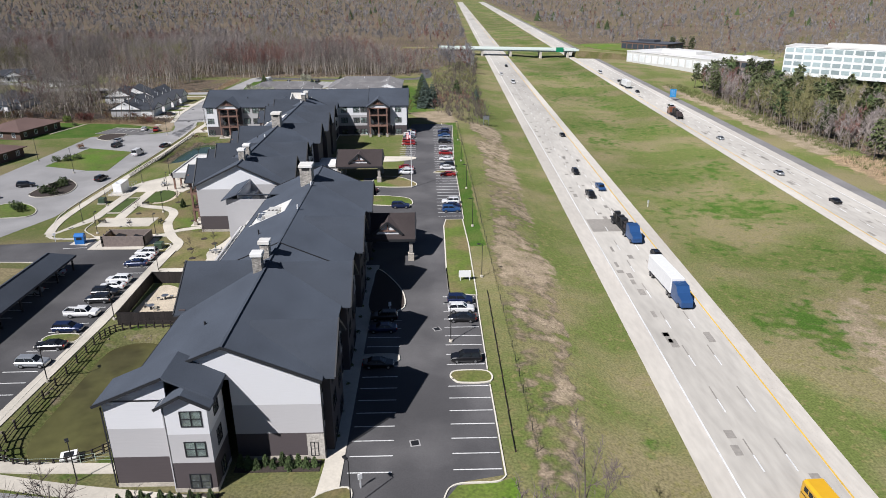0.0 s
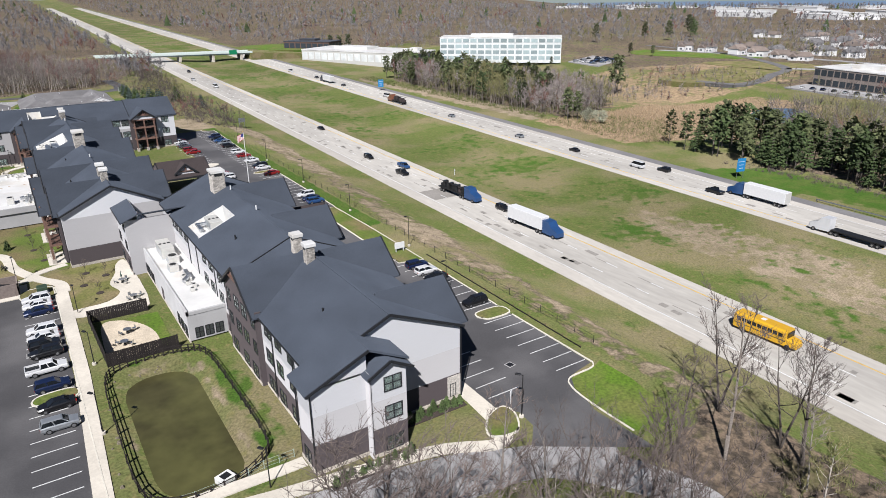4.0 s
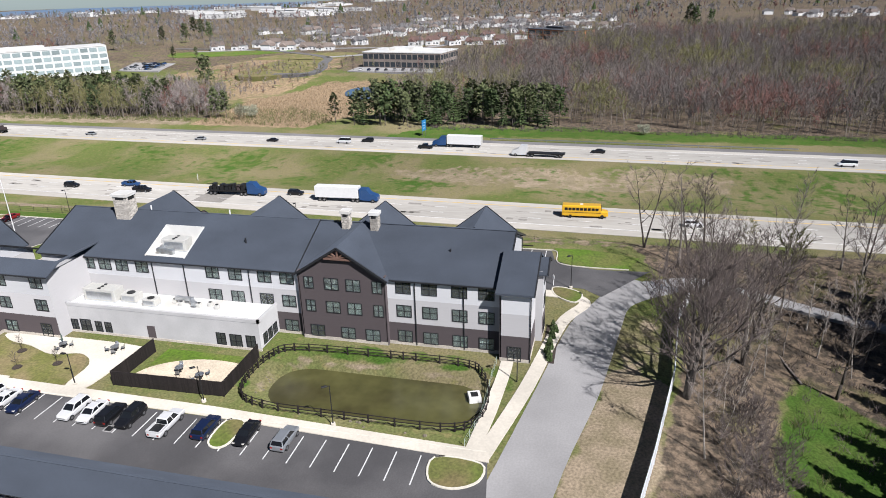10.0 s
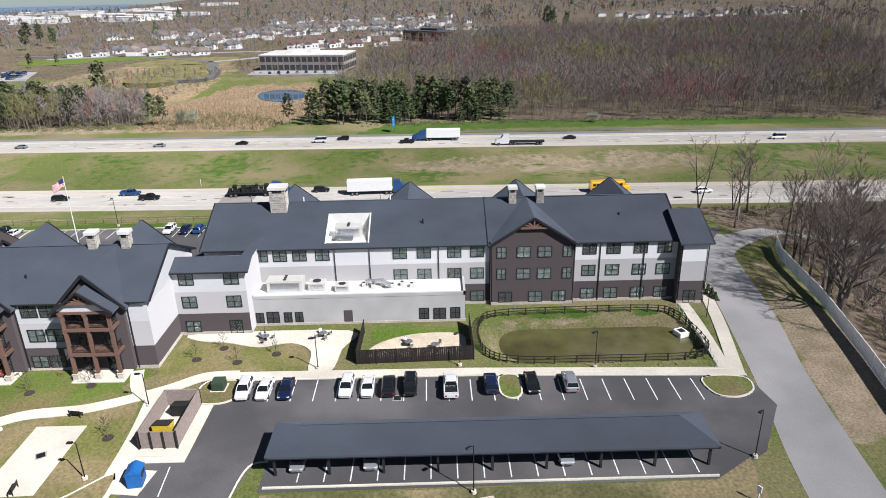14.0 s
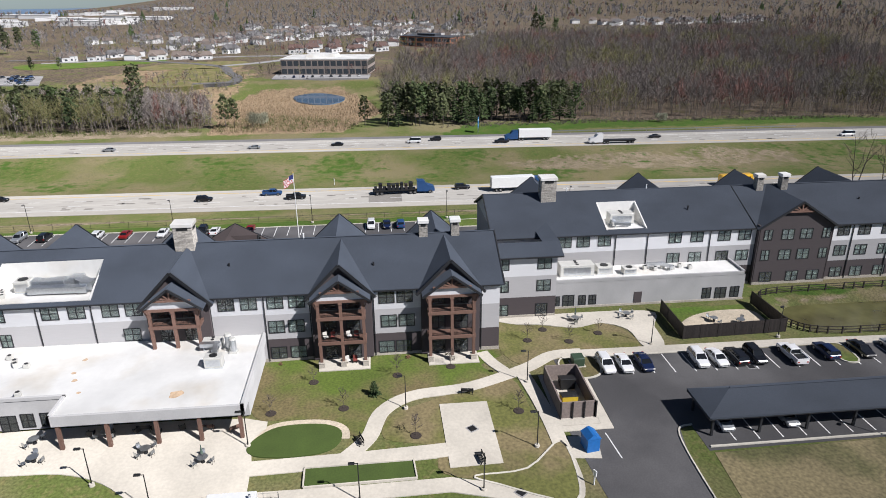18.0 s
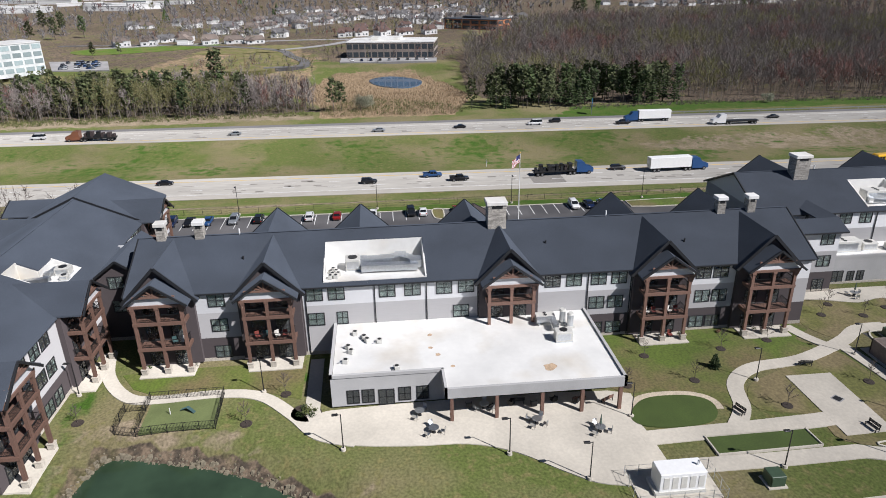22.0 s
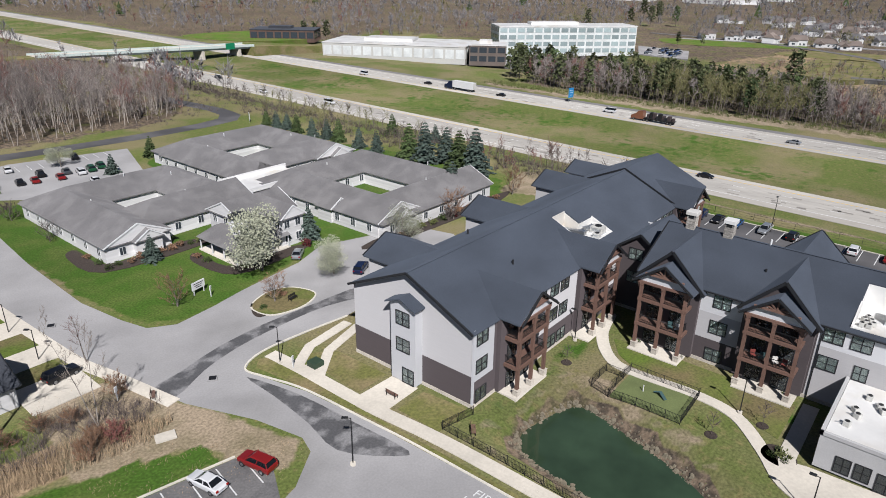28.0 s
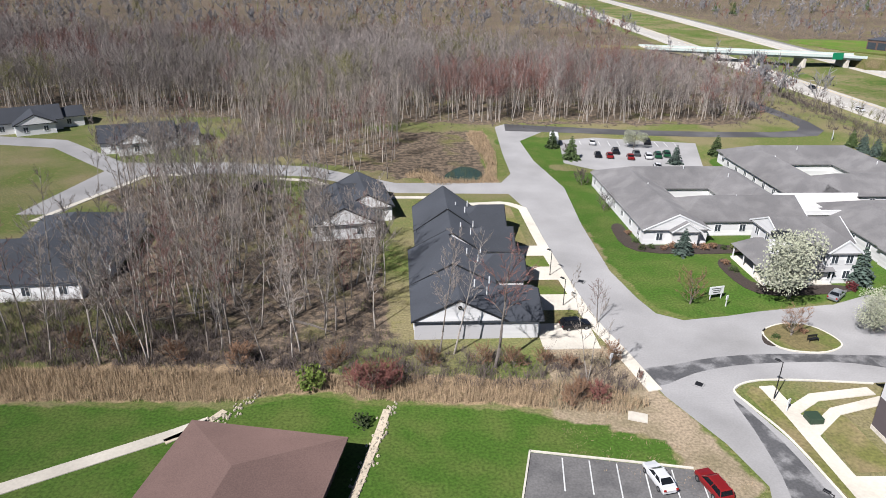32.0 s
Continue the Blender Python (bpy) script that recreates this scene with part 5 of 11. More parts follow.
part("barge_board", rake(Shape(), "y", AY0 - 0.52, ACX, AH, ZE, ZR, 0.35), m_trim, bld)
part("barge_board", rake(Shape(), "y", AY1 + 0.52, ACX, AH, ZE, ZR + 0.12, 0.35), m_trim, bld)
part("roof_step", Shape().beam((ACX, 91.8, ZR + 0.1), (AX0 - 0.65, 91.8, ZE - 0.2), 0.12, 0.14), m_trim, bld)
part("roof_step", Shape().beam((ACX, 91.8, ZR + 0.1), (AX1 + 0.65, 91.8, ZE - 0.2), 0.12, 0.14), m_trim, bld)
part("roof", gable(Shape(), "x", AX0 - 1.3, ACX, 84.75, 6.55, ZE + 0.2, 15.0, 0.6), m_shingle, bld)
part("barge_board", rake(Shape(), "x", AX0 - 1.32, 84.75, 6.55, ZE + 0.2, 15.0, 0.6), m_trim, bld)
part("gutter", Shape().box(AX0 - 0.5, AX0 - 0.36, AY0, 78.2, ZE - 0.36, ZE - 0.2), m_trim, bld)
part("gutter", Shape().box(AX0 - 0.5, AX0 - 0.36, 91.4, AY1, ZE - 0.36, ZE - 0.2), m_trim, bld)
# corner volume at the south-west
banded(bld, "x", -32.1, 57.6, 61.7, -1, ((Z1 + 0.4, m_dark), (Z2, m_grey), (ZE + 0.2, m_white)), [])
banded(bld, "y", 57.6, -32.1, -25.6, -1, ((Z1 + 0.3, m_dark), (Z2 + 0.1, m_grey), (ZE + 0.3, m_white)), [])
banded(bld, "y", 56.6, -25.6, -21.2, -1, ((Z1 + 0.2, m_dark), (Z2, m_grey), (ZE + 0.5, m_white)), [(-22.9, s, S2) for s in SILLS])
banded(bld, "x", -21.2, 56.6, 61.7, 1, ((Z1 + 0.2, m_dark), (Z2, m_grey), (ZE + 0.4, m_white)), [(59.2, s, S15) for s in SILLS])
part("return_wall", Shape().box(-25.72, -25.5, 56.6, 57.7, 0, ZE + 0.5), m_grey, bld)
part("return_wall", Shape().box(-32.1, -30.3, 61.5, 61.75, 0, ZE + 0.2), m_dark, bld)
glazed_door(bld, -32.1, 59.7, 0.15, "W")
sw = Shape()
sw.hexa([(-32.8, 57.0, ZE - 0.25), (-25.4, 57.0, ZE + 2.97), (-25.4, 62.2, ZE + 2.97), (-32.8, 62.2, ZE - 0.25)], [(-32.8, 57.0, ZE + 0.03), (-25.4, 57.0, ZE + 3.25), (-25.4, 62.2, ZE + 3.25), (-32.8, 62.2, ZE + 0.03)])
sw.hexa([(-25.4, 57.0, ZE + 2.97), (-20.5, 57.0, ZE + 0.5), (-20.5, 62.2, ZE + 0.5), (-25.4, 62.2, ZE + 2.97)], [(-25.4, 57.0, ZE + 3.25), (-20.5, 57.0, ZE + 0.78), (-20.5, 62.2, ZE + 0.78), (-25.4, 62.2, ZE + 3.25)])
part("roof", sw, m_shingle, bld)
part("gable_wall", Shape().hexa([(-32.1, 57.6, ZE + 0.1), (-25.5, 57.6, ZE + 0.1), (-25.5, 57.8, ZE + 0.1), (-32.1, 57.8, ZE + 0.1)], [(-31.9, 57.6, ZE + 0.2), (-25.5, 57.6, ZE + 2.95), (-25.5, 57.8, ZE + 2.95), (-31.9, 57.8, ZE + 0.2)]), m_white, bld)
part("barge_board", Shape().beam((-32.8, 56.98, ZE - 0.08), (-25.4, 56.98, ZE + 3.1), 0.16, 0.30), m_trim, bld)
part("roof", gable(Shape(), "y", 55.9, 60.5, -23.4, 2.2, ZE + 0.55, ZE + 1.75, 0.6, 0.22), m_shingle, bld)
gable_wall(bld, "y", 56.6, -23.4, 2.2, ZE + 0.5, ZE + 1.6, -1, m_white)
part("barge_board", rake(Shape(), "y", 55.88, -23.4, 2.2, ZE + 0.55, ZE + 1.75, 0.6), m_trim, bld)
downpipe(bld, -32.2, 57.5)
downpipe(bld, AX1 + 0.1, AY0 - 0.1)
# roof well with air handlers
def roof_well(y0, y1, x_lo, x_hi, zf, wall_h=1.6, name="roof_well"):
    top = part(name, Shape().slab([(x_lo, y0), (x_hi, y0), (x_hi, y1), (x_lo, y1)], zf - 0.2, zf), m_membrane, bld, "sunken white roof well")
    part("well_wall", Shape().box(x_hi - 0.2, x_hi, y0, y1, zf, zf + wall_h), m_membrane, top)
    for yy in (y0, y1 - 0.2):
        part("well_wall", Shape().hexa([(x_lo, yy, zf), (x_hi, yy, zf), (x_hi, yy + 0.2, zf), (x_lo, yy + 0.2, zf)], [(x_lo, yy, zf + 0.15), (x_hi, yy, zf + wall_h), (x_hi, yy + 0.2, zf + wall_h), (x_lo, yy + 0.2, zf + 0.15)]), m_membrane, top)
    return top


# central block ----------------------------------------------
BX0, BX1, BY0, BY1, BCX = -47.8, -29.6, 138.6, 240.0, -38.7
BH = 9.1
BZR = 14.9
b_w = [(c, SILLS[2], S2) for c in (176.0, 173.0, 169.5, 166.6, 154.4, 151.9)] + [(c, SILLS[1], S2) for c in (169.6, 166.9, 154.2, 151.7)] + [(c, SILLS[0], S2) for c in (169.6, 166.9, 154.6, 152.2)]
b_w += [(221.2, SILLS[2], S2), (221.2, SILLS[1], S2), (221.2, SILLS[0], S2)]
b_w += [(c, SILLS[2], S2) for c in (208.4, 205.5, 198.7, 195.3, 191.0, 188.0)] + [(208.4, SILLS[1], S2), (204.9, SILLS[1], S15), (188.7, SILLS[1], S2)]
segs = [(138.6, 149.4, ((Z1, m_dark), (Z2, m_grey), (ZE, m_white))), (149.4, 156.4, ((Z1, m_dark), (Z2, m_grey), (ZE, m_white))), (164.6, 171.2, ((Z1, m_dark), (Z2, m_grey), (ZE, m_white))), (171.2, 210.0, ((Z2 + 0.2, m_grey), (ZE, m_white))), (210.0, 218.0, ((ZE, m_dark),)), (218.0, 224.0, ((Z1, m_dark), (Z2, m_grey), (ZE, m_white))), (224.0, 232.2, ((ZE, m_dark),)), (156.4, 164.6, ((ZE, m_dark),))]
for a, b, bands in segs:
    banded(bld, "x", BX0, a, b, -1, bands, [w for w in b_w if a < w[0] < b])
for yy in (141.2, 156.2, 164.9, 171.0, 178.1, 186.4, 193.4, 200.4, 209.6, 218.3):
    downpipe(bld, BX0 - 0.1, yy, 4.3 if 171.5 < yy < 206 else 0.2)
banded(bld, "y", BY0, BX0, -38.4, -1, ((Z1, m_dark), (ZE - 1.0, m_grey), (ZE, m_white)), [])
wall(bld, "y", BY0, -38.4, BX1, 0, ZE, m_grey, -1)
gable_wall(bld, "y", BY0, BCX, BH, ZE, BZR, -1, m_white)
banded(bld, "x", BX1, BY0, BY1, 1, ((Z1, m_dark), (Z2, m_grey), (ZE, m_white)), [(c, s, S2) for c in np.arange(141, 236, 4.6) for s in SILLS])
rs = slope_hole(Shape(), BY0 - 0.6, 232.8, BCX, BH, ZE, BZR, -1, 193.4, 207.0, 2.0, 8.7, 0.35)
part("roof", slope_hole(rs, BY0 - 0.6, 232.8, BCX, BH, ZE, BZR, 1, 160, 160.001, 2.0, 2.001, 0.35), m_shingle, bld)
part("barge_board", rake(Shape(), "y", BY0 - 0.62, BCX, BH, ZE, BZR, 0.35), m_trim, bld)
part("ridge_cap", Shape().beam((BCX, BY0 - 0.6, BZR + 0.06), (BCX, 232.8, BZR + 0.06), 0.3, 0.06), m_shingle, bld)
part("gutter", Shape().box(BX0 - 0.5, BX0 - 0.36, BY0, 232, ZE - 0.36, ZE - 0.2), m_trim, bld)
part("barge_board", rake(Shape(), "y", 232.82, BCX, BH, ZE, BZR, 0.35), m_trim, bld)
wall(bld, "y", 232.2, BX0, BX1, 0, ZE, m_dark, 1)
gable_wall(bld, "y", 232.2, BCX, BH, ZE, BZR, 1, m_dark)
# set-back link between the central block and the north wing
banded(bld, "x", -40.4, 232.2, 239.4, -1, ((ZE - 0.6, m_dark),), [(236.4, s, S2) for s in SILLS[1:]], 0.5)
gable_wall(bld, "x", -40.4, 235.8, 3.55, ZE - 0.6, 12.4, -1, m_dark)
part("roof", gable(Shape(), "x", -41.0, BX1 + 0.6, 235.8, 3.6, ZE - 0.6, 12.6, 0.3, 0.2), m_shingle, bld)
part("barge_board", rake(Shape(), "x", -41.02, 235.8, 3.6, ZE - 0.6, 12.6, 0.3), m_trim, bld)
for c, tag in ((228.0, "full"), (214.3, "full"), (182.2, "upper"), (160.6, "full"), (145.6, "full")):
    balcony(bld, pose(BX0, c, 0, 0, 0, -90), tag)
for c in (215.2, 202.2, 185.6, 161.4, 146.5):
    part("bay_wall", Shape().box(BX1, BX1 + 1.4, c - 4.2, c + 4.2, 0, ZE), m_dark, bld)
    gable_wall(bld, "x", BX1 + 1.4, c, 4.2, ZE, 14.3, 1, m_dark)
    part("roof", gable(Shape(), "x", BCX + 1.0, BX1 + 2.2, c, 4.4, ZE + 0.1, 14.7, 0.5), m_shingle, bld)
    part("barge_board", rake(Shape(), "x", BX1 + 2.22, c, 4.4, ZE + 0.1, 14.7, 0.5), m_trim, bld)

# link between the two blocks
banded(bld, "x", -38.6, 128.0, 138.8, -1, ((Z1, m_dark), (Z2 - 0.2, m_grey), (ZE, m_white)), [(130.0, s, S2) for s in SILLS[1:]] + [(136.6, s, S2) for s in SILLS])
glazed_door(bld, -38.6, 130.2, 0.15, "W")
wall(bld, "y", 128.0, -38.6, AX0, 0, ZE, m_grey, -1)
lk_roof = Shape()
lk_roof.hexa([(-39.3, 127.2, ZE - 0.2), (-36.2, 127.2, ZE + 1.05), (-36.2, 139.6, ZE + 1.05), (-39.3, 139.6, ZE - 0.2)], [(-39.3, 127.2, ZE), (-36.2, 127.2, ZE + 1.25), (-36.2, 139.6, ZE + 1.25), (-39.3, 139.6, ZE)])
part("roof", lk_roof, m_shingle, bld)
part("flat_roof", Shape().box(-36.2, -34.6, 128.1, 138.5, 8.9, 9.1), m_membrane, bld)
part("gutter", Shape().box(-39.42, -39.28, 127.2, 139.6, ZE - 0.25, ZE - 0.05), m_trim, bld)
part("parapet", Shape().box(-36.3, -36.1, 128.1, 138.5, 9.0, ZE + 1.15), m_white, bld)
wall(bld, "x", -34.6, 128.0, 138.6, 0, 9.5, m_grey, 1)
# lean-to roof running back along the south block
back = Shape().hexa([(-36.2, 127.2, ZE + 1.05), (AX0 + 3.2, 127.2, ZE + 1.05), (AX0 + 3.2, 129.4, ZE + 0.25), (-36.2, 129.4, ZE + 0.25)], [(-36.2, 127.2, ZE + 1.25), (AX0 + 3.2, 127.2, ZE + 1.25), (AX0 + 3.2, 129.4, ZE + 0.45), (-36.2, 129.4, ZE + 0.45)])
part("roof", back, m_shingle, bld)

# north wing -------------------------------------------------
CY0, CY1, CCY, CX0, CX1 = 239.4, 259.0, 249.2, -76.2, -5.4
CH = 9.8
WELL = (-47.0, -39.3)
c_w = [(c, s, S2) for c in (-74.6, -61.8, -58.6, -56.0) for s in SILLS]
banded(bld, "y", CY0, CX0, -72.2, -1, ((Z1, m_dark), (ZE, m_white)), [w for w in c_w if w[0] < -72])
banded(bld, "y", CY0, -72.2, -63.6, -1, ((ZE, m_dark),), [])
banded(bld, "y", CY0, -63.6, -52.6, -1, ((Z1, m_dark), (ZE, m_grey)), [w for w in c_w if w[0] > -72])
banded(bld, "y", CY0, -52.6, -44.2, -1, ((ZE, m_dark),), [])
banded(bld, "y", CY0, -44.2, -40.4, -1, ((Z1, m_dark), (ZE, m_grey)), [])
banded(bld, "y", CY0, -29.6, -19.4, -1, ((Z1, m_dark), (Z2, m_grey), (ZE, m_white)), [(c, s, S2) for c in (-27.5, -23.2, -20.6) for s in SILLS])
banded(bld, "y", CY0, -19.4, -11.2, -1, ((ZE, m_dark),), [])
banded(bld, "y", CY0, -11.2, CX1, -1, ((Z1, m_dark), (ZE, m_white)), [(-8.4, s, S2) for s in SILLS])
for c in (-67.6, -48.4, -15.3):
    balcony(bld, pose(c, CY0, 0), "full", True)
banded(bld, "x", CX0, CY0, CY1, -1, ((4.3, m_dark), (ZE, m_grey)), [])
gable_wall(bld, "x", CX0, CCY, CH, ZE, 15.0, -1, m_grey)
part("corner_trim", Shape().box(CX0 - 0.05, CX0 + 0.2, CY0 - 0.05, CY0 + 0.2, 0.5, ZE), m_white, bld)
bay = part("stair_bay", Shape().box(CX0 - 1.3, CX0 + 0.1, 247.2, 251.2, 0.2, 11.2), m_white, bld, "white stair bay with its own small roof")
part("bay_gable", Shape().hexa([(CX0 - 1.3, 251.2, 11.2), (CX0 - 1.3, 247.2, 11.2), (CX0 + 0.3, 247.2, 11.2), (CX0 + 0.3, 251.2, 11.2)], [(CX0 - 1.3, 249.3, 12.0), (CX0 - 1.3, 249.1, 12.0), (CX0 + 0.3, 249.1, 12.0), (CX0 + 0.3, 249.3, 12.0)]), m_white, bay)
part("bay_roof", gable(Shape(), "x", CX0 - 1.9, CX0 + 0.6, 249.2, 2.0, 11.25, 12.1, 0.45, 0.2), m_shingle, bay)
for s in (4.5, 8.2):
    window(bld, CX0 - 1.31, 249.2, s, "W", S2)
glazed_door(bld, CX0 - 1.31, 248.4, 0.15, "W")
banded(bld, "x", CX1, CY0, CY1, 1, ((Z1, m_dark), (ZE, m_grey)), [(c, s, S2) for c in (243, 249, 255) for s in SILLS])
gable_wall(bld, "x", CX1, CCY, CH, ZE, 15.0, 1, m_grey)
banded(bld, "y", CY1, CX0, CX1, 1, ((Z1, m_dark), (ZE, m_grey)), [(c, s, S2) for c in np.arange(-74, -8, 4.4) for s in SILLS[1:]])
rs = slope_hole(Shape(), CX0 - 0.7, CX1 + 0.7, CCY, CH, ZE, 15.0, -1, WELL[0], WELL[1], 1.8, 8.2, 0.35, 0.2, "x")
part("roof", slope_hole(rs, CX0 - 0.7, CX1 + 0.7, CCY, CH, ZE, 15.0, 1, -30, -29.999, 2.0, 2.001, 0.35, 0.2, "x"), m_shingle, bld)
for e in (CX0 - 0.72, CX1 + 0.72):
    part("barge_board", rake(Shape(), "x", e, CCY, CH, ZE, 15.0, 0.35), m_trim, bld)
part("ridge_cap", Shape().beam((CX0 - 0.7, CCY, 15.06), (CX1 + 0.7, CCY, 15.06), 0.3, 0.06), m_shingle, bld)
for c, hf in ((-64.4, 4.2), (-41.8, 4.4), (-20.4, 4.2), (-9.0, 3.4)):
    zr = ZE + 0.46 * hf
    part("bay_wall", Shape().box(c - hf, c + hf, CY1 - 0.1, CY1 + 4.9, 0, ZE), m_grey, bld)
    gable_wall(bld, "y", CY1 + 4.9, c, hf, ZE, zr - 0.3, 1, m_white)
    part("roof", gable(Shape(), "y", CCY + 5.0, CY1 + 5.6, c, hf, ZE, zr, 0.5), m_shingle, bld)
    part("barge_board", rake(Shape(), "y", CY1 + 5.62, c, hf, ZE, zr, 0.5), m_trim, bld)
part("roof", gable(Shape(), "x", -19.0, CX1 + 0.76, CCY, CH + 0.02, ZE + 0.26, 15.28, 0.35), m_shingle, bld)
part("roof_step", rake(Shape(), "x", -19.02, CCY, CH, ZE + 0.26, 15.28, 0.35, w=0.08, d=0.3), m_trim, bld)

# one-storey wing beside the pond
podA = part("service_wing", Shape().box(-36.2, AX0, 95.7, 128.2, 0.3, 4.5), m_stucco, bld, "low grey stucco wing with a white flat roof")
part("flat_roof", Shape().box(-35.9, AX0 - 0.05, 96.0, 127.9, 4.5, 4.62), m_membrane, podA)
for a in ((-36.25, -35.9, 95.6, 128.3), (-36.25, AX0, 95.6, 95.95), (-36.25, AX0, 127.95, 128.3)):
    part("parapet", Shape().box(*a, 4.5, 5.0), m_stucco, podA)
part("plinth", Shape().box(-36.3, -36.1, 95.6, 128.3, -0.2, 0.35), m_foundation, podA)
for c, sz in ((97.2, S15), (102.0, S15), (121.2, (1.2, 1.7)), (122.9, (1.2, 1.7)), (127.2, (1.2, 1.7))):
    window(bld, -36.2, c, 0.5, "W", sz, True)
glazed_door(bld, -36.2, 99.6, 0.15, "W")
glazed_door(bld, -36.2, 125.2, 0.15, "W")
for c in (-34.7, -33.2, -31.7):
    window(bld, c, 95.7, 0.6, "S", (1.2, 1.7), True)
part("metal_door", Shape().box(-36.27, -36.15, 113.0, 114.3, 0.1, 2.3), m_dark, podA)

# dining wing
pod = part("dining_wing", Shape().box(-60.8, BX0, 171.6, 206.0, 0.3, 4.3), m_stucco, bld, "one-storey grey dining wing with a broad white flat roof")
rf = Shape().slab([(-60.5, 205.7), (-60.5, 192.4), (-64.9, 192.4), (-64.9, 171.6), (BX0 - 0.05, 171.6), (BX0 - 0.05, 205.7)], 4.3, 4.45)
part("flat_roof", rf, m_membrane, pod)
part("porch_ceiling", Shape().box(-65.0, -60.8, 171.5, 192.5, 3.5, 4.3), m_stucco, pod)
for a in ((-60.9, -60.55, 192.4, 206.1, 4.3), (-60.9, BX0, 205.75, 206.1, 4.3), (-65.2, -64.85, 171.2, 192.7, 3.4), (-65.2, -60.7, 192.4, 192.7, 3.4), (-65.2, BX0, 171.2, 171.55, 3.4)):
    part("parapet", Shape().box(*a[:4], a[4], 4.72), m_stucco, pod)
for yy in (191.9, 186.6, 181.2, 176.4, 171.8):
    c = part("porch_post", Shape().box(-65.05, -64.65, yy - 0.2, yy + 0.2, 0.1, 3.5), m_wood, pod)
for c in (203.4, 201.6, 197.2, 195.0):
    window(bld, -60.8, c, 0.6, "W", S15, False)
glazed_door(bld, -60.8, 199.4, 0.15, "W")
for c in (190.2, 186.8, 183.2, 179.8, 176.4, 173.4):
    window(bld, -60.8, c, 0.4, "W", S2, False)
for c in (-63.2, -57.0, -53.4):
    window(bld, c, 206.1, 0.9, "N", S15, True) if c > -60 else None

# roof wells and their plant
roof_well(110.5, 117.5, -29.8, -23.4, 10.75, 2.9)
roof_well(193.3, 207.1, -47.5, -40.6, 10.8, 3.0)
wy0, wy1, wz = CCY - 8.2, CCY - 1.8, 11.2
wc = part("roof_well", Shape().box(WELL[0], WELL[1], wy0, wy1, wz - 0.2, wz), m_membrane, bld, "sunken white roof well on the north wing")
part("well_wall", Shape().box(WELL[0], WELL[1], wy1 - 0.2, wy1, wz, 14.1), m_membrane, wc)
for xx in (WELL[0], WELL[1] - 0.2):
    part("well_wall", Shape().hexa([(xx, wy0, wz), (xx + 0.2, wy0, wz), (xx + 0.2, wy1, wz), (xx, wy1, wz)], [(xx, wy0, wz + 0.1), (xx + 0.2, wy0, wz + 0.1), (xx + 0.2, wy1, 14.1), (xx, wy1, 14.1)]), m_membrane, wc)
# the well narrows to one half of its length
step = Shape().hexa([(-43.3, 244.7, 12.72), (WELL[1], 244.7, 12.72), (WELL[1], 247.5, 13.99), (-43.3, 247.5, 13.99)], [(-43.3, 244.7, 12.97), (WELL[1], 244.7, 12.97), (WELL[1], 247.5, 14.24), (-43.3, 247.5, 14.24)])
part("roof", step, m_shingle, bld)
part("well_wall", Shape().box(-43.4, WELL[1], 244.62, 244.8, wz, 12.74), m_membrane, wc)
part("well_wall", Shape().hexa([(-43.45, 244.8, wz), (-43.28, 244.8, wz), (-43.28, 247.3, wz), (-43.45, 247.3, wz)], [(-43.45, 244.8, 12.75), (-43.28, 244.8, 12.75), (-43.28, 247.3, 13.9), (-43.45, 247.3, 13.9)]), m_membrane, wc)
for (x, y, z1, w, d, bg) in ((-21.4, 82.5, 17.1, 1.2, 1.2, False), (-21.4, 87.1, 17.1, 1.2, 1.2, False), (-21.8, 125.8, 18.2, 2.2, 2.6, True), (-38.8, 143.9, 17.2, 1.2, 1.2, False), (-38.8, 148.6, 17.2, 1.2, 1.2, False), (-39.0, 182.5, 18.3, 2.2, 2.6, True), (-38.7, 224.4, 17.2, 1.2, 1.2, False), (-38.7, 229.6, 17.2, 1.2, 1.2, False)):
    chimney(bld, x, y, 13.2, z1, w, d, bg)
vents = [(-26, 102, 13), (-25, 70, 13), (-44, 156, 12.6), (-43, 176, 13), (-43, 218, 13), (-62, 244, 13), (-56, 256, 12.4)]
for x, y, z in vents:
    part("roof_vent", Shape().tube((x, y, z - 0.9), (x, y, z + 0.25), 0.13, 0.13, 8), m_trim, bld)
for x, y in ((ACX, 107.5), (ACX, 122), (BCX, 166), (BCX, 219)):
    part("vent_pipe", Shape().tube((x, y, 14.4), (x, y, 15.7), 0.12, 0.12, 8), m_whitepaint, bld)


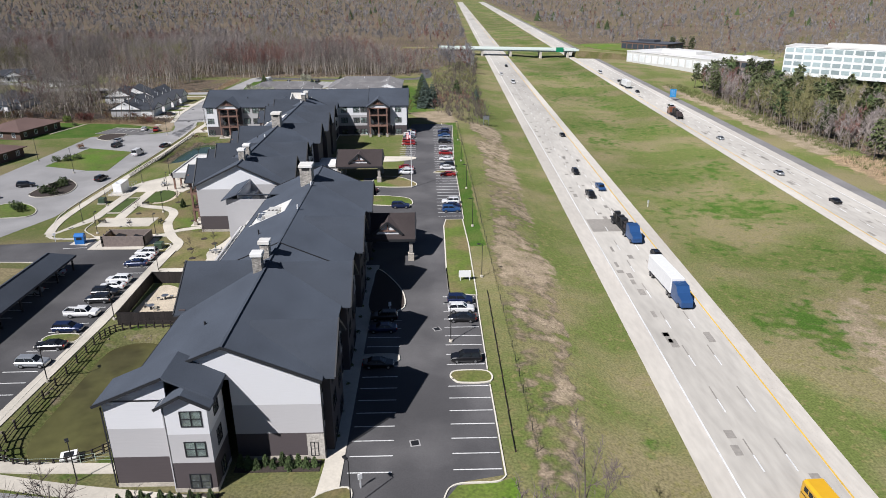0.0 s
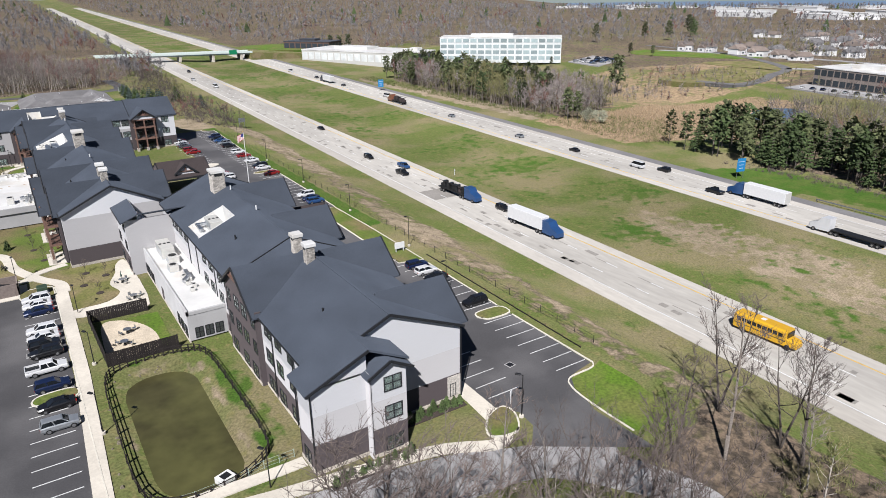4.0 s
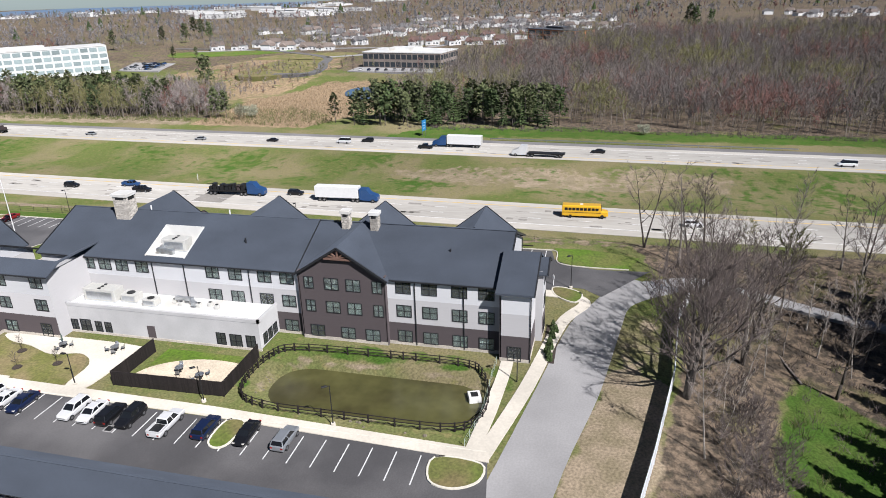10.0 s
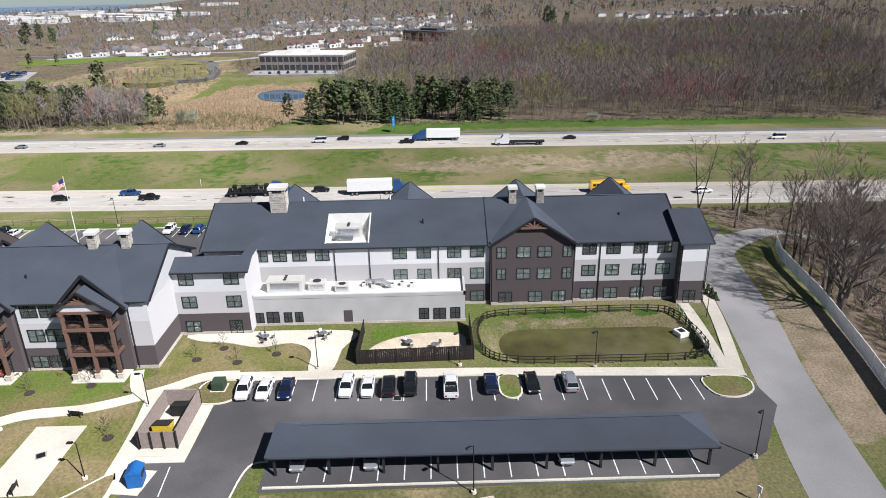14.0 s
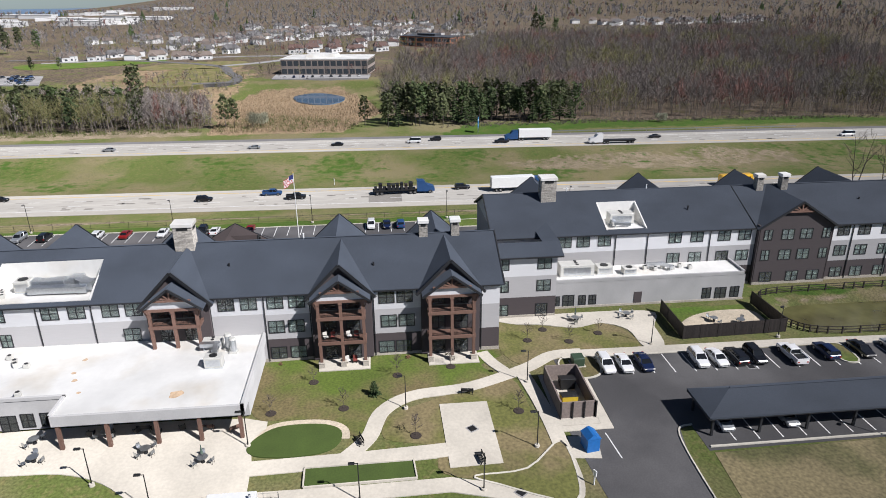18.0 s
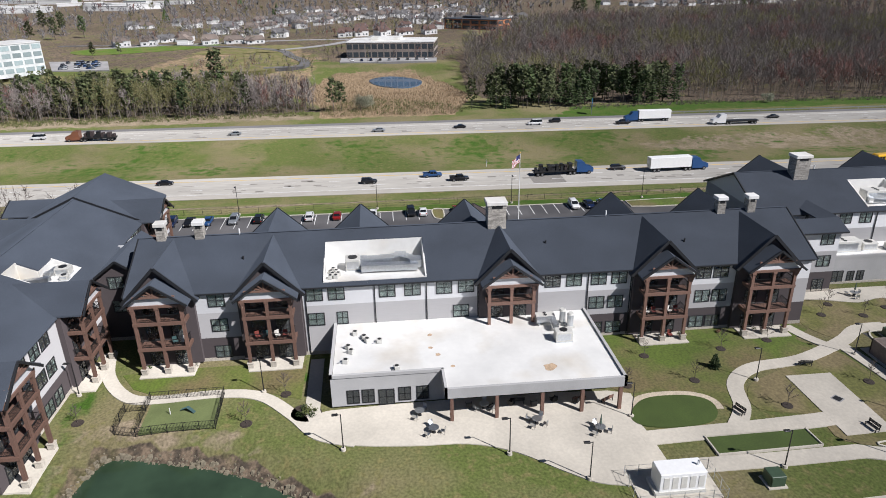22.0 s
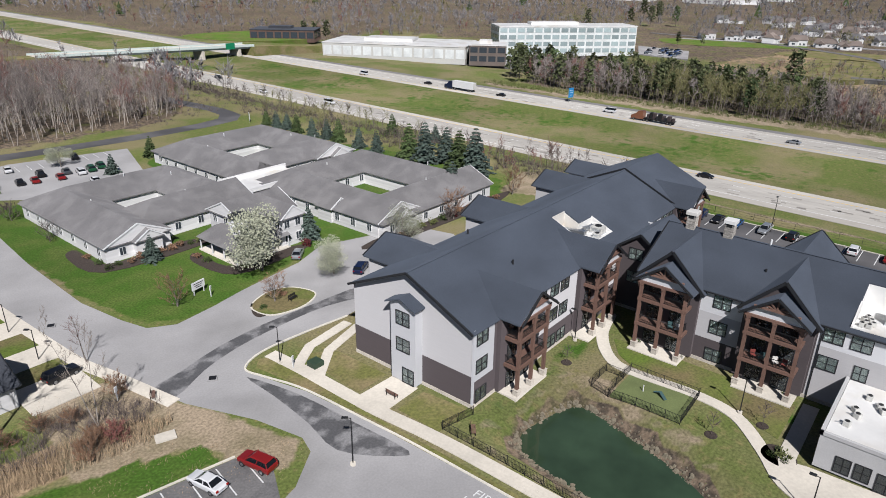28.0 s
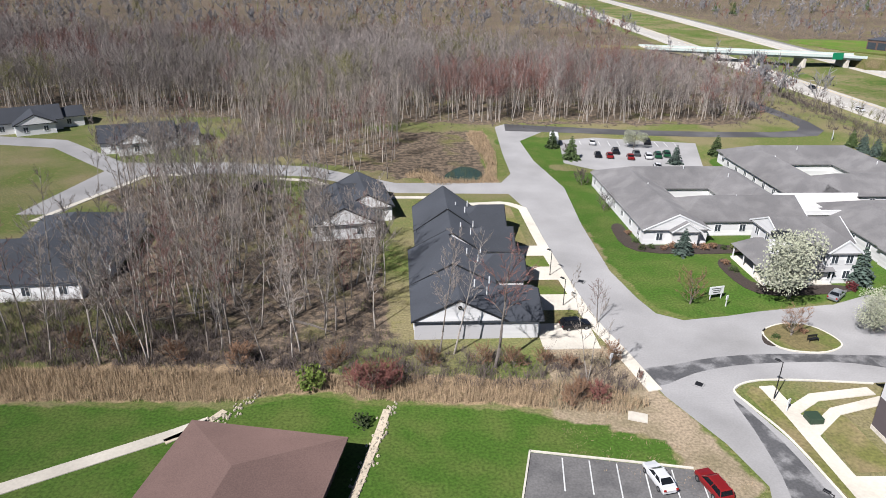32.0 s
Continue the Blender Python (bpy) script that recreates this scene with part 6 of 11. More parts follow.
# ---- porches, carport, enclosures, fences ----
def canopy(x0, x1, y0, y1, ze, zr, label):
    top = thing("entrance_canopy", label, "canopy")
    cy = (y0 + y1) / 2
    part("roof", gable(Shape(), "x", x0, x1, cy, (y1 - y0) / 2, ze, zr, 0.0, 0.3), m_brownroof, top)
    for e in (x0, x1):
        part("barge_board", rake(Shape(), "x", e, cy, (y1 - y0) / 2, ze, zr, 0.0), m_trim, top)
        part("gable_wall", Shape().hexa([(e - 0.1, y0 + 0.5, ze), (e + 0.1, y0 + 0.5, ze), (e + 0.1, y1 - 0.5, ze), (e - 0.1, y1 - 0.5, ze)], [(e - 0.1, cy - 0.1, zr - 0.4), (e + 0.1, cy - 0.1, zr - 0.4), (e + 0.1, cy + 0.1, zr - 0.4), (e - 0.1, cy + 0.1, zr - 0.4)]), m_dark, top)
    part("fascia", Shape().box(x0, x1, y0 - 0.1, y0 + 0.12, ze - 0.5, ze - 0.05), m_trim, top)
    part("fascia", Shape().box(x0, x1, y1 - 0.12, y1 + 0.1, ze - 0.5, ze - 0.05), m_trim, top)
    part("ceiling_board", Shape().box(x0 + 0.1, x1 - 0.1, y0 + 0.1, y1 - 0.1, ze - 0.45, ze - 0.3), m_wood, top)
    mx = (x0 + x1) / 2
    part("dormer_roof", gable(Shape(), "y", y0 + 0.6, cy, mx, 2.6, ze + 1.0, zr - 0.2, 0.3, 0.22), m_brownroof, top)
    part("dormer_rake", rake(Shape(), "y", y0 + 0.58, mx, 2.6, ze + 1.0, zr - 0.2, 0.3, d=0.45), m_trim, top)
    dw = Shape().hexa([(mx - 2.3, y0 + 1.1, ze + 0.6), (mx + 2.3, y0 + 1.1, ze + 0.6), (mx + 2.3, y0 + 1.3, ze + 0.6), (mx - 2.3, y0 + 1.3, ze + 0.6)], [(mx - 0.1, y0 + 1.1, zr - 0.6), (mx + 0.1, y0 + 1.1, zr - 0.6), (mx + 0.1, y0 + 1.3, zr - 0.6), (mx - 0.1, y0 + 1.3, zr - 0.6)])
    part("dormer_panel", dw, m_white, top)
    tr = Shape()
    tr.beam((mx - 1.7, y0 + 0.95, ze + 1.35), (mx + 1.7, y0 + 0.95, ze + 1.35), 0.22, 0.22)
    tr.beam((mx, y0 + 0.95, ze + 1.35), (mx, y0 + 0.95, zr - 0.7), 0.2, 0.2)
    part("dormer_truss", tr, m_wood, top)
    for px in (x0 + 0.9, x1 - 0.9):
        for py in (y0 + 0.9, y1 - 0.9):
            sp = Shape()
            stone_pier(sp, px, py, 0.0, 1.4, 1.1)
            p = part("pillar", sp, [m_stone, m_foundation], top, "stone pillar base with timber post")
            part("post", Shape().box(px - 0.35, px + 0.35, py - 0.35, py + 0.35, 1.5, ze - 0.4), m_stone, p)


canopy(-11.6, -1.0, 119.8, 131.6, 4.7, 8.1, "brown-shingled entrance canopy on stone pillars")
canopy(-23.0, -10.6, 176.0, 187.6, 4.7, 8.1, "brown-shingled entrance canopy on stone pillars")
foyer = thing("entrance_foyer", "low white flat-roofed entrance foyer with stone corners", "foyer")
part("foyer_wall", Shape().box(-29.5, -22.5, 178, 186, 0, 4.2), m_white, foyer)
part("foyer_roof", Shape().box(-29.7, -22.0, 177.6, 186.4, 4.2, 4.7), m_membrane, foyer)
part("corner_pier", Shape().box(-23, -21.8, 177.4, 178.8, 0, 4.3), m_stone, foyer)

cp = thing("carport", "long open carport with a slate hip roof on dark posts", "carport")
x0, x1, y0, y1, ze, zr, cx = -71.0, -64.9, 70.2, 118.4, 2.9, 4.75, -67.95
hip = Shape()
for q in ([(x0, y0, ze), (x0, y1, ze), (cx, y1 - 3.6, zr), (cx, y0 + 3.6, zr)], [(x1, y1, ze), (x1, y0, ze), (cx, y0 + 3.6, zr), (cx, y1 - 3.6, zr)]):
    hip.hexa([(p[0], p[1], p[2] - 0.25) for p in q][::-1], q[::-1])
for q in ([(x0, y0, ze), (cx, y0 + 3.6, zr), (x1, y0, ze)], [(x1, y1, ze), (cx, y1 - 3.6, zr), (x0, y1, ze)]):
    hip.hexa([(p[0], p[1], p[2] - 0.25) for p in q][::-1], q[::-1])
part("roof", hip, m_shingle, cp)
part("ridge_cap", Shape().beam((cx, y0 + 3.6, zr + 0.03), (cx, y1 - 3.6, zr + 0.03), 0.3, 0.06), m_shingle, cp)
for a in ((x0 + 0.05, x0 + 0.2, y0, y1), (x1 - 0.2, x1 - 0.05, y0, y1), (x0, x1, y0 + 0.05, y0 + 0.2), (x0, x1, y1 - 0.2, y1 - 0.05)):
    part("fascia", Shape().box(*a, ze - 0.42, ze - 0.1), m_trim, cp)
for i in range(9):
    yy = y0 + 0.8 + i * (y1 - y0 - 1.6) / 8
    for px in (x0 + 0.6, x1 - 0.6):
        part("post", Shape().box(px - 0.13, px + 0.13, yy - 0.13, yy + 0.13, 0, ze - 0.2), m_trim, cp)
    part("tie_beam", Shape().box(x0 + 0.4, x1 - 0.4, yy - 0.08, yy + 0.08, ze - 0.42, ze - 0.2), m_deck, cp)
kerb_line("kerb", [(-72.2, 70.5), (-72.4, 118.6)], 0.25, 0.18)

# refuse enclosure
enc = thing("refuse_enclosure", "open-topped taupe brown board refuse enclosure", "enclosure")
m_enc = material("brown_board", (0.215, 0.175, 0.155), 0.8, 0.15, 3, 0, 0.004, rand=0.1)
for a in ((-65.4, -65.2, 129.8, 134.2), (-57.0, -56.8, 129.8, 134.2), (-65.4, -56.8, 134.0, 134.2), (-65.4, -56.8, 129.8, 130.0)):
    part("wall", Shape().box(*a, 0.1, 2.3), m_enc, enc)
for i in range(4):
    part("gate_post", Shape().box(-65.6, -65.45, 129.8 + 1.45 * i - 0.07, 129.8 + 1.45 * i + 0.07, 0.1, 2.4), m_black, enc)
paved("enclosure_pad", [(-66.8, 129.4), (-55.6, 129.4), (-55.6, 134.6), (-66.8, 134.6)], 0.10, m_walk, "concrete pad inside the enclosure")


def skip(x, y, rz, mt, label):
    """A wheeled refuse container with a sloping front and lid."""
    top = thing("refuse_container", label, "dumpster", m=pose(x, y, 0.1, 0, 0, rz))
    part("body", Shape().hexa([(-0.9, -0.6, 0.15), (0.9, -0.6, 0.15), (0.9, 0.7, 0.15), (-0.9, 0.7, 0.15)], [(-1.0, -0.8, 1.25), (1.0, -0.8, 1.25), (1.0, 0.8, 1.6), (-1.0, 0.8, 1.6)]), mt, top)
    part("lid", Shape().hexa([(-1.04, -0.84, 1.25), (1.04, -0.84, 1.25), (1.04, 0.84, 1.62), (-1.04, 0.84, 1.62)], [(-1.0, -0.8, 1.33), (1.0, -0.8, 1.33), (1.0, 0.8, 1.7), (-1.0, 0.8, 1.7)]), m_black, top)
    for sx in (-0.8, 0.8):
        part("wheel", Shape().tube((sx - 0.06, 0.5, 0.1), (sx + 0.06, 0.5, 0.1), 0.1, 0.1, 8), m_tyre, top)
    for sx in (-1.08, 1.02):
        part("lift_pocket", Shape().box(sx, sx + 0.08, -0.4, 0.4, 0.9, 1.1), mt, top)


m_blue = material("blue_paint", (0.02, 0.14, 0.42), 0.5, 0.1, 3, 0)
skip(-62.6, 132.4, 90, material("yellow_bin", (0.70, 0.50, 0.05), 0.5, 0.1, 3, 0), "yellow refuse container inside the enclosure")
skip(-58.8, 131.6, 90, m_black, "black refuse container inside the enclosure")
bx = thing("donation_bin", "bright blue metal donation bin beside the drive", "donation bin", m=pose(-71.0, 132.2, 0.08, 0, 0, 8))
part("body", Shape().hexa([(-0.9, -0.75, 0), (0.9, -0.75, 0), (0.9, 0.75, 0), (-0.9, 0.75, 0)], [(-0.9, -0.75, 1.7), (0.9, -0.75, 1.7), (0.9, 0.75, 1.7), (-0.9, 0.75, 1.7)]), m_blue, bx)
part("roof", Shape().hexa([(-0.98, -0.85, 1.7), (0.98, -0.85, 1.7), (0.98, 0.85, 1.7), (-0.98, 0.85, 1.7)], [(-0.9, -0.15, 2.2), (0.9, -0.15, 2.2), (0.9, 0.15, 2.2), (-0.9, 0.15, 2.2)]), m_blue, bx)
part("hatch", Shape().box(-0.5, 0.5, -0.80, -0.74, 1.0, 1.5), m_black, bx)
paved("bin_pad", [(-68.8, 134.2), (-69.2, 130.8), (-73.0, 131.4), (-72.6, 134.4)], 0.07, m_walk, "concrete pad under the bin")
stalls([((-68.6, 129.6), (-73.2, 129.2)), ((-68.4, 135.0), (-69.4, 135.0))])

# fences
def board_fence(name, pts, h, mt, label, step=0.16, cap=True):
    top = thing(name, label, "fence")
    for (xa, ya), (xb, yb) in zip(pts, pts[1:]):
        L = math.hypot(xb - xa, yb - ya)
        n = max(2, int(L / step))
        ang = math.degrees(math.atan2(yb - ya, xb - xa))
        me = Shape().box(0, L / n * 0.96, -0.02, 0.02, 0.06, h).mesh("board", [mt])
        for i in range(n):
            part("board", me, None, top, m=pose(xa + (xb - xa) * i / n, ya + (yb - ya) * i / n, 0, 0, 0, ang))
        k = max(1, int(L / 2.4))
        pm = Shape().box(-0.06, 0.06, -0.06, 0.06, 0, h + 0.08).mesh("post", [mt])
        for i in range(k + 1):
            part("post", pm, None, top, m=pose(xa + (xb - xa) * i / k, ya + (yb - ya) * i / k, 0, 0, 0, ang))
        part("rail", Shape().beam((xa, ya, h), (xb, yb, h), 0.1, 0.06), mt, top)
    return top


board_fence("yard_fence", [(-39.4, 111.0), (-48.2, 111.2), (-47.7, 95.0), (-38.0, 95.2)], 2.2, m_blackwood, "tall black board fence round the gravel yard", 0.3)
m_vinyl = material("white_vinyl", (0.74, 0.76, 0.78), 0.45, 0.05, 2, 0)
board_fence("white_fence", [(-9.6, 35.0), (-16, 37.0), (-33.0, 38.8), (-50, 42.0), (-68.0, 45.9), (-80, 49)], 2.3, m_vinyl, "white vinyl panel fence beside the trees", 0.9)


def rail_fence(name, pts, label, h=1.25, rails=(0.25, 0.7, 1.15), post_step=2.3, mt=None, balusters=0.0, base=None, w=0.09):
    mt = mt or m_blackwood
    top = thing(name, label, "fence")
    line = []
    for a, b in zip(pts, pts[1:]):
        n = max(1, round(math.hypot(b[0] - a[0], b[1] - a[1]) / post_step))
        line += [(a[0] + (b[0] - a[0]) * i / n, a[1] + (b[1] - a[1]) * i / n) for i in range(n)]
    line.append(pts[-1])
    pm = Shape().box(-w, w, -w, w, -0.2, h).mesh("post", [mt])
    for p in line:
        part("post", pm, None, top, m=pose(p[0], p[1], max(float(height(p[0], p[1])), -0.6)))
    for a, b in zip(line, line[1:]):
        za, zb = max(float(height(*a)), -0.6), max(float(height(*b)), -0.6)
        for r in rails:
            part("rail", Shape().beam((*a, za + r), (*b, zb + r), w * 0.5, 0.11 if w > 0.05 else (0.05 if balusters else 0.025)), mt, top)
        if balusters:
            sh = Shape()
            n = int(math.hypot(b[0] - a[0], b[1] - a[1]) / balusters)
            for i in range(1, n):
                px, py = a[0] + (b[0] - a[0]) * i / n, a[1] + (b[1] - a[1]) * i / n
                sh.box(px - 0.012, px + 0.012, py - 0.012, py + 0.012, za + rails[0], za + rails[-1])
            part("baluster_row", sh, mt, top)["kind"] = "stuff"


ring = curve_pts([(-48.8, 66), (-49.0, 78), (-48.8, 89), (-47.2, 92.8), (-43, 94.0), (-38, 93.6), (-35.2, 91), (-34.6, 80), (-34.6, 67), (-36.2, 63.4), (-41, 61.6), (-46.6, 62.0)], True, 4)
rail_fence("pond_fence", ring + ring[:1], "dark timber post-and-rail fence round the pond")
outlet = thing("outlet_box", "white concrete outlet box at the pond edge", "drain box", m=pose(-40.4, 63.6, -1.3, 0, 0, 20))
part("body", Shape().box(-0.9, 0.9, -0.8, 0.8, 0, 1.0, bev=0.05), m_membrane, outlet)
part("grate", Shape().box(-0.5, 0.5, -0.45, 0.45, 1.0, 1.05), m_black, outlet)
rail_fence("run_fence", [(-62.9, 228.5), (-56.3, 228.6), (-56.2, 219.7), (-63.0, 219.4), (-62.9, 228.5), (-62.4, 231.0), (-58.4, 231.0), (-58.4, 228.6)], "black metal fence round the dog run", 1.3, (0.12, 1.2), 2.0, m_black, 0.16, w=0.035)
rail_fence("garden_fence", [(-77.0, 238.6), (-81.4, 239.6), (-81.6, 224), (-81.5, 205), (-81.6, 184)], "black metal garden fence along the walk", 1.3, (0.12, 1.2), 2.2, m_black, 0.16, w=0.035)
rail_fence("ramp_rail", [(-33.0, 62.0), (-40, 62.0), (-46, 61.9), (-51.2, 62.6)], "pale green metal handrail along the ramp", 1.1, (0.15, 0.6, 1.05), 2.0, material("pale_green_paint", (0.42, 0.50, 0.42), 0.5, 0.08, 2, 0), 0.0, w=0.03)
rail_fence("lot_fence", [(13.6, y) for y in range(62, 262, 8)], "weathered grey wire fence along the verge", 1.3, (0.15, 0.7, 1.2), 4.0, m_black, w=0.03)
silt = thing("silt_fence", "low black fabric fence along the car park edge", "fence")
for a in range(62, 106, 4):
    part("panel", Shape().box(11.0 + 0.015 * (a - 62), 11.06 + 0.015 * (a - 62), a, a + 3.9, -0.6, 0.22), m_blackwood, silt)
    part("stake", Shape().box(11.08 + 0.015 * (a - 62), 11.14 + 0.015 * (a - 62), a, a + 0.08, -0.6, 0.5), m_deck, silt)

# lamps
def lamp_post(x, y, h, arm_to, label, base=True):
    top = thing("lamp_post", label, "street lamp", "lamp posts", m=pose(x, y, max(0.0, float(height(x, y)))))
    if base:
        part("footing", Shape().tube((0, 0, -0.2), (0, 0, 0.35), 0.3, 0.28, 12), m_walk, top)
    part("pole", Shape().tube((0, 0, 0.1), (0, 0, h), 0.075, 0.05, 8), m_black, top)
    d = Vector(arm_to).normalized()
    part("arm", Shape().beam((0, 0, h - 0.05), (d.x * 0.5, d.y * 0.5, h), 0.06, 0.06), m_black, top)
    hd = part("head", Shape().box(0.3, 0.95, -0.18, 0.18, h - 0.05, h + 0.08, bev=0.03), m_black, top, m=pose(0, 0, 0, 0, 0, math.degrees(math.atan2(d.y, d.x))))
    part("lens", Shape().box(0.4, 0.88, -0.13, 0.13, h - 0.075, h - 0.05), m_light, hd)


for x, y in ((-61.2, 152.6), (-57.0, 136.4), (-70.2, 138.1), (-76.6, 145.2), (-76.8, 158.0), (-71.4, 186.3), (-68.6, 204.4), (-49.2, 116.4), (-66.6, 170.9), (-54.2, 238.0), (-76.2, 178.8), (-56.3, 214.8)):
    lamp_post(x, y, 4.8, (0, 1, 0), "black garden lamp post on a concrete footing")
for x, y, h in ((-50.5, 78.8, 5.6), (-49.2, 97, 5.2), (-69.4, 65.5, 6.2), (-73.8, 96.5, 6.0), (4.6, 88.0, 6.5), (11.2, 112.0, 6.5), (11.4, 140, 6.5), (11.8, 170.0, 6.5), (12.0, 200.0, 6.5), (12.4, 230, 6.5), (-6.9, 53.6, 6.0), (-37, 58.6, 5.0), (-84.8, 264.4, 5.5), (-92, 243, 6.0), (-104.8, 289, 4.5), (-104.6, 299.5, 4.5), (-100, 190, 7), (-118, 205, 7)):
    lamp_post(x, y, h, (-1, 0, 0) if x > 0 else (-0.6, 0.8, 0), "tall black car park lamp post", h > 5)

# flag
fp = thing("flagpole", "tall white flagpole with a striped flag", "flagpole", m=pose(-2.6, 171.4, 0.1))
part("pole", Shape().tube((0, 0, 0), (0, 0, 15.2), 0.12, 0.06, 10), m_whitepaint, fp)
part("finial", Shape().tube((0, 0, 15.2), (0, 0, 15.4), 0.14, 0.05, 8), m_yellow, fp)
m_red = material("flag_red", (0.45, 0.04, 0.05), 0.8, 0.1, 3, 0)
m_navy = material("flag_navy", (0.03, 0.04, 0.16), 0.8, 0.1, 3, 0)
flag = Shape()
for i in range(13):
    for s in range(8):
        u0, u1 = s / 8 * 2.6, (s + 1) / 8 * 2.6
        z1 = 14.9 - i * 0.125
        w = lambda u: 0.22 * math.sin(u * 2.4)
        dz = lambda u: -0.35 * u
        blue = i < 7 and u1 <= 1.1
        flag.face([(-u0 * 0.45, u0 * 0.7 + w(u0), z1 - 0.125 + dz(u0)), (-u1 * 0.45, u1 * 0.7 + w(u1), z1 - 0.125 + dz(u1)), (-u1 * 0.45, u1 * 0.7 + w(u1), z1 + dz(u1)), (-u0 * 0.45, u0 * 0.7 + w(u0), z1 + dz(u0))], 2 if blue else (0 if i % 2 == 0 else 1))
part("flag", flag, [m_red, m_whitepaint, m_navy], fp)


# ---- plant on the roofs and in the garden ----
def box_unit(x, y, z, sx, sy, sz, label, rz=0, mt=None, fans=1):
    top = thing("air_handler", label, "air conditioner", m=pose(x, y, z, 0, 0, rz))
    part("casing", Shape().box(-sx / 2, sx / 2, -sy / 2, sy / 2, 0.12, sz, bev=0.04), mt or m_unit, top)
    part("skid", Shape().box(-sx / 2 - 0.05, sx / 2 + 0.05, -sy / 2 - 0.05, sy / 2 + 0.05, 0, 0.12), m_steel, top)
    for i in range(fans):
        fx = (i + 0.5) / fans * sx - sx / 2
        part("fan_guard", Shape().tube((fx, 0, sz), (fx, 0, sz + 0.08), min(sx / fans, sy) * 0.36, min(sx / fans, sy) * 0.36, 16), m_black, top)
    part("grille", Shape().box(-sx / 2 - 0.02, -sx / 2 + 0.02, -sy * 0.4, sy * 0.4, 0.3, sz * 0.8), m_steel, top)
    part("access_panel", Shape().box(-sx * 0.4, sx * 0.1, -sy / 2 - 0.02, -sy / 2 + 0.02, 0.25, sz * 0.85), m_unit, top)


def duct(pts, w, label, z0):
    top = thing("roof_duct", label, "duct")
    for a, b in zip(pts, pts[1:]):
        part("section", Shape().beam(a, b, w, w * 0.7), m_steel, top)
    for p in pts:
        part("joint", Shape().box(p[0] - w / 2 - 0.04, p[0] + w / 2 + 0.04, p[1] - w / 2 - 0.04, p[1] + w / 2 + 0.04, p[2] - w * 0.38, p[2] + w * 0.4), m_steel, top)
        part("support", Shape().box(p[0] - 0.06, p[0] + 0.06, p[1] - 0.06, p[1] + 0.06, z0, p[2]), m_steel, top)


ZW, ZP, ZA = 4.45, 4.62, 10.8
box_unit(-55.6, 176.4, ZW, 1.4, 2.2, 1.5, "pale grey rooftop unit on the white roof")
for x, y, h in ((-51.4, 175.4, 2.0), (-52.4, 174.6, 1.9)):
    top = thing("exhaust_stack", "round steel exhaust stack on the white roof", "exhaust", m=pose(x, y, ZW))
    part("pipe", Shape().tube((0, 0, 0), (0, 0, h), 0.42, 0.42, 14), m_steel, top)
    part("cowl", Shape().tube((0, 0, h), (0, 0, h + 0.25), 0.5, 0.36, 14), m_unit, top)
    part("curb", Shape().box(-0.5, 0.5, -0.5, 0.5, 0, 0.3), m_unit, top)
duct([(-51.6, 178.6, ZW + 0.9), (-51.6, 176.8, ZW + 0.9), (-53.2, 176.8, ZW + 0.9)], 0.7, "bent sheet-metal duct on the white roof", ZW)
box_unit(-50.4, 177.6, ZW, 1.2, 2.6, 1.1, "low grey rooftop unit", fans=2)
for i, (x, y) in enumerate(((-51, 203.2), (-52.2, 202.0), (-53, 201.6), (-54.5, 204.0), (-55.6, 203.6), (-57.8, 204.2), (-53.4, 200.0), (-60, 198))):
    top = thing("condenser", "small silver condenser on the white roof", "air conditioner", "small condensers", m=pose(x, y, ZW, 0, 0, 15 * i))
    part("casing", Shape().box(-0.35, 0.35, -0.3, 0.3, 0.05, 0.6, bev=0.03), m_unit, top)
    part("fan_guard", Shape().tube((0, 0, 0.6), (0, 0, 0.65), 0.24, 0.24, 12), m_black, top)
    part("pipe", Shape().beam((0.35, 0, 0.2), (1.0, 0.3, 0.1), 0.08, 0.08), m_steel, top)
m_rust = material("rust_stain", (0.45, 0.33, 0.22), 0.8, 0.25, 3, 0)
for x, y, r in ((-61.6, 179.6, 0.9), (-55.4, 193.6, 0.35), (-57.2, 192.8, 0.4), (-60.0, 191.2, 0.3), (-52.2, 193.4, 0.4)):
    paved("roof_stain", curve_pts([(x + r * R.uniform(0.6, 1.1) * math.cos(a), y + r * R.uniform(0.6, 1.1) * math.sin(a)) for a in np.arange(0, 6.2, 0.8)], True, 3), ZW + 0.006, m_rust, "rusty stain on the white roof", "stain", ZW + 0.002)
# plant in the wells and on the service wing
box_unit(-26.2, 114.0, 10.75, 2.0, 4.2, 1.9, "large pale air handler in the roof well", fans=3)
duct([(-27.4, 115.6, 11.5), (-28.6, 115.6, 11.5), (-28.6, 113.4, 11.3)], 0.6, "bent sheet-metal duct in the roof well", 10.75)
box_unit(-43.6, 203.2, ZA, 1.8, 2.0, 1.7, "grey air handler in the roof well")
duct([(-43.4, 202.0, ZA + 0.9), (-43.4, 198.6, ZA + 0.9), (-42.6, 196.6, ZA + 0.9), (-44.4, 194.6, ZA + 0.9)], 1.5, "wide shiny sheet-metal duct in the roof well", ZA)
duct([(-45.0, 201.4, ZA + 0.7), (-45.2, 195.0, ZA + 0.7)], 1.2, "wide shiny sheet-metal duct in the roof well", ZA)
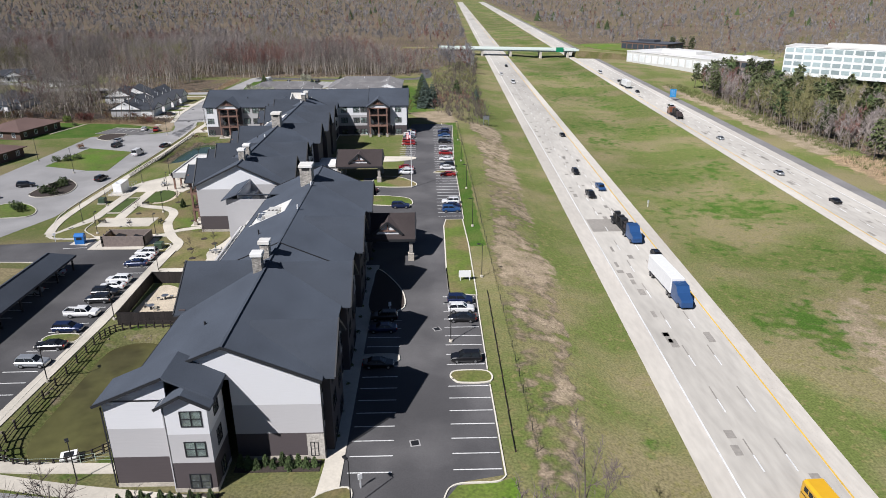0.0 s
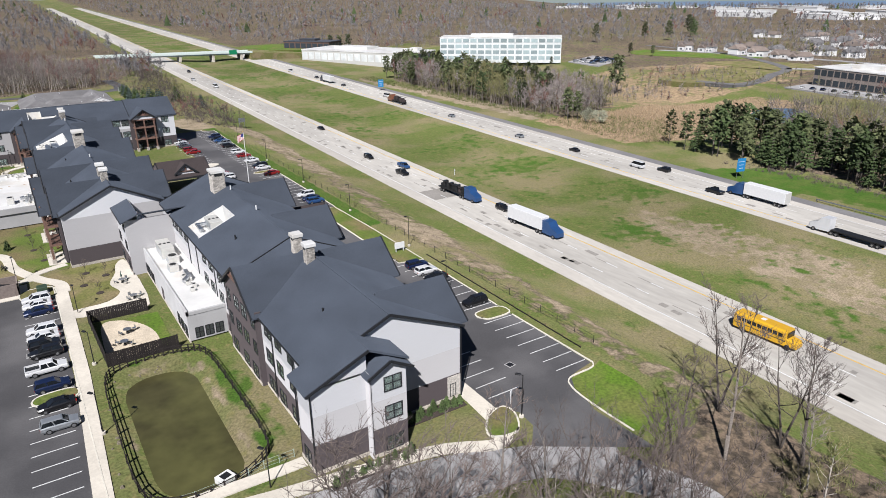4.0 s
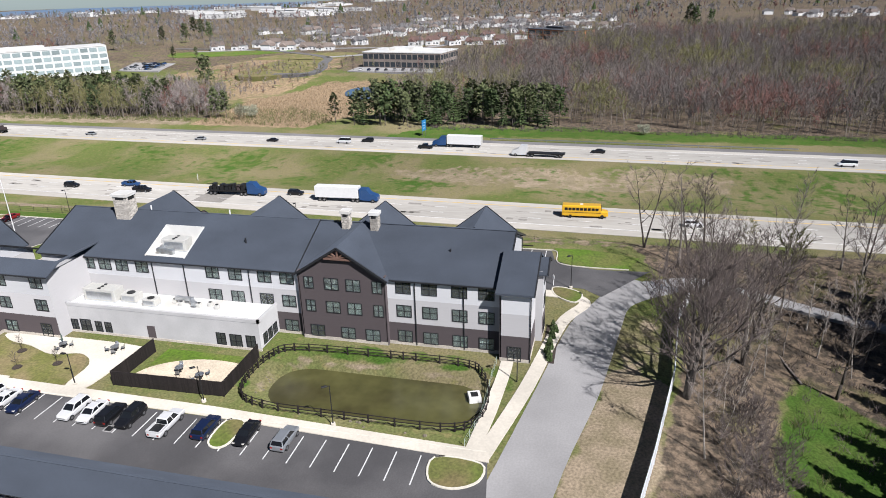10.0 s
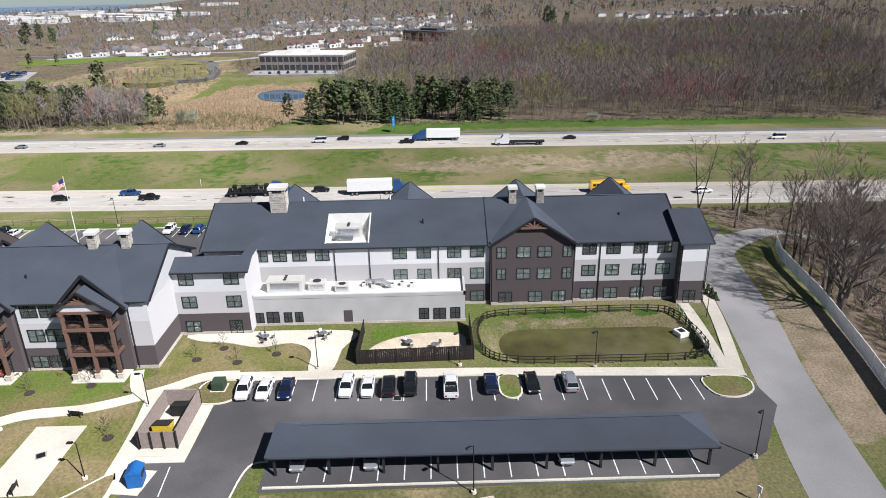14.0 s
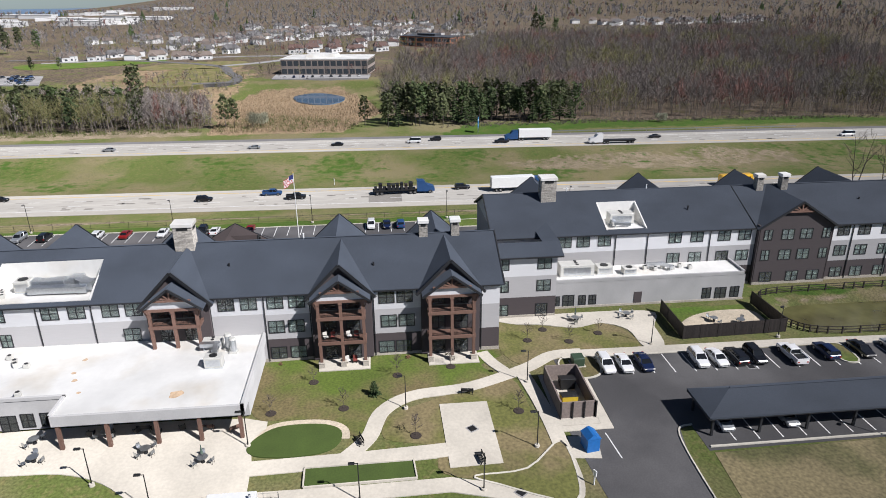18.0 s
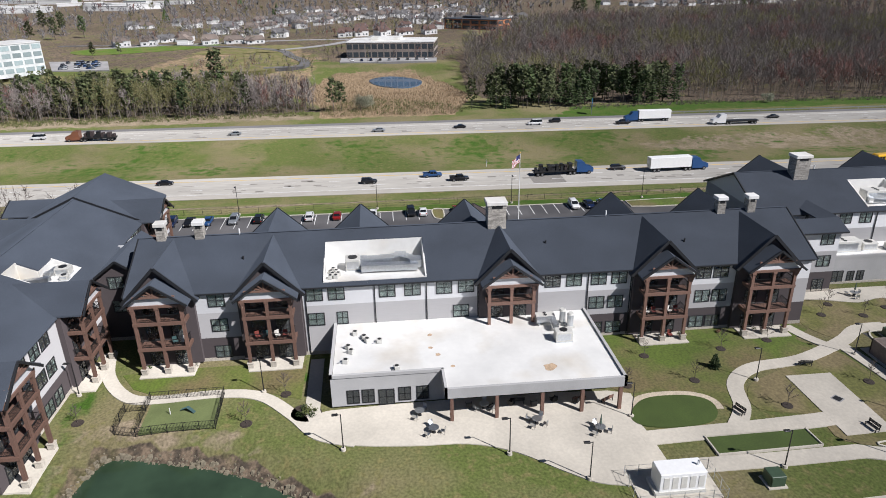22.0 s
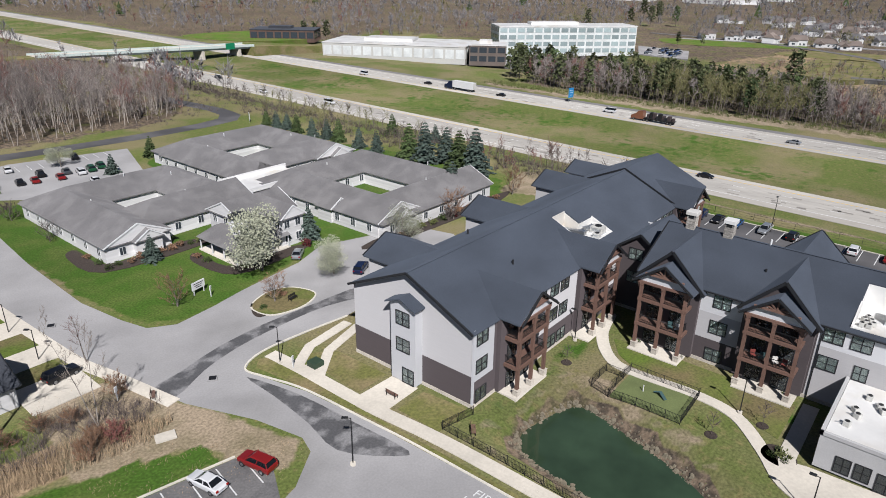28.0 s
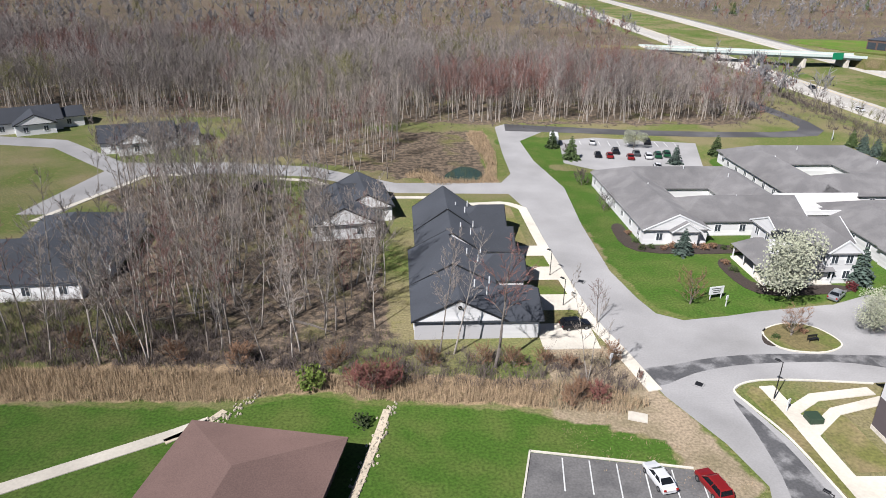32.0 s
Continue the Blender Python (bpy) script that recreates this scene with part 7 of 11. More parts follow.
for i in range(7):
    top = thing("condenser", "small silver condenser in the roof well", "air conditioner", "small condensers", m=pose(-46.6 + 0.8 * (i % 4), 206.2 - 0.75 * (i // 4) - 0.3 * (i % 2), ZA, 0, 0, 20 * i))
    part("casing", Shape().box(-0.3, 0.3, -0.25, 0.25, 0.05, 0.55, bev=0.03), m_unit, top)
    part("fan_guard", Shape().tube((0, 0, 0.55), (0, 0, 0.6), 0.2, 0.2, 12), m_black, top)
box_unit(-41.0, 242.6, 11.2, 1.5, 1.9, 1.1, "pale rooftop unit on the north wing")
box_unit(-42.9, 241.8, 11.2, 0.9, 1.0, 0.7, "small pale rooftop unit on the north wing")
duct([(-41.0, 243.6, 12.0), (-42.6, 244.0, 12.0)], 0.6, "white duct on the north wing", 11.2)
duct([(-44.4, 243.4, 12.0), (-45.2, 246.2, 12.0)], 0.8, "white duct on the north wing", 11.2)
box_unit(-33.2, 123.4, ZP, 2.2, 5.6, 2.0, "long pale rooftop unit on the service wing", fans=3)
box_unit(-33.0, 118.6, ZP, 1.8, 2.6, 1.3, "pale rooftop unit on the service wing")
box_unit(-33.8, 114.6, ZP, 1.5, 2.2, 1.1, "pale rooftop unit on the service wing")
duct([(-32.6, 110.8, ZP + 0.9), (-32.6, 108.6, ZP + 0.9), (-33.6, 107.4, ZP + 0.7)], 0.6, "bent sheet-metal duct on the service wing", ZP)
for i in range(6):
    top = thing("condenser", "small silver condenser on the service wing", "air conditioner", "small condensers", m=pose(-32.6 - 0.6 * (i % 2), 111.4 - 1.5 * i, ZP))
    part("casing", Shape().box(-0.35, 0.35, -0.3, 0.3, 0.05, 0.65, bev=0.03), m_unit, top)
    part("fan_guard", Shape().tube((0, 0, 0.65), (0, 0, 0.7), 0.24, 0.24, 12), m_black, top)
# generator yard and transformers
gen = thing("generator", "large white generator housing on a concrete pad", "generator", m=pose(-78.3, 170.6, 0.1))
part("pad", Shape().box(-2.0, 2.0, -4.2, 4.2, -0.3, 0.06), m_walk, gen)
part("housing", Shape().box(-1.1, 1.1, -2.6, 2.2, 0.5, 2.6, bev=0.06), m_whitepaint, gen)
part("tank", Shape().box(-1.2, 1.2, -2.7, 2.6, 0.06, 0.5), m_unit, gen)
part("exhaust", Shape().tube((0, -2.1, 2.6), (0, -2.1, 3.1), 0.12, 0.12, 8), m_steel, gen)
for i in range(5):
    part("louvre", Shape().box(-1.14, -1.08, -2.4 + 0.9 * i, -1.8 + 0.9 * i, 0.8, 2.2), m_unit, gen)
rail_fence("yard_rail", [(-76.2, 166.2), (-76.2, 175.2), (-80.6, 175.2), (-80.6, 166.2), (-76.2, 166.2)], "pale metal fence round the generator", 1.5, (0.1, 0.8, 1.4), 1.5, m_steel, 0.0, w=0.03)
m_tg = material("transformer_green", (0.045, 0.075, 0.045), 0.5, 0.1, 3, 0)
for x, y in ((-53.4, 128.6), (-78.8, 160.4), (-82.2, 260.4)):
    top = thing("transformer", "dark green metal transformer box on a pad", "transformer", "transformers", m=pose(x, y, 0.1))
    part("pad", Shape().box(-1.0, 1.0, -1.0, 1.0, -0.3, 0.08), m_walk, top)
    part("tank", Shape().box(-0.8, 0.8, -0.8, 0.8, 0.08, 1.3 if x > -80 else 0.8, bev=0.05), m_tg, top)
    part("door", Shape().box(-0.84, -0.78, -0.7, 0.7, 0.15, 1.1 if x > -80 else 0.7), m_tg, top)
ub = thing("utility_box", "weathered concrete utility box on the dry grass", "utility box", m=pose(-76.1, 95.2, 0, 0, 0, 12))
part("body", Shape().box(-0.8, 0.8, -0.8, 0.8, -0.1, 0.9, bev=0.06), m_foundation, ub)
part("lid", Shape().box(-0.5, 0.5, -0.5, 0.5, 0.9, 0.98), m_rust, ub)
for i, (x, y) in enumerate(((-56.6, 105.2), (-0.5, 64.0), (2.6, 92), (-66.2, 145.0), (-77.4, 141.4), (-92.5, 268), (-100, 297))):
    top = thing("manhole_cover", "square drain cover set in the paving", "drain", "drain covers", m=pose(x, y, 0.035 if x > -60 else 0.13, 0, 0, 10 * i))
    part("collar", Shape().box(-0.6, 0.6, -0.6, 0.6, -0.1, 0.012), m_road, top)
    part("cover", Shape().box(-0.45, 0.45, -0.45, 0.45, -0.1, 0.03), m_black, top)


# ---- garden furniture ----
def bench(x, y, rz, mt, label):
    top = thing("bench", label, "bench", "benches", m=pose(x, y, 0.12, 0, 0, rz))
    for i in range(4):
        part("seat_slat", Shape().box(-0.8, 0.8, -0.25 + 0.13 * i, -0.15 + 0.13 * i, 0.42, 0.46), mt, top)
    for i in range(3):
        part("back_slat", Shape().box(-0.8, 0.8, 0.26, 0.30, 0.55 + 0.14 * i, 0.65 + 0.14 * i), mt, top)
    for sx in (-0.7, 0.7):
        part("leg", Shape().box(sx - 0.04, sx + 0.04, -0.25, -0.18, 0, 0.42), m_black, top)
        part("leg", Shape().box(sx - 0.04, sx + 0.04, 0.24, 0.3, 0, 0.95), m_black, top)


for x, y, rz, mt in ((-58.8, 144.6, 80, m_black), (-67.4, 158.2, 200, m_black), (-80.6, 248.2, 90, m_wood), (-79.6, 236.6, 40, m_wood), (-99.4, 269.8, 60, m_wood), (-63.0, 176.2, 90, m_wood), (-63.4, 172.8, 120, m_wood), (-62.4, 183.6, 90, m_black), (-72.0, 144.8, 190, m_black), (-72.2, 277.4, 10, m_black)):
    bench(x, y, rz, mt, "slatted " + ("black metal" if mt is m_black else "reddish wooden") + " bench")


def patio_set(x, y, n, umbrella, label):
    top = thing("patio_table", label, "table", "patio tables", m=pose(x, y, 0.12))
    part("tabletop", Shape().tube((0, 0, 0.70), (0, 0, 0.74), 0.6, 0.6, 16), m_steel, top)
    part("pedestal", Shape().tube((0, 0, 0), (0, 0, 0.7), 0.25, 0.05, 8), m_black, top)
    if umbrella:
        part("umbrella_pole", Shape().tube((0, 0, 0.7), (0, 0, 2.3), 0.03, 0.03, 6), m_black, top)
        part("folded_umbrella", Shape().tube((0, 0, 1.2), (0, 0, 2.4), 0.16, 0.03, 8), m_spruce, top)
    for i in range(n):
        a = 2 * math.pi * i / n + x
        ch = thing("patio_chair", "light metal patio chair", "chair", "patio chairs", m=pose(x + 1.05 * math.cos(a), y + 1.05 * math.sin(a), 0.12, 0, 0, math.degrees(a) + 90))
        part("seat", Shape().box(-0.24, 0.24, -0.24, 0.24, 0.42, 0.46), m_steel, ch)
        part("backrest", Shape().box(-0.24, 0.24, -0.28, -0.24, 0.46, 0.9), m_steel, ch)
        for sx in (-0.21, 0.21):
            for sy in (-0.21, 0.21):
                part("leg", Shape().box(sx - 0.015, sx + 0.015, sy - 0.015, sy + 0.015, 0, 0.42), m_black, ch)


for x, y, n, u in ((-63.4, 195.6, 2, False), (-66.8, 194.2, 3, False), (-66.6, 182.2, 4, False), (-68.9, 175.4, 3, True), (-63.0, 187.8, 3, False), (-41.0, 125.4, 3, True), (-40.4, 117.0, 4, False), (-43.6, 104.2, 2, False), (-44.6, 100.4, 2, False)):
    patio_set(x, y, n, u, "round grey metal patio table")
for i in range(6):
    ac = thing("lounge_chair", "dark wicker lounge chair under the porch", "chair", "lounge chairs", m=pose(-62.6 - 0.6 * (i % 2), 189.6 - 2.6 * i, 0.12, 0, 0, 90 + 25 * (i % 3)))
    part("seat", Shape().box(-0.35, 0.35, -0.35, 0.35, 0.2, 0.42), m_black, ac)
    part("backrest", Shape().box(-0.35, 0.35, 0.28, 0.38, 0.42, 0.85), m_black, ac)
    for sx in (-0.38, 0.32):
        part("armrest", Shape().box(sx, sx + 0.06, -0.35, 0.3, 0.4, 0.6), m_black, ac)
m_cush = [material("cushion_" + n, c, 0.9, 0.1, 3, 0) for n, c in (("red", (0.20, 0.045, 0.035)), ("white", (0.6, 0.58, 0.54)), ("teal", (0.05, 0.10, 0.10)))]
for (bx_, by_, hz) in ((-49.6, 159.2, 4.1), (-49.6, 162.4, 4.1), (-49.6, 213.0, 4.1), (-49.6, 215.6, 4.1), (-49.6, 159.6, 0.25), (-49.6, 226.2, 4.1)):
    for j in range(2):
        ch = thing("balcony_chair", "cushioned chair on the balcony", "chair", "balcony chairs", m=pose(bx_, by_ - 0.5 + j * 1.0, hz, 0, 0, -90 + 30 * j))
        mt = m_cush[(j + int(by_)) % 3]
        part("seat", Shape().box(-0.3, 0.3, -0.3, 0.3, 0.3, 0.45, bev=0.03), mt, ch)
        part("backrest", Shape().box(-0.3, 0.3, 0.22, 0.32, 0.45, 0.95), mt, ch)
        for sx in (-0.27, 0.27):
            part("leg", Shape().box(sx - 0.02, sx + 0.02, -0.28, 0.28, 0, 0.3), m_black, ch)
# dog-run gear
dg = thing("agility_gear", "teal and white dog exercise ramp on the turf", "play equipment", m=pose(-59.4, 223.4, 0.07))
part("ramp", Shape().beam((-0.3, -0.9, 0.1), (0.2, 0.0, 0.6), 0.4, 0.06), m_cush[2], dg)
part("ramp", Shape().beam((0.2, 0.0, 0.6), (0.5, 0.9, 0.1), 0.4, 0.06), m_cush[2], dg)
part("hoop", Shape().tube((-0.2, 2.0, 0), (-0.2, 2.0, 0.9), 0.06, 0.06, 8), m_whitepaint, dg)

# signs
def post_sign(x, y, rz, w, h, z, mt, label, posts=2, bars=True):
    top = thing("sign", label, "sign", m=pose(x, y, float(height(x, y)), 0, 0, rz))
    part("board", Shape().box(-w / 2, w / 2, -0.06, 0.06, z, z + h, bev=0.02), mt, top)
    for px in ((-w * 0.38, w * 0.38) if posts == 2 else (0,)):
        part("post", Shape().box(px - 0.07, px + 0.07, -0.05, 0.05, -0.2, z + 0.1), m_whitepaint if mt is m_whitepaint else m_steel, top)
    if bars:
        for i in range(3):
            part("text_bar", Shape().box(-w * (0.36 - 0.06 * i), w * (0.36 - 0.06 * i), -0.075, -0.06, z + h * (0.75 - 0.25 * i) - 0.06, z + h * (0.75 - 0.25 * i) + 0.06), m_black if mt is m_whitepaint else m_whitepaint, top)


post_sign(-80.4, 290.4, 12, 2.6, 1.3, 0.9, m_whitepaint, "white board sign on the lawn")
post_sign(8.0, 110.2, 0, 2.2, 1.3, 0.8, m_whitepaint, "white board sign at the car park edge", bars=False)
post_sign(-0.6, 388.6, 60, 2.2, 2.4, 0.4, m_whitepaint, "white sign board beside the lane")
m_signblue = material("sign_blue", (0.03, 0.22, 0.48), 0.4, 0.05, 1, 0)
post_sign(127.2, 115.8, -14, 3.0, 4.0, 2.0, m_signblue, "blue highway service sign on steel posts")
post_sign(126.8, 341.5, -14, 3.0, 4.0, 2.0, m_signblue, "blue highway service sign on steel posts")
post_sign(25.5, 268, 0, 2.6, 1.6, 2.2, m_steel, "grey back of a highway sign", bars=False)
for x, y in ((-84.4, 262.2), (-76, 68.2), (-6.2, 56.6), (-79.8, 288.0), (-77.0, 133.6), (-102.4, 272.6), (60, 168), (-5, 98)):
    post_sign(x, y, 30, 0.5, 0.7, 1.2, m_whitepaint, "small white notice on a post", 1, False)
# paint on the lane by the garden
cv = bpy.data.curves.new("lane_words", "FONT")
cv.body, cv.size, cv.align_x, cv.extrude = "FIRE\nLANE", 1.5, "CENTER", 0.004
fl = new("lane_words", cv)
fl.matrix_basis = pose(-87.4, 229.5, 0.04, 0, 0, -90)
cv.materials.append(m_paint)
tagged(fl, "white painted words on the asphalt lane", "road marking")


# ---- vehicles ----
PAINT = {n: material("car_" + n, c, 0.28, 0.03, 1.0, 0, metal=mtl, coat=0.6) for n, c, mtl in (
    ("white", (0.72, 0.72, 0.72), 0), ("black", (0.012, 0.012, 0.014), 0.1), ("navy", (0.012, 0.022, 0.07), 0.2), ("blue", (0.03, 0.09, 0.24), 0.2),
    ("red", (0.26, 0.015, 0.015), 0.1), ("silver", (0.42, 0.44, 0.46), 0.5), ("grey", (0.10, 0.11, 0.12), 0.4), ("green", (0.015, 0.09, 0.04), 0.1), ("yellow", (0.75, 0.42, 0.02), 0), ("rust", (0.24, 0.10, 0.06), 0))}


def loft(sh, rings, m=0):
    """Skin over rings of equal count along x, closed at both ends."""
    n, k = len(sh.v), len(rings[0])
    for r in rings:
        sh.v += [tuple(p) for p in r]
    for i in range(len(rings) - 1):
        for j in range(k):
            a, b = n + i * k + j, n + i * k + (j + 1) % k
            sh.f.append((a, b, b + k, a + k))
            sh.m.append(m)
    sh.f += [tuple(range(n + k - 1, n - 1, -1)), tuple(range(n + (len(rings) - 1) * k, n + len(rings) * k))]
    sh.m += [m, m]
    return sh


def ring_at(x, w, z0, z1, tuck=0.1):
    return [(x, -w + tuck, z0), (x, w - tuck, z0), (x, w, z0 + 0.25), (x, w, z1 - 0.14), (x, w - 0.12, z1), (x, -w + 0.12, z1), (x, -w, z1 - 0.14), (x, -w, z0 + 0.25)]


SHAPES = {  # length, half width, body stations (x, half width, bottom, belt), cabin (x low rear, x top rear, x top front, x low front), roof height, wheel radius
    "sedan": (4.8, 0.92, ((-2.4, 0.72, 0.45, 0.80), (-2.2, 0.88, 0.25, 0.98), (-1.2, 0.92, 0.22, 1.0), (0.6, 0.92, 0.22, 0.98), (1.6, 0.90, 0.22, 0.90), (2.2, 0.82, 0.25, 0.78), (2.4, 0.62, 0.4, 0.62)), (-1.75, -0.95, 0.35, 1.15), 1.45, 0.33),
    "suv": (4.7, 0.95, ((-2.35, 0.80, 0.5, 1.0), (-2.25, 0.93, 0.32, 1.10), (-1.2, 0.95, 0.28, 1.12), (0.6, 0.95, 0.28, 1.10), (1.5, 0.93, 0.28, 1.05), (2.15, 0.88, 0.32, 0.95), (2.35, 0.70, 0.45, 0.75)), (-2.25, -1.95, 0.3, 1.1), 1.72, 0.37),
    "pickup": (5.7, 1.0, ((-2.85, 0.95, 0.55, 1.05), (-2.75, 1.0, 0.45, 1.12), (-0.9, 1.0, 0.4, 1.12), (0.7, 1.0, 0.4, 1.14), (1.7, 0.98, 0.4, 1.14), (2.7, 0.95, 0.42, 1.05), (2.85, 0.8, 0.5, 0.85)), (-0.85, -0.7, 0.85, 1.5), 1.88, 0.41),
    "van": (5.6, 1.02, ((-2.8, 0.98, 0.45, 1.2), (-2.7, 1.02, 0.35, 1.3), (-1.2, 1.02, 0.32, 1.3), (1.0, 1.02, 0.32, 1.28), (1.8, 1.0, 0.32, 1.2), (2.6, 0.95, 0.35, 1.0), (2.8, 0.75, 0.45, 0.8)), (-2.75, -2.65, 1.0, 1.85), 2.3, 0.37),
}
CAR_MESH = {}


def car_meshes(kind, paint):
    key = (kind, paint)
    if key in CAR_MESH:
        return CAR_MESH[key]
    length, hw, stations, cab, top, wr = SHAPES[kind]
    mt = PAINT[paint]
    d = {"body": loft(Shape(), [ring_at(*s) for s in stations]).mesh("body", [mt], False)}
    belt = stations[3][3]
    lo, hi = hw - 0.10, hw - 0.28
    xr, xtr, xtf, xf = cab
    g = Shape()
    g.hexa([(xr, -lo, belt - 0.06), (xf, -lo, belt - 0.06), (xf, lo, belt - 0.06), (xr, lo, belt - 0.06)], [(xtr, -hi, top - 0.06), (xtf, -hi, top - 0.06), (xtf, hi, top - 0.06), (xtr, hi, top - 0.06)])
    d["glazing"] = g.mesh("glazing", [m_carglass])
    d["roof"] = Shape().hexa([(xtr - 0.1, -hi - 0.03, top - 0.08), (xtf + 0.1, -hi - 0.03, top - 0.08), (xtf + 0.1, hi + 0.03, top - 0.08), (xtr - 0.1, hi + 0.03, top - 0.08)], [(xtr + 0.1, -hi + 0.12, top), (xtf - 0.1, -hi + 0.12, top), (xtf - 0.1, hi - 0.12, top), (xtr + 0.1, hi - 0.12, top)]).mesh("roof", [mt])
    pl = Shape()
    for s in (-1, 1):
        for (xa, xb) in ((xf, xtf), (xr, xtr), ((xr + xf) / 2, (xtr + xtf) / 2)):
            pl.beam((xa, s * lo, belt - 0.05), (xb, s * hi, top - 0.05), 0.09, 0.09)
    if kind == "van":
        for s in (-1, 1):
            pl.hexa([(xr, s * (lo + 0.02) - 0.02, belt - 0.05), (0.6, s * (lo + 0.02) - 0.02, belt - 0.05), (0.6, s * (lo + 0.02) + 0.02, belt - 0.05), (xr, s * (lo + 0.02) + 0.02, belt - 0.05)], [(xtr, s * (hi + 0.02) - 0.02, top - 0.06), (0.6, s * (hi + 0.02) - 0.02, top - 0.06), (0.6, s * (hi + 0.02) + 0.02, top - 0.06), (xtr, s * (hi + 0.02) + 0.02, top - 0.06)])
    d["cabin_frame"] = pl.mesh("cabin_frame", [mt])
    if kind == "pickup":
        bed = Shape().box(-2.72, -0.92, -0.82, 0.82, 1.125, 1.14)
        d["bed_floor"] = bed.mesh("bed_floor", [m_black])
        rl = Shape()
        for s in (-1, 1):
            rl.box(-2.8, -0.88, s * 0.92 - 0.06, s * 0.92 + 0.06, 1.1, 1.38)
        rl.box(-2.84, -2.74, -0.95, 0.95, 1.1, 1.38)
        d["bed_sides"] = rl.mesh("bed_sides", [mt])
    xh, xt = stations[-1][0], stations[0][0]
    for s, nm in ((-1, "r"), (1, "l")):
        d["headlight", s] = Shape().box(xh - 0.25, xh - 0.06, s * 0.62 - 0.16, s * 0.62 + 0.16, 0.6, 0.74).mesh("headlight", [m_light])
        d["taillight", s] = Shape().box(xt - 0.01, xt + 0.12, s * 0.7 - 0.14, s * 0.7 + 0.14, 0.72, 0.92).mesh("taillight", [m_tail])
    tyre = Shape().tube((0, -0.11, 0), (0, 0.11, 0), wr, wr, 16).mesh("tyre", [m_tyre])
    rim = Shape().tube((0, -0.12, 0), (0, 0.12, 0), wr * 0.62, wr * 0.55, 12).mesh("rim", [m_rim])
    CAR_MESH[key] = (d, tyre, rim, hw, wr, length)
    return CAR_MESH[key]


KIND_WORDS = {"sedan": "sedan", "suv": "sport utility car", "pickup": "pickup truck", "van": "panel van"}


def car(kind, paint, x, y, rz, group="parked cars", z=None, where="parked on the asphalt", plain=False):
    d, tyre, rim, hw, wr, length = car_meshes(kind, paint)
    z0 = 0.035 if z is None else z
    plain = plain or x > 90 or y > 340
    top = thing("car", paint + " " + KIND_WORDS[kind] + " " + where, "car" if kind in ("sedan", "suv") else ("truck" if kind == "pickup" else "van"), group, m=pose(x, y, z0, 0, 0, rz) @ Matrix.Scale(0.93, 4))
    for key, me in d.items():
        if plain and key not in ("body", "glazing", "roof"):
            continue
        part(key[0] if isinstance(key, tuple) else key, me, None, top)
    for wx in (-length * 0.295, length * 0.31):
        for s in (-1, 1):
            t = part("wheel", tyre, None, top, m=pose(wx, s * (hw - 0.10), wr))
            if not plain:
                part("rim", rim, None, t)
    return top


for y, kind, c, rz in ((125.0, "suv", "white", 180), (122.4, "sedan", "white", 180), (119.6, "sedan", "navy", 180), (111.8, "suv", "white", 180), (109.1, "sedan", "white", 180), (106.4, "suv", "black", 0), (103.6, "suv", "black", 180), (98.4, "pickup", "white", 0), (93.2, "suv", "navy", 0), (87.9, "sedan", "black", 180), (83.0, "suv", "silver", 0)):
    car(kind, c, -54.6 if kind != "pickup" else -54.9, y, rz + R.uniform(-2, 2))
for y, c in ((115.4, "silver"), (107.4, "silver"), (86.2, "silver")):
    car("sedan", c, -68.2, y, 180, where="under the carport")
for y, kind, c in ((243.0, "suv", "navy"), (239.4, "sedan", "black"), (235.6, "sedan", "blue"), (230.2, "suv", "silver"), (225.0, "suv", "black"), (214.4, "suv", "white"), (208.6, "sedan", "red"), (201.0, "sedan", "white"), (192.8, "suv", "black"), (190.2, "sedan", "white"), (182.8, "sedan", "red"), (157.0, "suv", "white"), (153.6, "sedan", "navy"), (150.6, "suv", "blue"), (101.4, "suv", "navy"), (98.0, "suv", "white"), (94.7, "sedan", "black"), (82.4, "suv", "black")):
    car(kind, c, 6.7 + (y - 100) * 0.008, y, R.choice((0, 180)) + R.uniform(-2, 2))
for y, kind, c in ((243.4, "sedan", "red"), (240.2, "suv", "white"), (236.8, "sedan", "silver"), (233.4, "sedan", "grey"), (226.4, "suv", "red"), (222.6, "sedan", "red"), (191.0, "sedan", "red"), (188.0, "sedan", "white"), (185.2, "suv", "white"), (81.2, "sedan", "black"), (91.6, "sedan", "navy"), (95.6, "suv", "black")):
    car(kind, c, -4.5 if y > 150 else -5.8, y, R.choice((0, 180)) + R.uniform(-2, 2))
car("sedan", "red", -12.6, 166.6, 70)
car("suv", "black", -15.4, 167.4, 75)
car("suv", "navy", -5.0, 154.0, 0)
for x, y, kind, c, rz in ((-98.6, 250.4, "suv", "red", 101), (-103.6, 251.8, "sedan", "white", 100), (-60.8, 290.2, "sedan", "silver", 40), (-57.6, 277.4, "suv", "navy", 30), (-104.6, 282.4, "suv", "black", 8), (-85.8, 223.2, "sedan", "black", 75)):
    car(kind, c, x, y, rz)
for x, y, kind, c in ((-76.4, 371.2, "sedan", "black"), (-73.4, 370.4, "sedan", "red"), (-70.6, 374.6, "suv", "black"), (-68.2, 369.0, "sedan", "red"), (-65.4, 372.6, "sedan", "grey"), (-63.2, 369.6, "suv", "white"), (-60.4, 370.4, "suv", "green"), (-57.6, 371.4, "suv", "green"), (-58.4, 384.4, "suv", "black"), (-74.4, 384.0, "sedan", "white"), (-64.0, 360.4, "sedan", "white")):
    car(kind, c, x, y, 78)
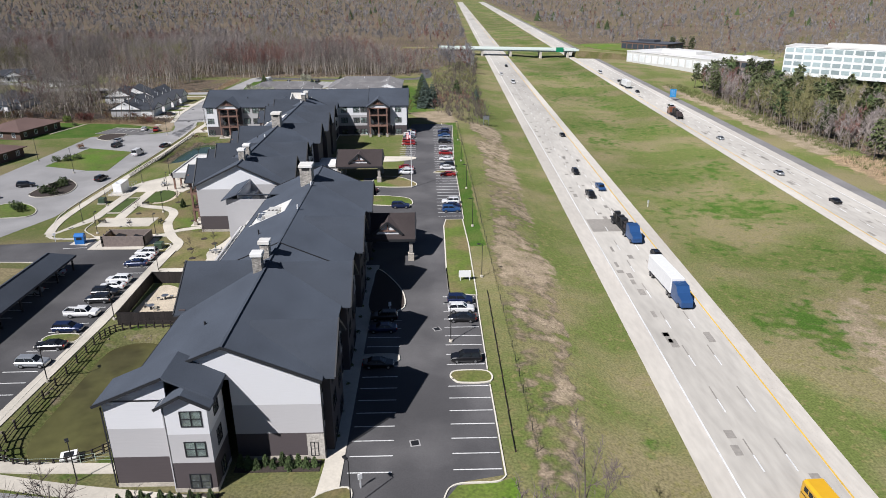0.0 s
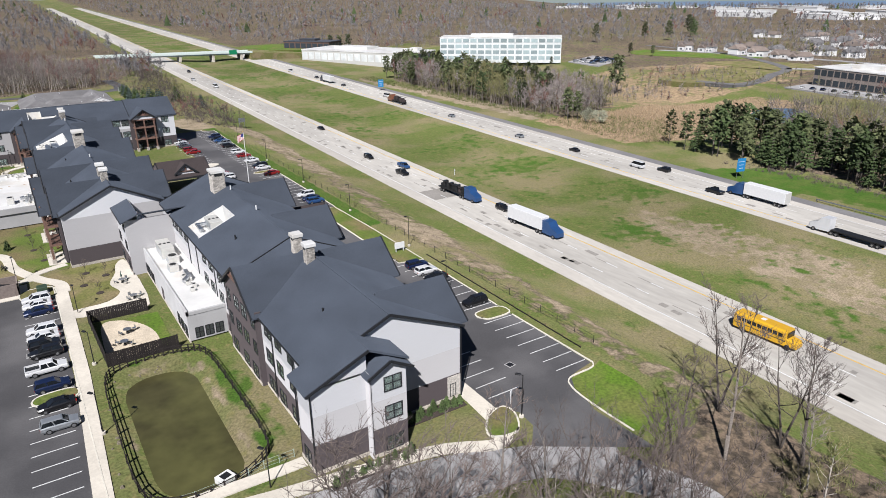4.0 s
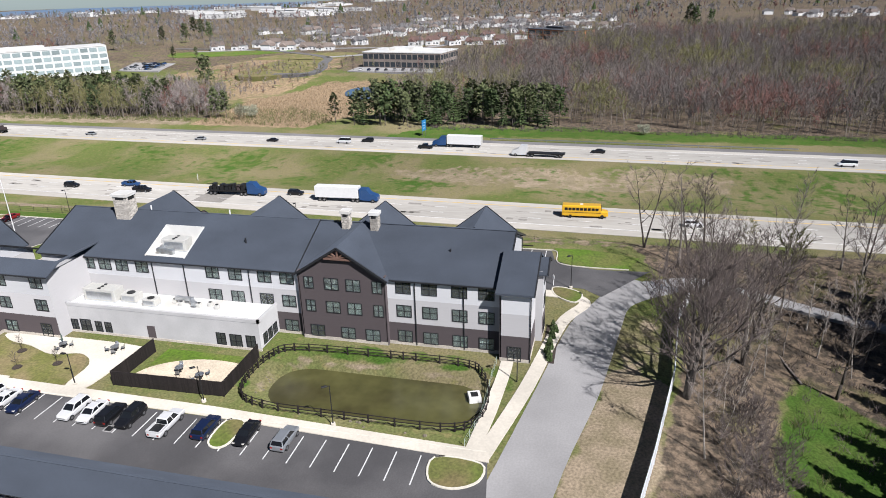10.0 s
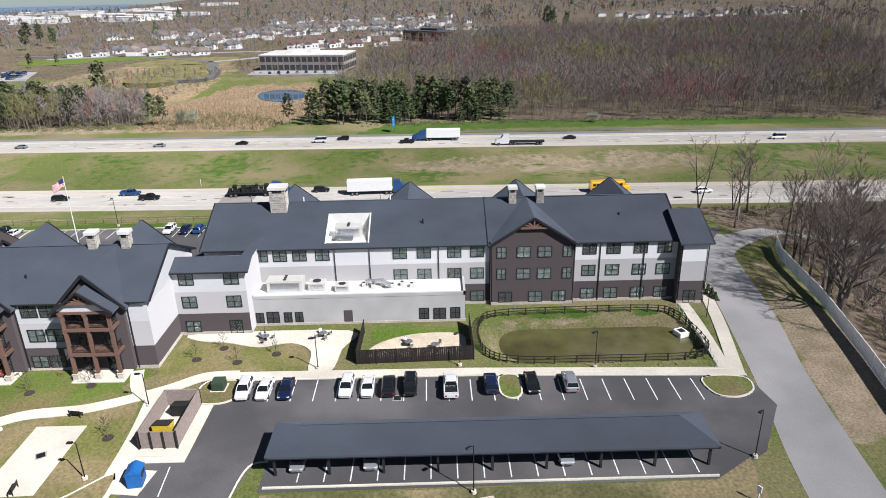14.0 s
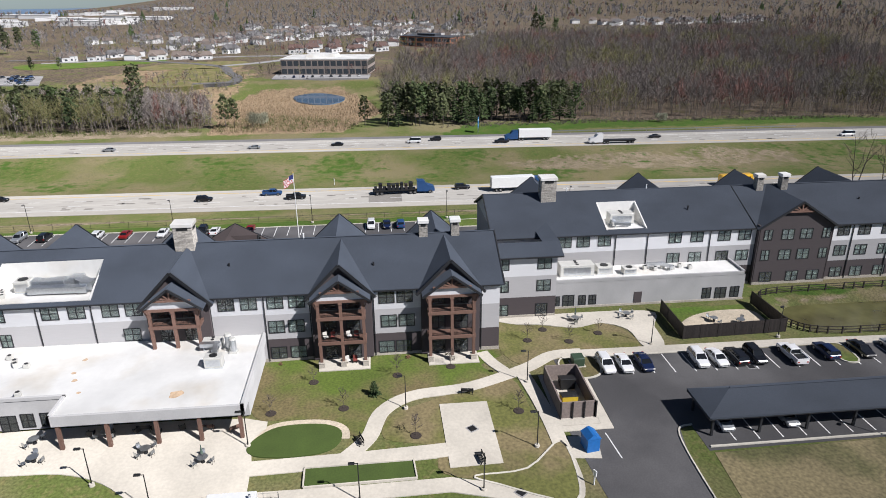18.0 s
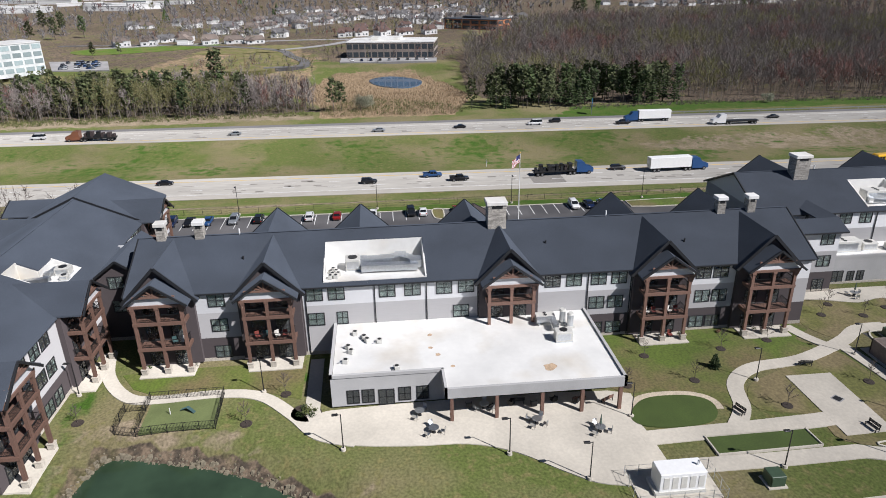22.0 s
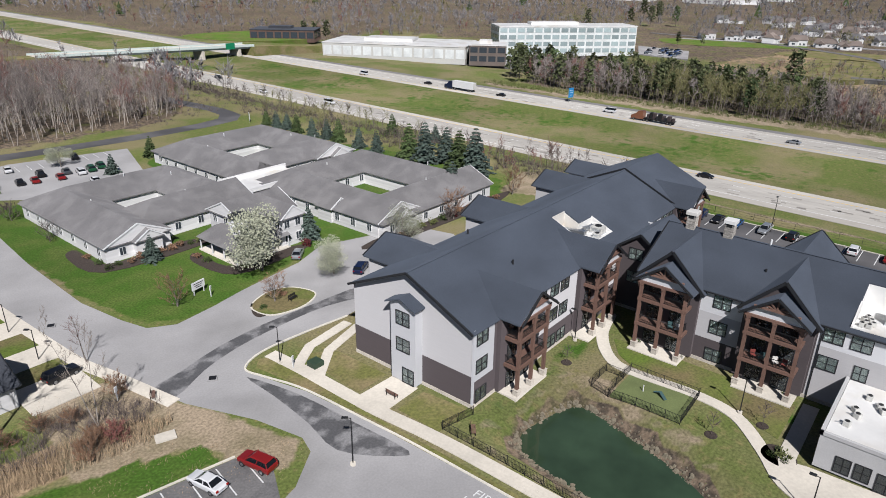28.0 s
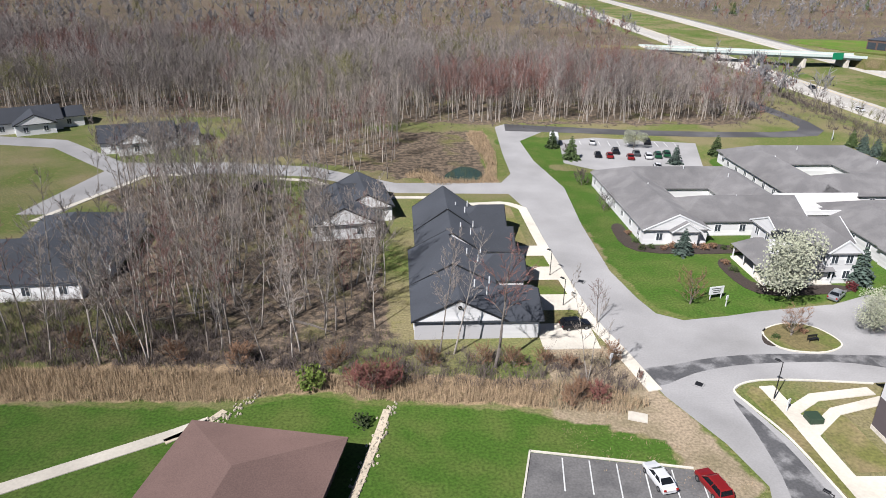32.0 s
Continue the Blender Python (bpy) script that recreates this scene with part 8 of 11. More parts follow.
for x, y, kind, c, rz in ((-90.4, 212.2, "van", "white", 85), (-88.6, 182, "suv", "black", 80), (-106, 176, "suv", "black", 15), (-109, 165, "sedan", "white", 20), (-105, 232, "sedan", "silver", 90), (-102, 224, "suv", "black", 80), (-118, 178, "suv", "black", 10), (-160, 345.5, "suv", "black", 20)):
    car(kind, c, x, y, rz)
HWY = HZ + 0.1
on_road = "on the concrete highway"
for x, y, kind, c in ((47.9, 202.2, "suv", "black"), (51.4, 184.6, "pickup", "blue"), (46.9, 177.6, "pickup", "black"), (50.6, 131.6, "suv", "black"), (54.6, 258, "sedan", "black"), (41.6, 29, "suv", "white"), (54.4, 412, "van", "white"), (51.6, 452, "suv", "white"), (60.4, 500, "suv", "black")):
    car(kind, c, x, y, -88, "cars on the highway", HWY, on_road)
for x, y, kind, c in ((110.6, 199, "sedan", "silver"), (111.4, 169.6, "sedan", "black"), (112.0, 141.8, "van", "white"), (115.0, 133.6, "suv", "black"), (107.8, 110, "pickup", "black"), (101.2, -19, "van", "white"), (113.4, 250, "sedan", "silver"), (118.0, 319, "van", "white"), (108.6, 52, "sedan", "black"), (118.4, 458, "van", "white"), (117.6, 371, "sedan", "black"), (119.4, 415, "sedan", "black")):
    car(kind, c, x, y, 88, "cars on the highway", HWY, on_road)


def lorry(x, y, rz, cabin, box, label, flat=False, load=False):
    top = thing("lorry", label, "truck", "lorries", m=pose(x, y, HWY, 0, 0, rz))
    mt = PAINT[cabin]
    part("cab", loft(Shape(), [[(a, -w, z0), (a, w, z0), (a, w, z1), (a, -w, z1)] for a, w, z0, z1 in ((4.4, 1.2, 0.7, 3.7), (6.4, 1.22, 0.6, 3.6), (7.2, 1.2, 0.6, 2.5), (9.0, 1.1, 0.6, 1.9), (9.3, 1.0, 0.6, 1.5))]), mt, top)
    part("windscreen", Shape().hexa([(6.5, -1.05, 2.35), (7.25, -1.05, 2.35), (7.25, 1.05, 2.35), (6.5, 1.05, 2.35)], [(6.3, -0.98, 3.3), (6.6, -0.98, 3.3), (6.6, 0.98, 3.3), (6.3, 0.98, 3.3)]), m_carglass, top)
    part("chassis", Shape().box(-7.6, 8.6, -0.5, 0.5, 0.75, 1.05), m_black, top)
    if flat:
        part("flat_bed", Shape().box(-7.8, 4.0, -1.25, 1.25, 1.1, 1.35), m_black, top)
        if load:
            lr = random.Random(int(y))
            for i in range(9):
                bx0 = -7.4 + 1.2 * i
                part("scrap_piece", Shape().box(bx0, bx0 + lr.uniform(0.7, 1.3), -lr.uniform(0.5, 1.15), lr.uniform(0.5, 1.15), 1.35, 1.35 + lr.uniform(0.8, 2.1), bev=0.05), lr.choice((m_black, m_trim, m_brownroof)), top)
            part("load_strap", Shape().beam((-7.4, -1.2, 3.3), (3.6, -1.2, 3.2), 0.12, 0.12), m_black, top)
    else:
        part("trailer", Shape().box(-8.0, 4.1, -1.28, 1.28, 1.15, 4.1, bev=0.06), box, top)
        part("trailer_door", Shape().box(-8.03, -7.98, -1.2, 1.2, 1.25, 4.0), m_unit, top)
    for wx in (-6.6, -5.4, 2.6, 3.8, 8.0):
        for s in (-1, 1):
            w = part("wheel", Shape().tube((wx, s * 1.0 - 0.22, 0.5), (wx, s * 1.0 + 0.22, 0.5), 0.5, 0.5, 14), m_tyre, top)
            part("rim", Shape().tube((wx, s * 1.0 - 0.24, 0.5), (wx, s * 1.0 + 0.24, 0.5), 0.28, 0.26, 10), m_rim, w)


lorry(47.6, 116, -88, "blue", m_whitepaint, "white box trailer with a blue tractor unit")
lorry(48.4, 149, -88, "blue", m_whitepaint, "flatbed lorry carrying dark scrap machinery", True, True)
lorry(111.4, 99.0, 88, "blue", m_whitepaint, "white box trailer with a blue tractor unit")
lorry(117.0, 393.0, 88, "navy", m_whitepaint, "white box trailer with a dark blue tractor unit")
lorry(101.6, 70.0, 88, "white", m_whitepaint, "empty flatbed trailer with a white tractor unit", True)
lorry(113.0, 298, 88, "rust", m_whitepaint, "flatbed lorry with rusty machinery", True, True)
bus = thing("school_bus", "yellow school bus with dark windows on the highway", "bus", m=pose(44.5, 53.6, HWY, 0, 0, -88))
part("body", loft(Shape(), [[(a, -w, z0), (a, w, z0), (a, w, z1 - 0.25), (a, w - 0.3, z1), (a, -w + 0.3, z1), (a, -w, z1 - 0.25)] for a, w, z0, z1 in ((-5.2, 1.2, 0.7, 3.0), (-5.0, 1.25, 0.6, 3.15), (3.9, 1.25, 0.6, 3.15), (4.0, 1.15, 0.6, 1.9), (5.4, 1.0, 0.6, 1.75), (5.6, 0.9, 0.6, 1.4))]), PAINT["yellow"], bus)
for s in (-1, 1):
    for i in range(9):
        part("window", Shape().box(-4.6 + 0.9 * i, -3.85 + 0.9 * i, s * 1.25 - 0.02, s * 1.25 + 0.02, 1.95, 2.6), m_carglass, bus)
    part("stripe", Shape().box(-5.0, 3.9, s * 1.26 - 0.02, s * 1.26 + 0.02, 1.4, 1.5), m_black, bus)
part("windscreen", Shape().box(3.9, 4.05, -1.0, 1.0, 1.9, 2.8), m_carglass, bus)
part("roof_hatch", Shape().box(-1.0, -0.3, -0.35, 0.35, 3.15, 3.22), m_whitepaint, bus)
for wx in (-3.2, 4.2):
    for s in (-1, 1):
        part("wheel", Shape().tube((wx, s * 1.05 - 0.2, 0.48), (wx, s * 1.05 + 0.2, 0.48), 0.48, 0.48, 14), m_tyre, bus)
rv = thing("camper_van", "white camper van parked by the lawn", "van", m=pose(-85.6, 383.8, 0.05, 0, 0, 80))
part("body", Shape().box(-3.2, 2.2, -1.15, 1.15, 0.5, 3.0, bev=0.15), m_whitepaint, rv)
part("cab", Shape().box(2.2, 3.4, -1.05, 1.05, 0.5, 1.8, bev=0.15), m_whitepaint, rv)
part("window", Shape().box(-1.5, 0.2, -1.17, -1.13, 1.7, 2.3), m_carglass, rv)
for wx in (-2.0, 2.5):
    for s in (-1, 1):
        part("wheel", Shape().tube((wx, s * 0.95 - 0.15, 0.38), (wx, s * 0.95 + 0.15, 0.38), 0.38, 0.38, 12), m_tyre, rv)


# ---- buildings round about ----
m_pane = material("dark_window_pane", (0.05, 0.06, 0.07), 0.08, 0.1, 1.0, 0)
m_tanroof = material("tan_shingle", (0.215, 0.175, 0.150), 0.9, 0.15, 3.0, 0.1, rand=0.2)
m_slateroof = material("dark_slate_shingle", (0.052, 0.057, 0.068), 0.9, 0.18, 7.0, 0.15, 0.01)
m_siding = material("white_vinyl_siding", (0.74, 0.73, 0.715), 0.7, 0.04, 5.0, 0.2, 0.004, stretch=(0.1, 0.1, 6), rand=0.06)
m_brick = material("brown_brick", (0.135, 0.085, 0.065), 0.9, 0.2, 8.0, 0.3, 0.01)
m_orange = material("orange_panel", (0.50, 0.20, 0.09), 0.6, 0.08, 2.0, 0.3)
m_green_glass = material("greenish_glazing", (0.33, 0.40, 0.40), 0.12, 0.08, 1.0, 0, rand=0.3)
m_greenwhite = material("pale_green_curtain_wall", (0.72, 0.74, 0.72), 0.4, 0.05, 1.0, 0.2)
pane_meshes = {}


def pane_window(parent, x, y, z, facing, w=1.1, h=1.4, frame_mat=None):
    """A framed window proud of a wall; facing is the wall's outward angle."""
    k = (w, h)
    if k not in pane_meshes:
        fr = Shape()
        for a0, a1, c0, c1 in ((-w / 2 - 0.1, w / 2 + 0.1, h / 2, h / 2 + 0.1), (-w / 2 - 0.1, w / 2 + 0.1, -h / 2 - 0.1, -h / 2), (-w / 2 - 0.1, -w / 2, -h / 2, h / 2), (w / 2, w / 2 + 0.1, -h / 2, h / 2), (-0.03, 0.03, -h / 2, h / 2)):
            fr.box(-0.02, 0.09, a0, a1, c0, c1)
        pane_meshes[k] = (fr.mesh("window", [m_whitepaint]), Shape().box(-0.02, 0.04, -w / 2, w / 2, -h / 2, h / 2).mesh("pane", [m_pane]))
    fr, pn = pane_meshes[k]
    ob = part("window", fr, None, parent, m=pose(x, y, z, 0, 0, facing))
    part("pane", pn, None, ob)


def wing(parent, x0, x1, y0, y1, ze, zr, wall_mat, roof_mat, ends="hh", axis=None, over=0.5, z0=0.0, wins=3.2, skip="", gable_mat=None):
    """One roofed block: walls, a gable or hip roof, and a row of windows on each free side."""
    axis = axis or ("x" if x1 - x0 > y1 - y0 else "y")
    part("wall", Shape().box(x0, x1, y0, y1, z0 - 0.3, ze), wall_mat, parent)
    sh, gables = Shape(), False
    ex0, ex1, ey0, ey1 = x0 - over, x1 + over, y0 - over, y1 + over
    half = ((ey1 - ey0) if axis == "x" else (ex1 - ex0)) / 2
    a0, a1, c = (ex0, ex1, (ey0 + ey1) / 2) if axis == "x" else (ey0, ey1, (ex0 + ex1) / 2)
    r0, r1 = a0 + (half if ends[0] == "h" else 0), a1 - (half if ends[1] == "h" else 0)
    if r1 - r0 < 0.2:
        r0 = r1 = (r0 + r1) / 2
        r0, r1 = r0 - 0.1, r1 + 0.1

    def P(a, b, z):
        return (a, b, z) if axis == "x" else (b, a, z)

    lo = [P(a0, c - half, ze), P(a1, c - half, ze), P(a1, c + half, ze), P(a0, c + half, ze)]
    hi = [(p[0], p[1], ze + 0.22) for p in lo]
    n0, n1 = P(r0, c, zr), P(r1, c, zr)
    sh.face(lo[::-1])
    for i in range(4):
        sh.face([lo[i], lo[(i + 1) % 4], hi[(i + 1) % 4], hi[i]])
    sh.face([hi[0], hi[1], n1, n0])
    sh.face([hi[2], hi[3], n0, n1])
    roof = [part("roof", sh, roof_mat, parent)]
    for e, q, aa in ((ends[0], n0, a0), (ends[1], n1, a1)):
        b0, b1 = P(aa, c - half, ze + 0.22), P(aa, c + half, ze + 0.22)
        if e == "h":
            sh2 = Shape().face([b0, b1, q])
        else:
            part("gable_wall", Shape().face([b0, b1, q]), gable_mat or wall_mat, parent)
            gables = True
            continue
        part("hip_end", sh2, roof_mat, roof[0])
    if gables:
        rk = Shape()
        for e, q, aa in ((ends[0], n0, a0), (ends[1], n1, a1)):
            if e != "h":
                s = -0.08 if aa == a0 else 0.08
                for sg2 in (-1, 1):
                    p0 = Vector(P(aa + s, c + sg2 * half, ze + 0.12))
                    rk.beam(p0, Vector(P(aa + s, c, zr - 0.1)), 0.14, 0.24)
        part("barge_board", rk, m_trim if roof_mat is m_slateroof else m_whitepaint, parent)
    if wins:
        storeys = max(1, int((ze - z0) / 2.6))
        for side, lo_, hi_ in (("s", x0, x1), ("n", x0, x1), ("w", y0, y1), ("e", y0, y1)):
            if side in skip:
                continue
            k = max(1, int((hi_ - lo_) / wins))
            for i in range(k):
                a = lo_ + (i + 0.5) * (hi_ - lo_) / k
                for s in range(storeys):
                    z = z0 + 1.6 + s * (ze - z0) / storeys
                    if side in "sn":
                        pane_window(parent, a, y0 if side == "s" else y1, z, -90 if side == "s" else 90)
                    else:
                        pane_window(parent, x0 if side == "w" else x1, a, z, 180 if side == "w" else 0)


def roof_vents(parent, pts):
    for x, y, z in pts:
        part("roof_vent", Shape().tube((x, y, z - 0.8), (x, y, z + 0.35), 0.1, 0.1, 6), m_whitepaint, parent)


# care home of three rings round courtyards
care = thing("care_home", "white single-storey care home with grey shingle roofs", "building")
for x0, x1, y0, y1, ends, skip_sides in ((-84.6, -72.6, 312, 347, "gh", "e"), (-84, -50.6, 335.6, 347.8, "hh", "s"), (-76, -51.6, 316, 328, "hg", ""), (-62, -50.8, 321, 347.4, "hh", "w"),
                             (-46.6, -34.6, 330, 361, "hh", "e"), (-46, -10.4, 353.4, 366, "hh", "s"), (-22.8, -10.6, 329, 365.4, "gh", "w"), (-40, -12, 330, 342, "hh", ""),
                             (-45.2, -33.2, 285.6, 322, "gh", "e"), (-45, -10.6, 284.4, 296.8, "hg", "n"), (-22.6, -10.8, 287, 325, "hh", "w"), (-44, -12, 312.6, 325, "hh", "")):
    wing(care, x0, x1, y0, y1, 2.9, 6.1, m_siding, m_greyroof, ends, wins=4.4, skip=skip_sides)
part("link_roof", Shape().box(-51.4, -33.4, 318, 328.6, 2.9, 3.25), m_membrane, care, "white flat roof")
part("link_wall", Shape().box(-51, -33.8, 318.4, 328.2, -0.2, 2.9), m_siding, care)
for wy in (318.2, 328.4):
    part("parapet", Shape().box(-51.6, -33.2, wy - 0.2, wy + 0.2, 3.0, 4.2), m_siding, care)
for gx0, gy0 in ((-77.2, 311.4), (-16, 328.4), (-39.4, 284.8), (-43.2, 299.0)):
    wing(care, gx0 - 2.4, gx0 + 2.4, gy0 - 0.6, gy0 + 3.4, 2.9, 4.9, m_siding, m_greyroof, "gh", "y", wins=2.6, skip="nwe")
roof_vents(care, [(-72, 343, 5.8), (-66, 341, 6.2), (-58, 336, 5.8), (-56, 330, 5.5), (-63, 322, 5.8), (-78, 330, 5.8), (-40, 350, 5.8), (-30, 358, 5.8), (-18, 345, 5.8), (-14, 340, 5.5), (-25, 291, 6), (-38, 300, 5.8), (-14, 300, 5.6), (-25, 319, 6), (-30, 317, 5.6)])
front = thing("front_house", "white two-storey house with grey roof, porch and turret", "house")
wing(front, -65.4, -53.8, 299.5, 309.8, 5.4, 8.2, m_siding, m_greyroof, "gg", "x", wins=2.8)
wing(front, -60.2, -55.2, 295.2, 304, 5.4, 7.9, m_siding, m_greyroof, "gg", "y", wins=2.2, skip="n")
part("turret", Shape().tube((-65.6, 299.6, -0.2), (-65.6, 299.6, 6.6), 1.9, 1.9, 8), m_siding, front)
part("turret_crown", Shape().tube((-65.6, 299.6, 6.6), (-65.6, 299.6, 6.9), 2.2, 2.2, 8), m_trim, front, "dark crown railing")
for i in range(8):
    a = math.pi / 8 + i * math.pi / 4
    for z in (1.7, 4.6):
        pane_window(front, -65.6 + 1.76 * math.cos(a), 299.6 + 1.76 * math.sin(a), z, math.degrees(a), 0.9, 1.4)
part("porch_roof", Shape().hexa([(-71, 294, 2.7), (-59, 294, 2.7), (-59, 306, 2.7), (-71, 306, 2.7)], [(-67, 298.4, 3.8), (-59, 298.4, 3.8), (-59, 306, 3.8), (-67, 306, 3.8)]), m_greyroof, front)
part("porch_floor", Shape().box(-70.6, -59, 294.4, 306, -0.2, 0.3), m_walk, front)
for px, py in ((-70.4, 294.6), (-66.6, 294.6), (-62.8, 294.6), (-59.3, 294.6), (-70.4, 298.4), (-70.4, 302), (-70.4, 305.6)):
    part("porch_post", Shape().box(px - 0.09, px + 0.09, py - 0.09, py + 0.09, 0.3, 2.75), m_whitepaint, front)
# mulched beds of the care home
for k, pts in enumerate(([(-86.5, 309), (-69, 307.6), (-67.5, 310.6), (-74, 312), (-84.8, 312), (-85.4, 322), (-88, 320)], [(-72.5, 292), (-60, 291.6), (-56, 293.6), (-66, 296), (-71.6, 296), (-72, 305), (-74.4, 302)],
                         [(-70, 317.6), (-52, 317), (-52, 320), (-70, 320.4)], [(-47, 282), (-20, 280.6), (-8, 281.6), (-8, 284), (-47, 285.4)], [(-44.6, 330), (-42.8, 330), (-42.8, 362), (-44.6, 360)], [(-24.4, 323.4), (-10, 323.6), (-9, 326), (-23, 326)], [(-79, 276.8), (-75, 276.6), (-70.4, 277.6), (-70.6, 280.4), (-74, 281.4), (-78, 280)])):
    solid("mulch_bed", Shape().slab(curve_pts(pts, True, 4), -0.05, 0.13 if k == 6 else 0.11), m_mulch, "dark bark mulch bed beside the lawn", "flower bed", kind="structure")

# terrace of four units
terrace = thing("terrace_house", "white terraced houses with dark slate roofs", "house")
for i, (ya, yb) in enumerate(((280, 292), (291, 303), (302, 313.4), (312.4, 324))):
    xo = -127.6 + (1.2 if i > 1 else 0)
    wing(terrace, xo, -115.4, ya, yb, 2.9, 6.4 + 0.35 * i, m_grey, m_slateroof, "gg", "y", wins=3.4, skip="sne" if not i else "ne", gable_mat=m_siding)
    wing(terrace, -118.6, -110.4, ya + (1.6 if i else 0.01), yb - 2.2, 2.8, 5.2 + 0.25 * i, m_siding, m_slateroof, "hg", "x", wins=0)
    part("garage_door", Shape().box(-110.42, -110.32, ya + 2.8, ya + 7.2, 0.02, 2.3), m_whitepaint, terrace)
    roof_vents(terrace, [(-119, ya + 5, 6.3), (-116.6, ya + 7, 5.8), (-117.4, ya + 3.4, 5.9)])
part("gable_vent", Shape().tube((-121.5, 279.35, 5.2), (-121.5, 279.5, 5.2), 0.28, 0.28, 10), m_black, terrace)
# detached houses
for nm, label, m, blocks in (
        ("bungalow", "white bungalow with dark roof and covered porch", pose(-139, 326, 0, 0, 0, 10), ((-8, 3.5, -10, 4, "gg", "y", 6.4), (-2, 8, -2, 12, "gg", "y", 6.0), (-8, 6, 2, 10, "hh", "x", 5.6))),
        ("bungalow", "white house with dark roof among bare trees", pose(-187, 306, 0, 0, 0, 4), ((-12, 9, -13, 4, "hh", "x", 6.8), (-6, 11, -6, 15, "hh", "y", 7.0))),
        ("bungalow", "white house with dark gables at the wood", pose(-237, 403, 0, 0, 0, 30), ((-10, 8, -7, 6, "gg", "x", 6.2), (-4, 6, -11, 2, "gg", "y", 5.8), (6, 14, -5, 5, "hg", "x", 5.2))),
        ("bungalow", "white house with dark gables and garage at the wood", pose(-198, 383, 0, 0, 0, 20), ((-10, 8, -7, 6, "gg", "x", 6.2), (-6, 3, -10, 2, "gg", "y", 5.8), (6, 14, -5, 5, "hg", "x", 5.2))),
        ("bungalow", "white house with dark gables by the lane", pose(-275, 380, 0, 0, 0, 15), ((-10, 8, -7, 6, "gg", "x", 6.2), (-6, 3, -10, 2, "gg", "y", 5.8)))):
    hs = thing(nm, label, "house", "bungalows", m=m)
    for x0, x1, y0, y1, ends, ax, zr in blocks:
        wing(hs, x0, x1, y0, y1, 2.9, zr, m_siding, m_slateroof, ends, ax, wins=5.0)
# brown clinic buildings
for label, m, w, d in (("brown clinic with reddish-brown hip roof", pose(-145.6, 247.3, 0, 0, 0, -12), 15.2, 20.0), ("long brown clinic with reddish-brown hip roof", pose(-140, 207, 0, 0, 0, -12), 26.0, 15.0), ("brown clinic with hip roof beside the lawn", pose(-171, 233, 0, 0, 0, -12), 24.0, 16.0)):
    cl = thing("clinic", label, "building", "brown clinics", m=m)
    wing(cl, -w / 2, w / 2, -d / 2, d / 2, 2.9, 5.6, m_brick, m_rustroof, "hh", wins=4.2, over=0.9)
    if w > 16:
        wing(cl, -2.2, 2.2, d / 2 - 4, d / 2 + 1.2, 2.9, 4.6, m_brick, m_rustroof, "gg", "y", wins=0)


# ---- across the highway ----
def gz(x, y):
    return float(height(np.array([float(x)]), np.array([float(y)]))[0])


def office(label, p, q, depth, z0, z1, floors, cols, wall_mat, pane_mat, roof_mat, name="office_building"):
    """A flat-roofed block whose front runs from p to q."""
    L = math.hypot(q[0] - p[0], q[1] - p[1])
    top = thing(name, label, "building", m=pose(p[0], p[1], 0, 0, 0, math.degrees(math.atan2(q[1] - p[1], q[0] - p[0]))))
    part("wall", Shape().box(0, L, 0, depth, z0 - 1.5, z1), wall_mat, top)
    part("roof", Shape().box(-0.3, L + 0.3, -0.3, depth + 0.3, z1, z1 + 0.5), roof_mat, top)
    part("plant_room", Shape().box(L * 0.25, L * 0.6, depth * 0.35, depth * 0.75, z1 + 0.5, z1 + 2.4), roof_mat, top)
    fh, cw = (z1 - z0) / floors, L / cols
    pm = Shape().box(0.1 * cw, 0.9 * cw, -0.12, 0.05, 0.2 * fh, 0.82 * fh).mesh("pane", [pane_mat])
    for f in range(floors):
        for c in range(cols):
            part("window", pm, None, top, m=pose(c * cw, 0, z0 + f * fh))
        k = max(2, int(depth / cw))
        for c in range(k):
            for xs, rz in ((0, -90), (L, 90)):
                part("window", pm, None, top, m=pose(xs, (c + (1 if xs == 0 else 0)) * depth / k, z0 + f * fh, 0, 0, rz))
    return top


office("white four-storey glazed office block", (243, 461), (313, 399), 24, -5.5, 11.5, 4, 16, m_greenwhite, m_green_glass, m_membrane)
office("long low white building with dark window band", (158, 535), (200, 455), 40, -6, 2.5, 1, 14, m_unit, m_greenwhite, m_membrane, "warehouse")
office("low tan entrance building", (200, 452), (212, 434), 20, -6, 4.0, 2, 4, m_tanroof, m_pane, m_membrane)
office("brown two-storey office with flat white roof", (343, 218), (333, 160), 30, -7, 3.3, 2, 14, material("grey_brown_stone", (0.26, 0.22, 0.195), 0.9, 0.2, 2.0, 0.2), m_pane, m_membrane)
office("dark and orange commercial building", (560, 130), (522, 84), 26, -7, 2.5, 2, 6, m_orange, m_pane, m_slateroof, "shop_building")
office("low flat building with white roof", (500, -41), (488, -84), 30, -7.5, -2.5, 1, 8, m_unit, m_pane, m_membrane, "warehouse")
office("dark red brick building by the sports field", (185, 648), (215, 610), 25, -6, 1.0, 1, 8, m_brick, m_pane, m_slateroof)
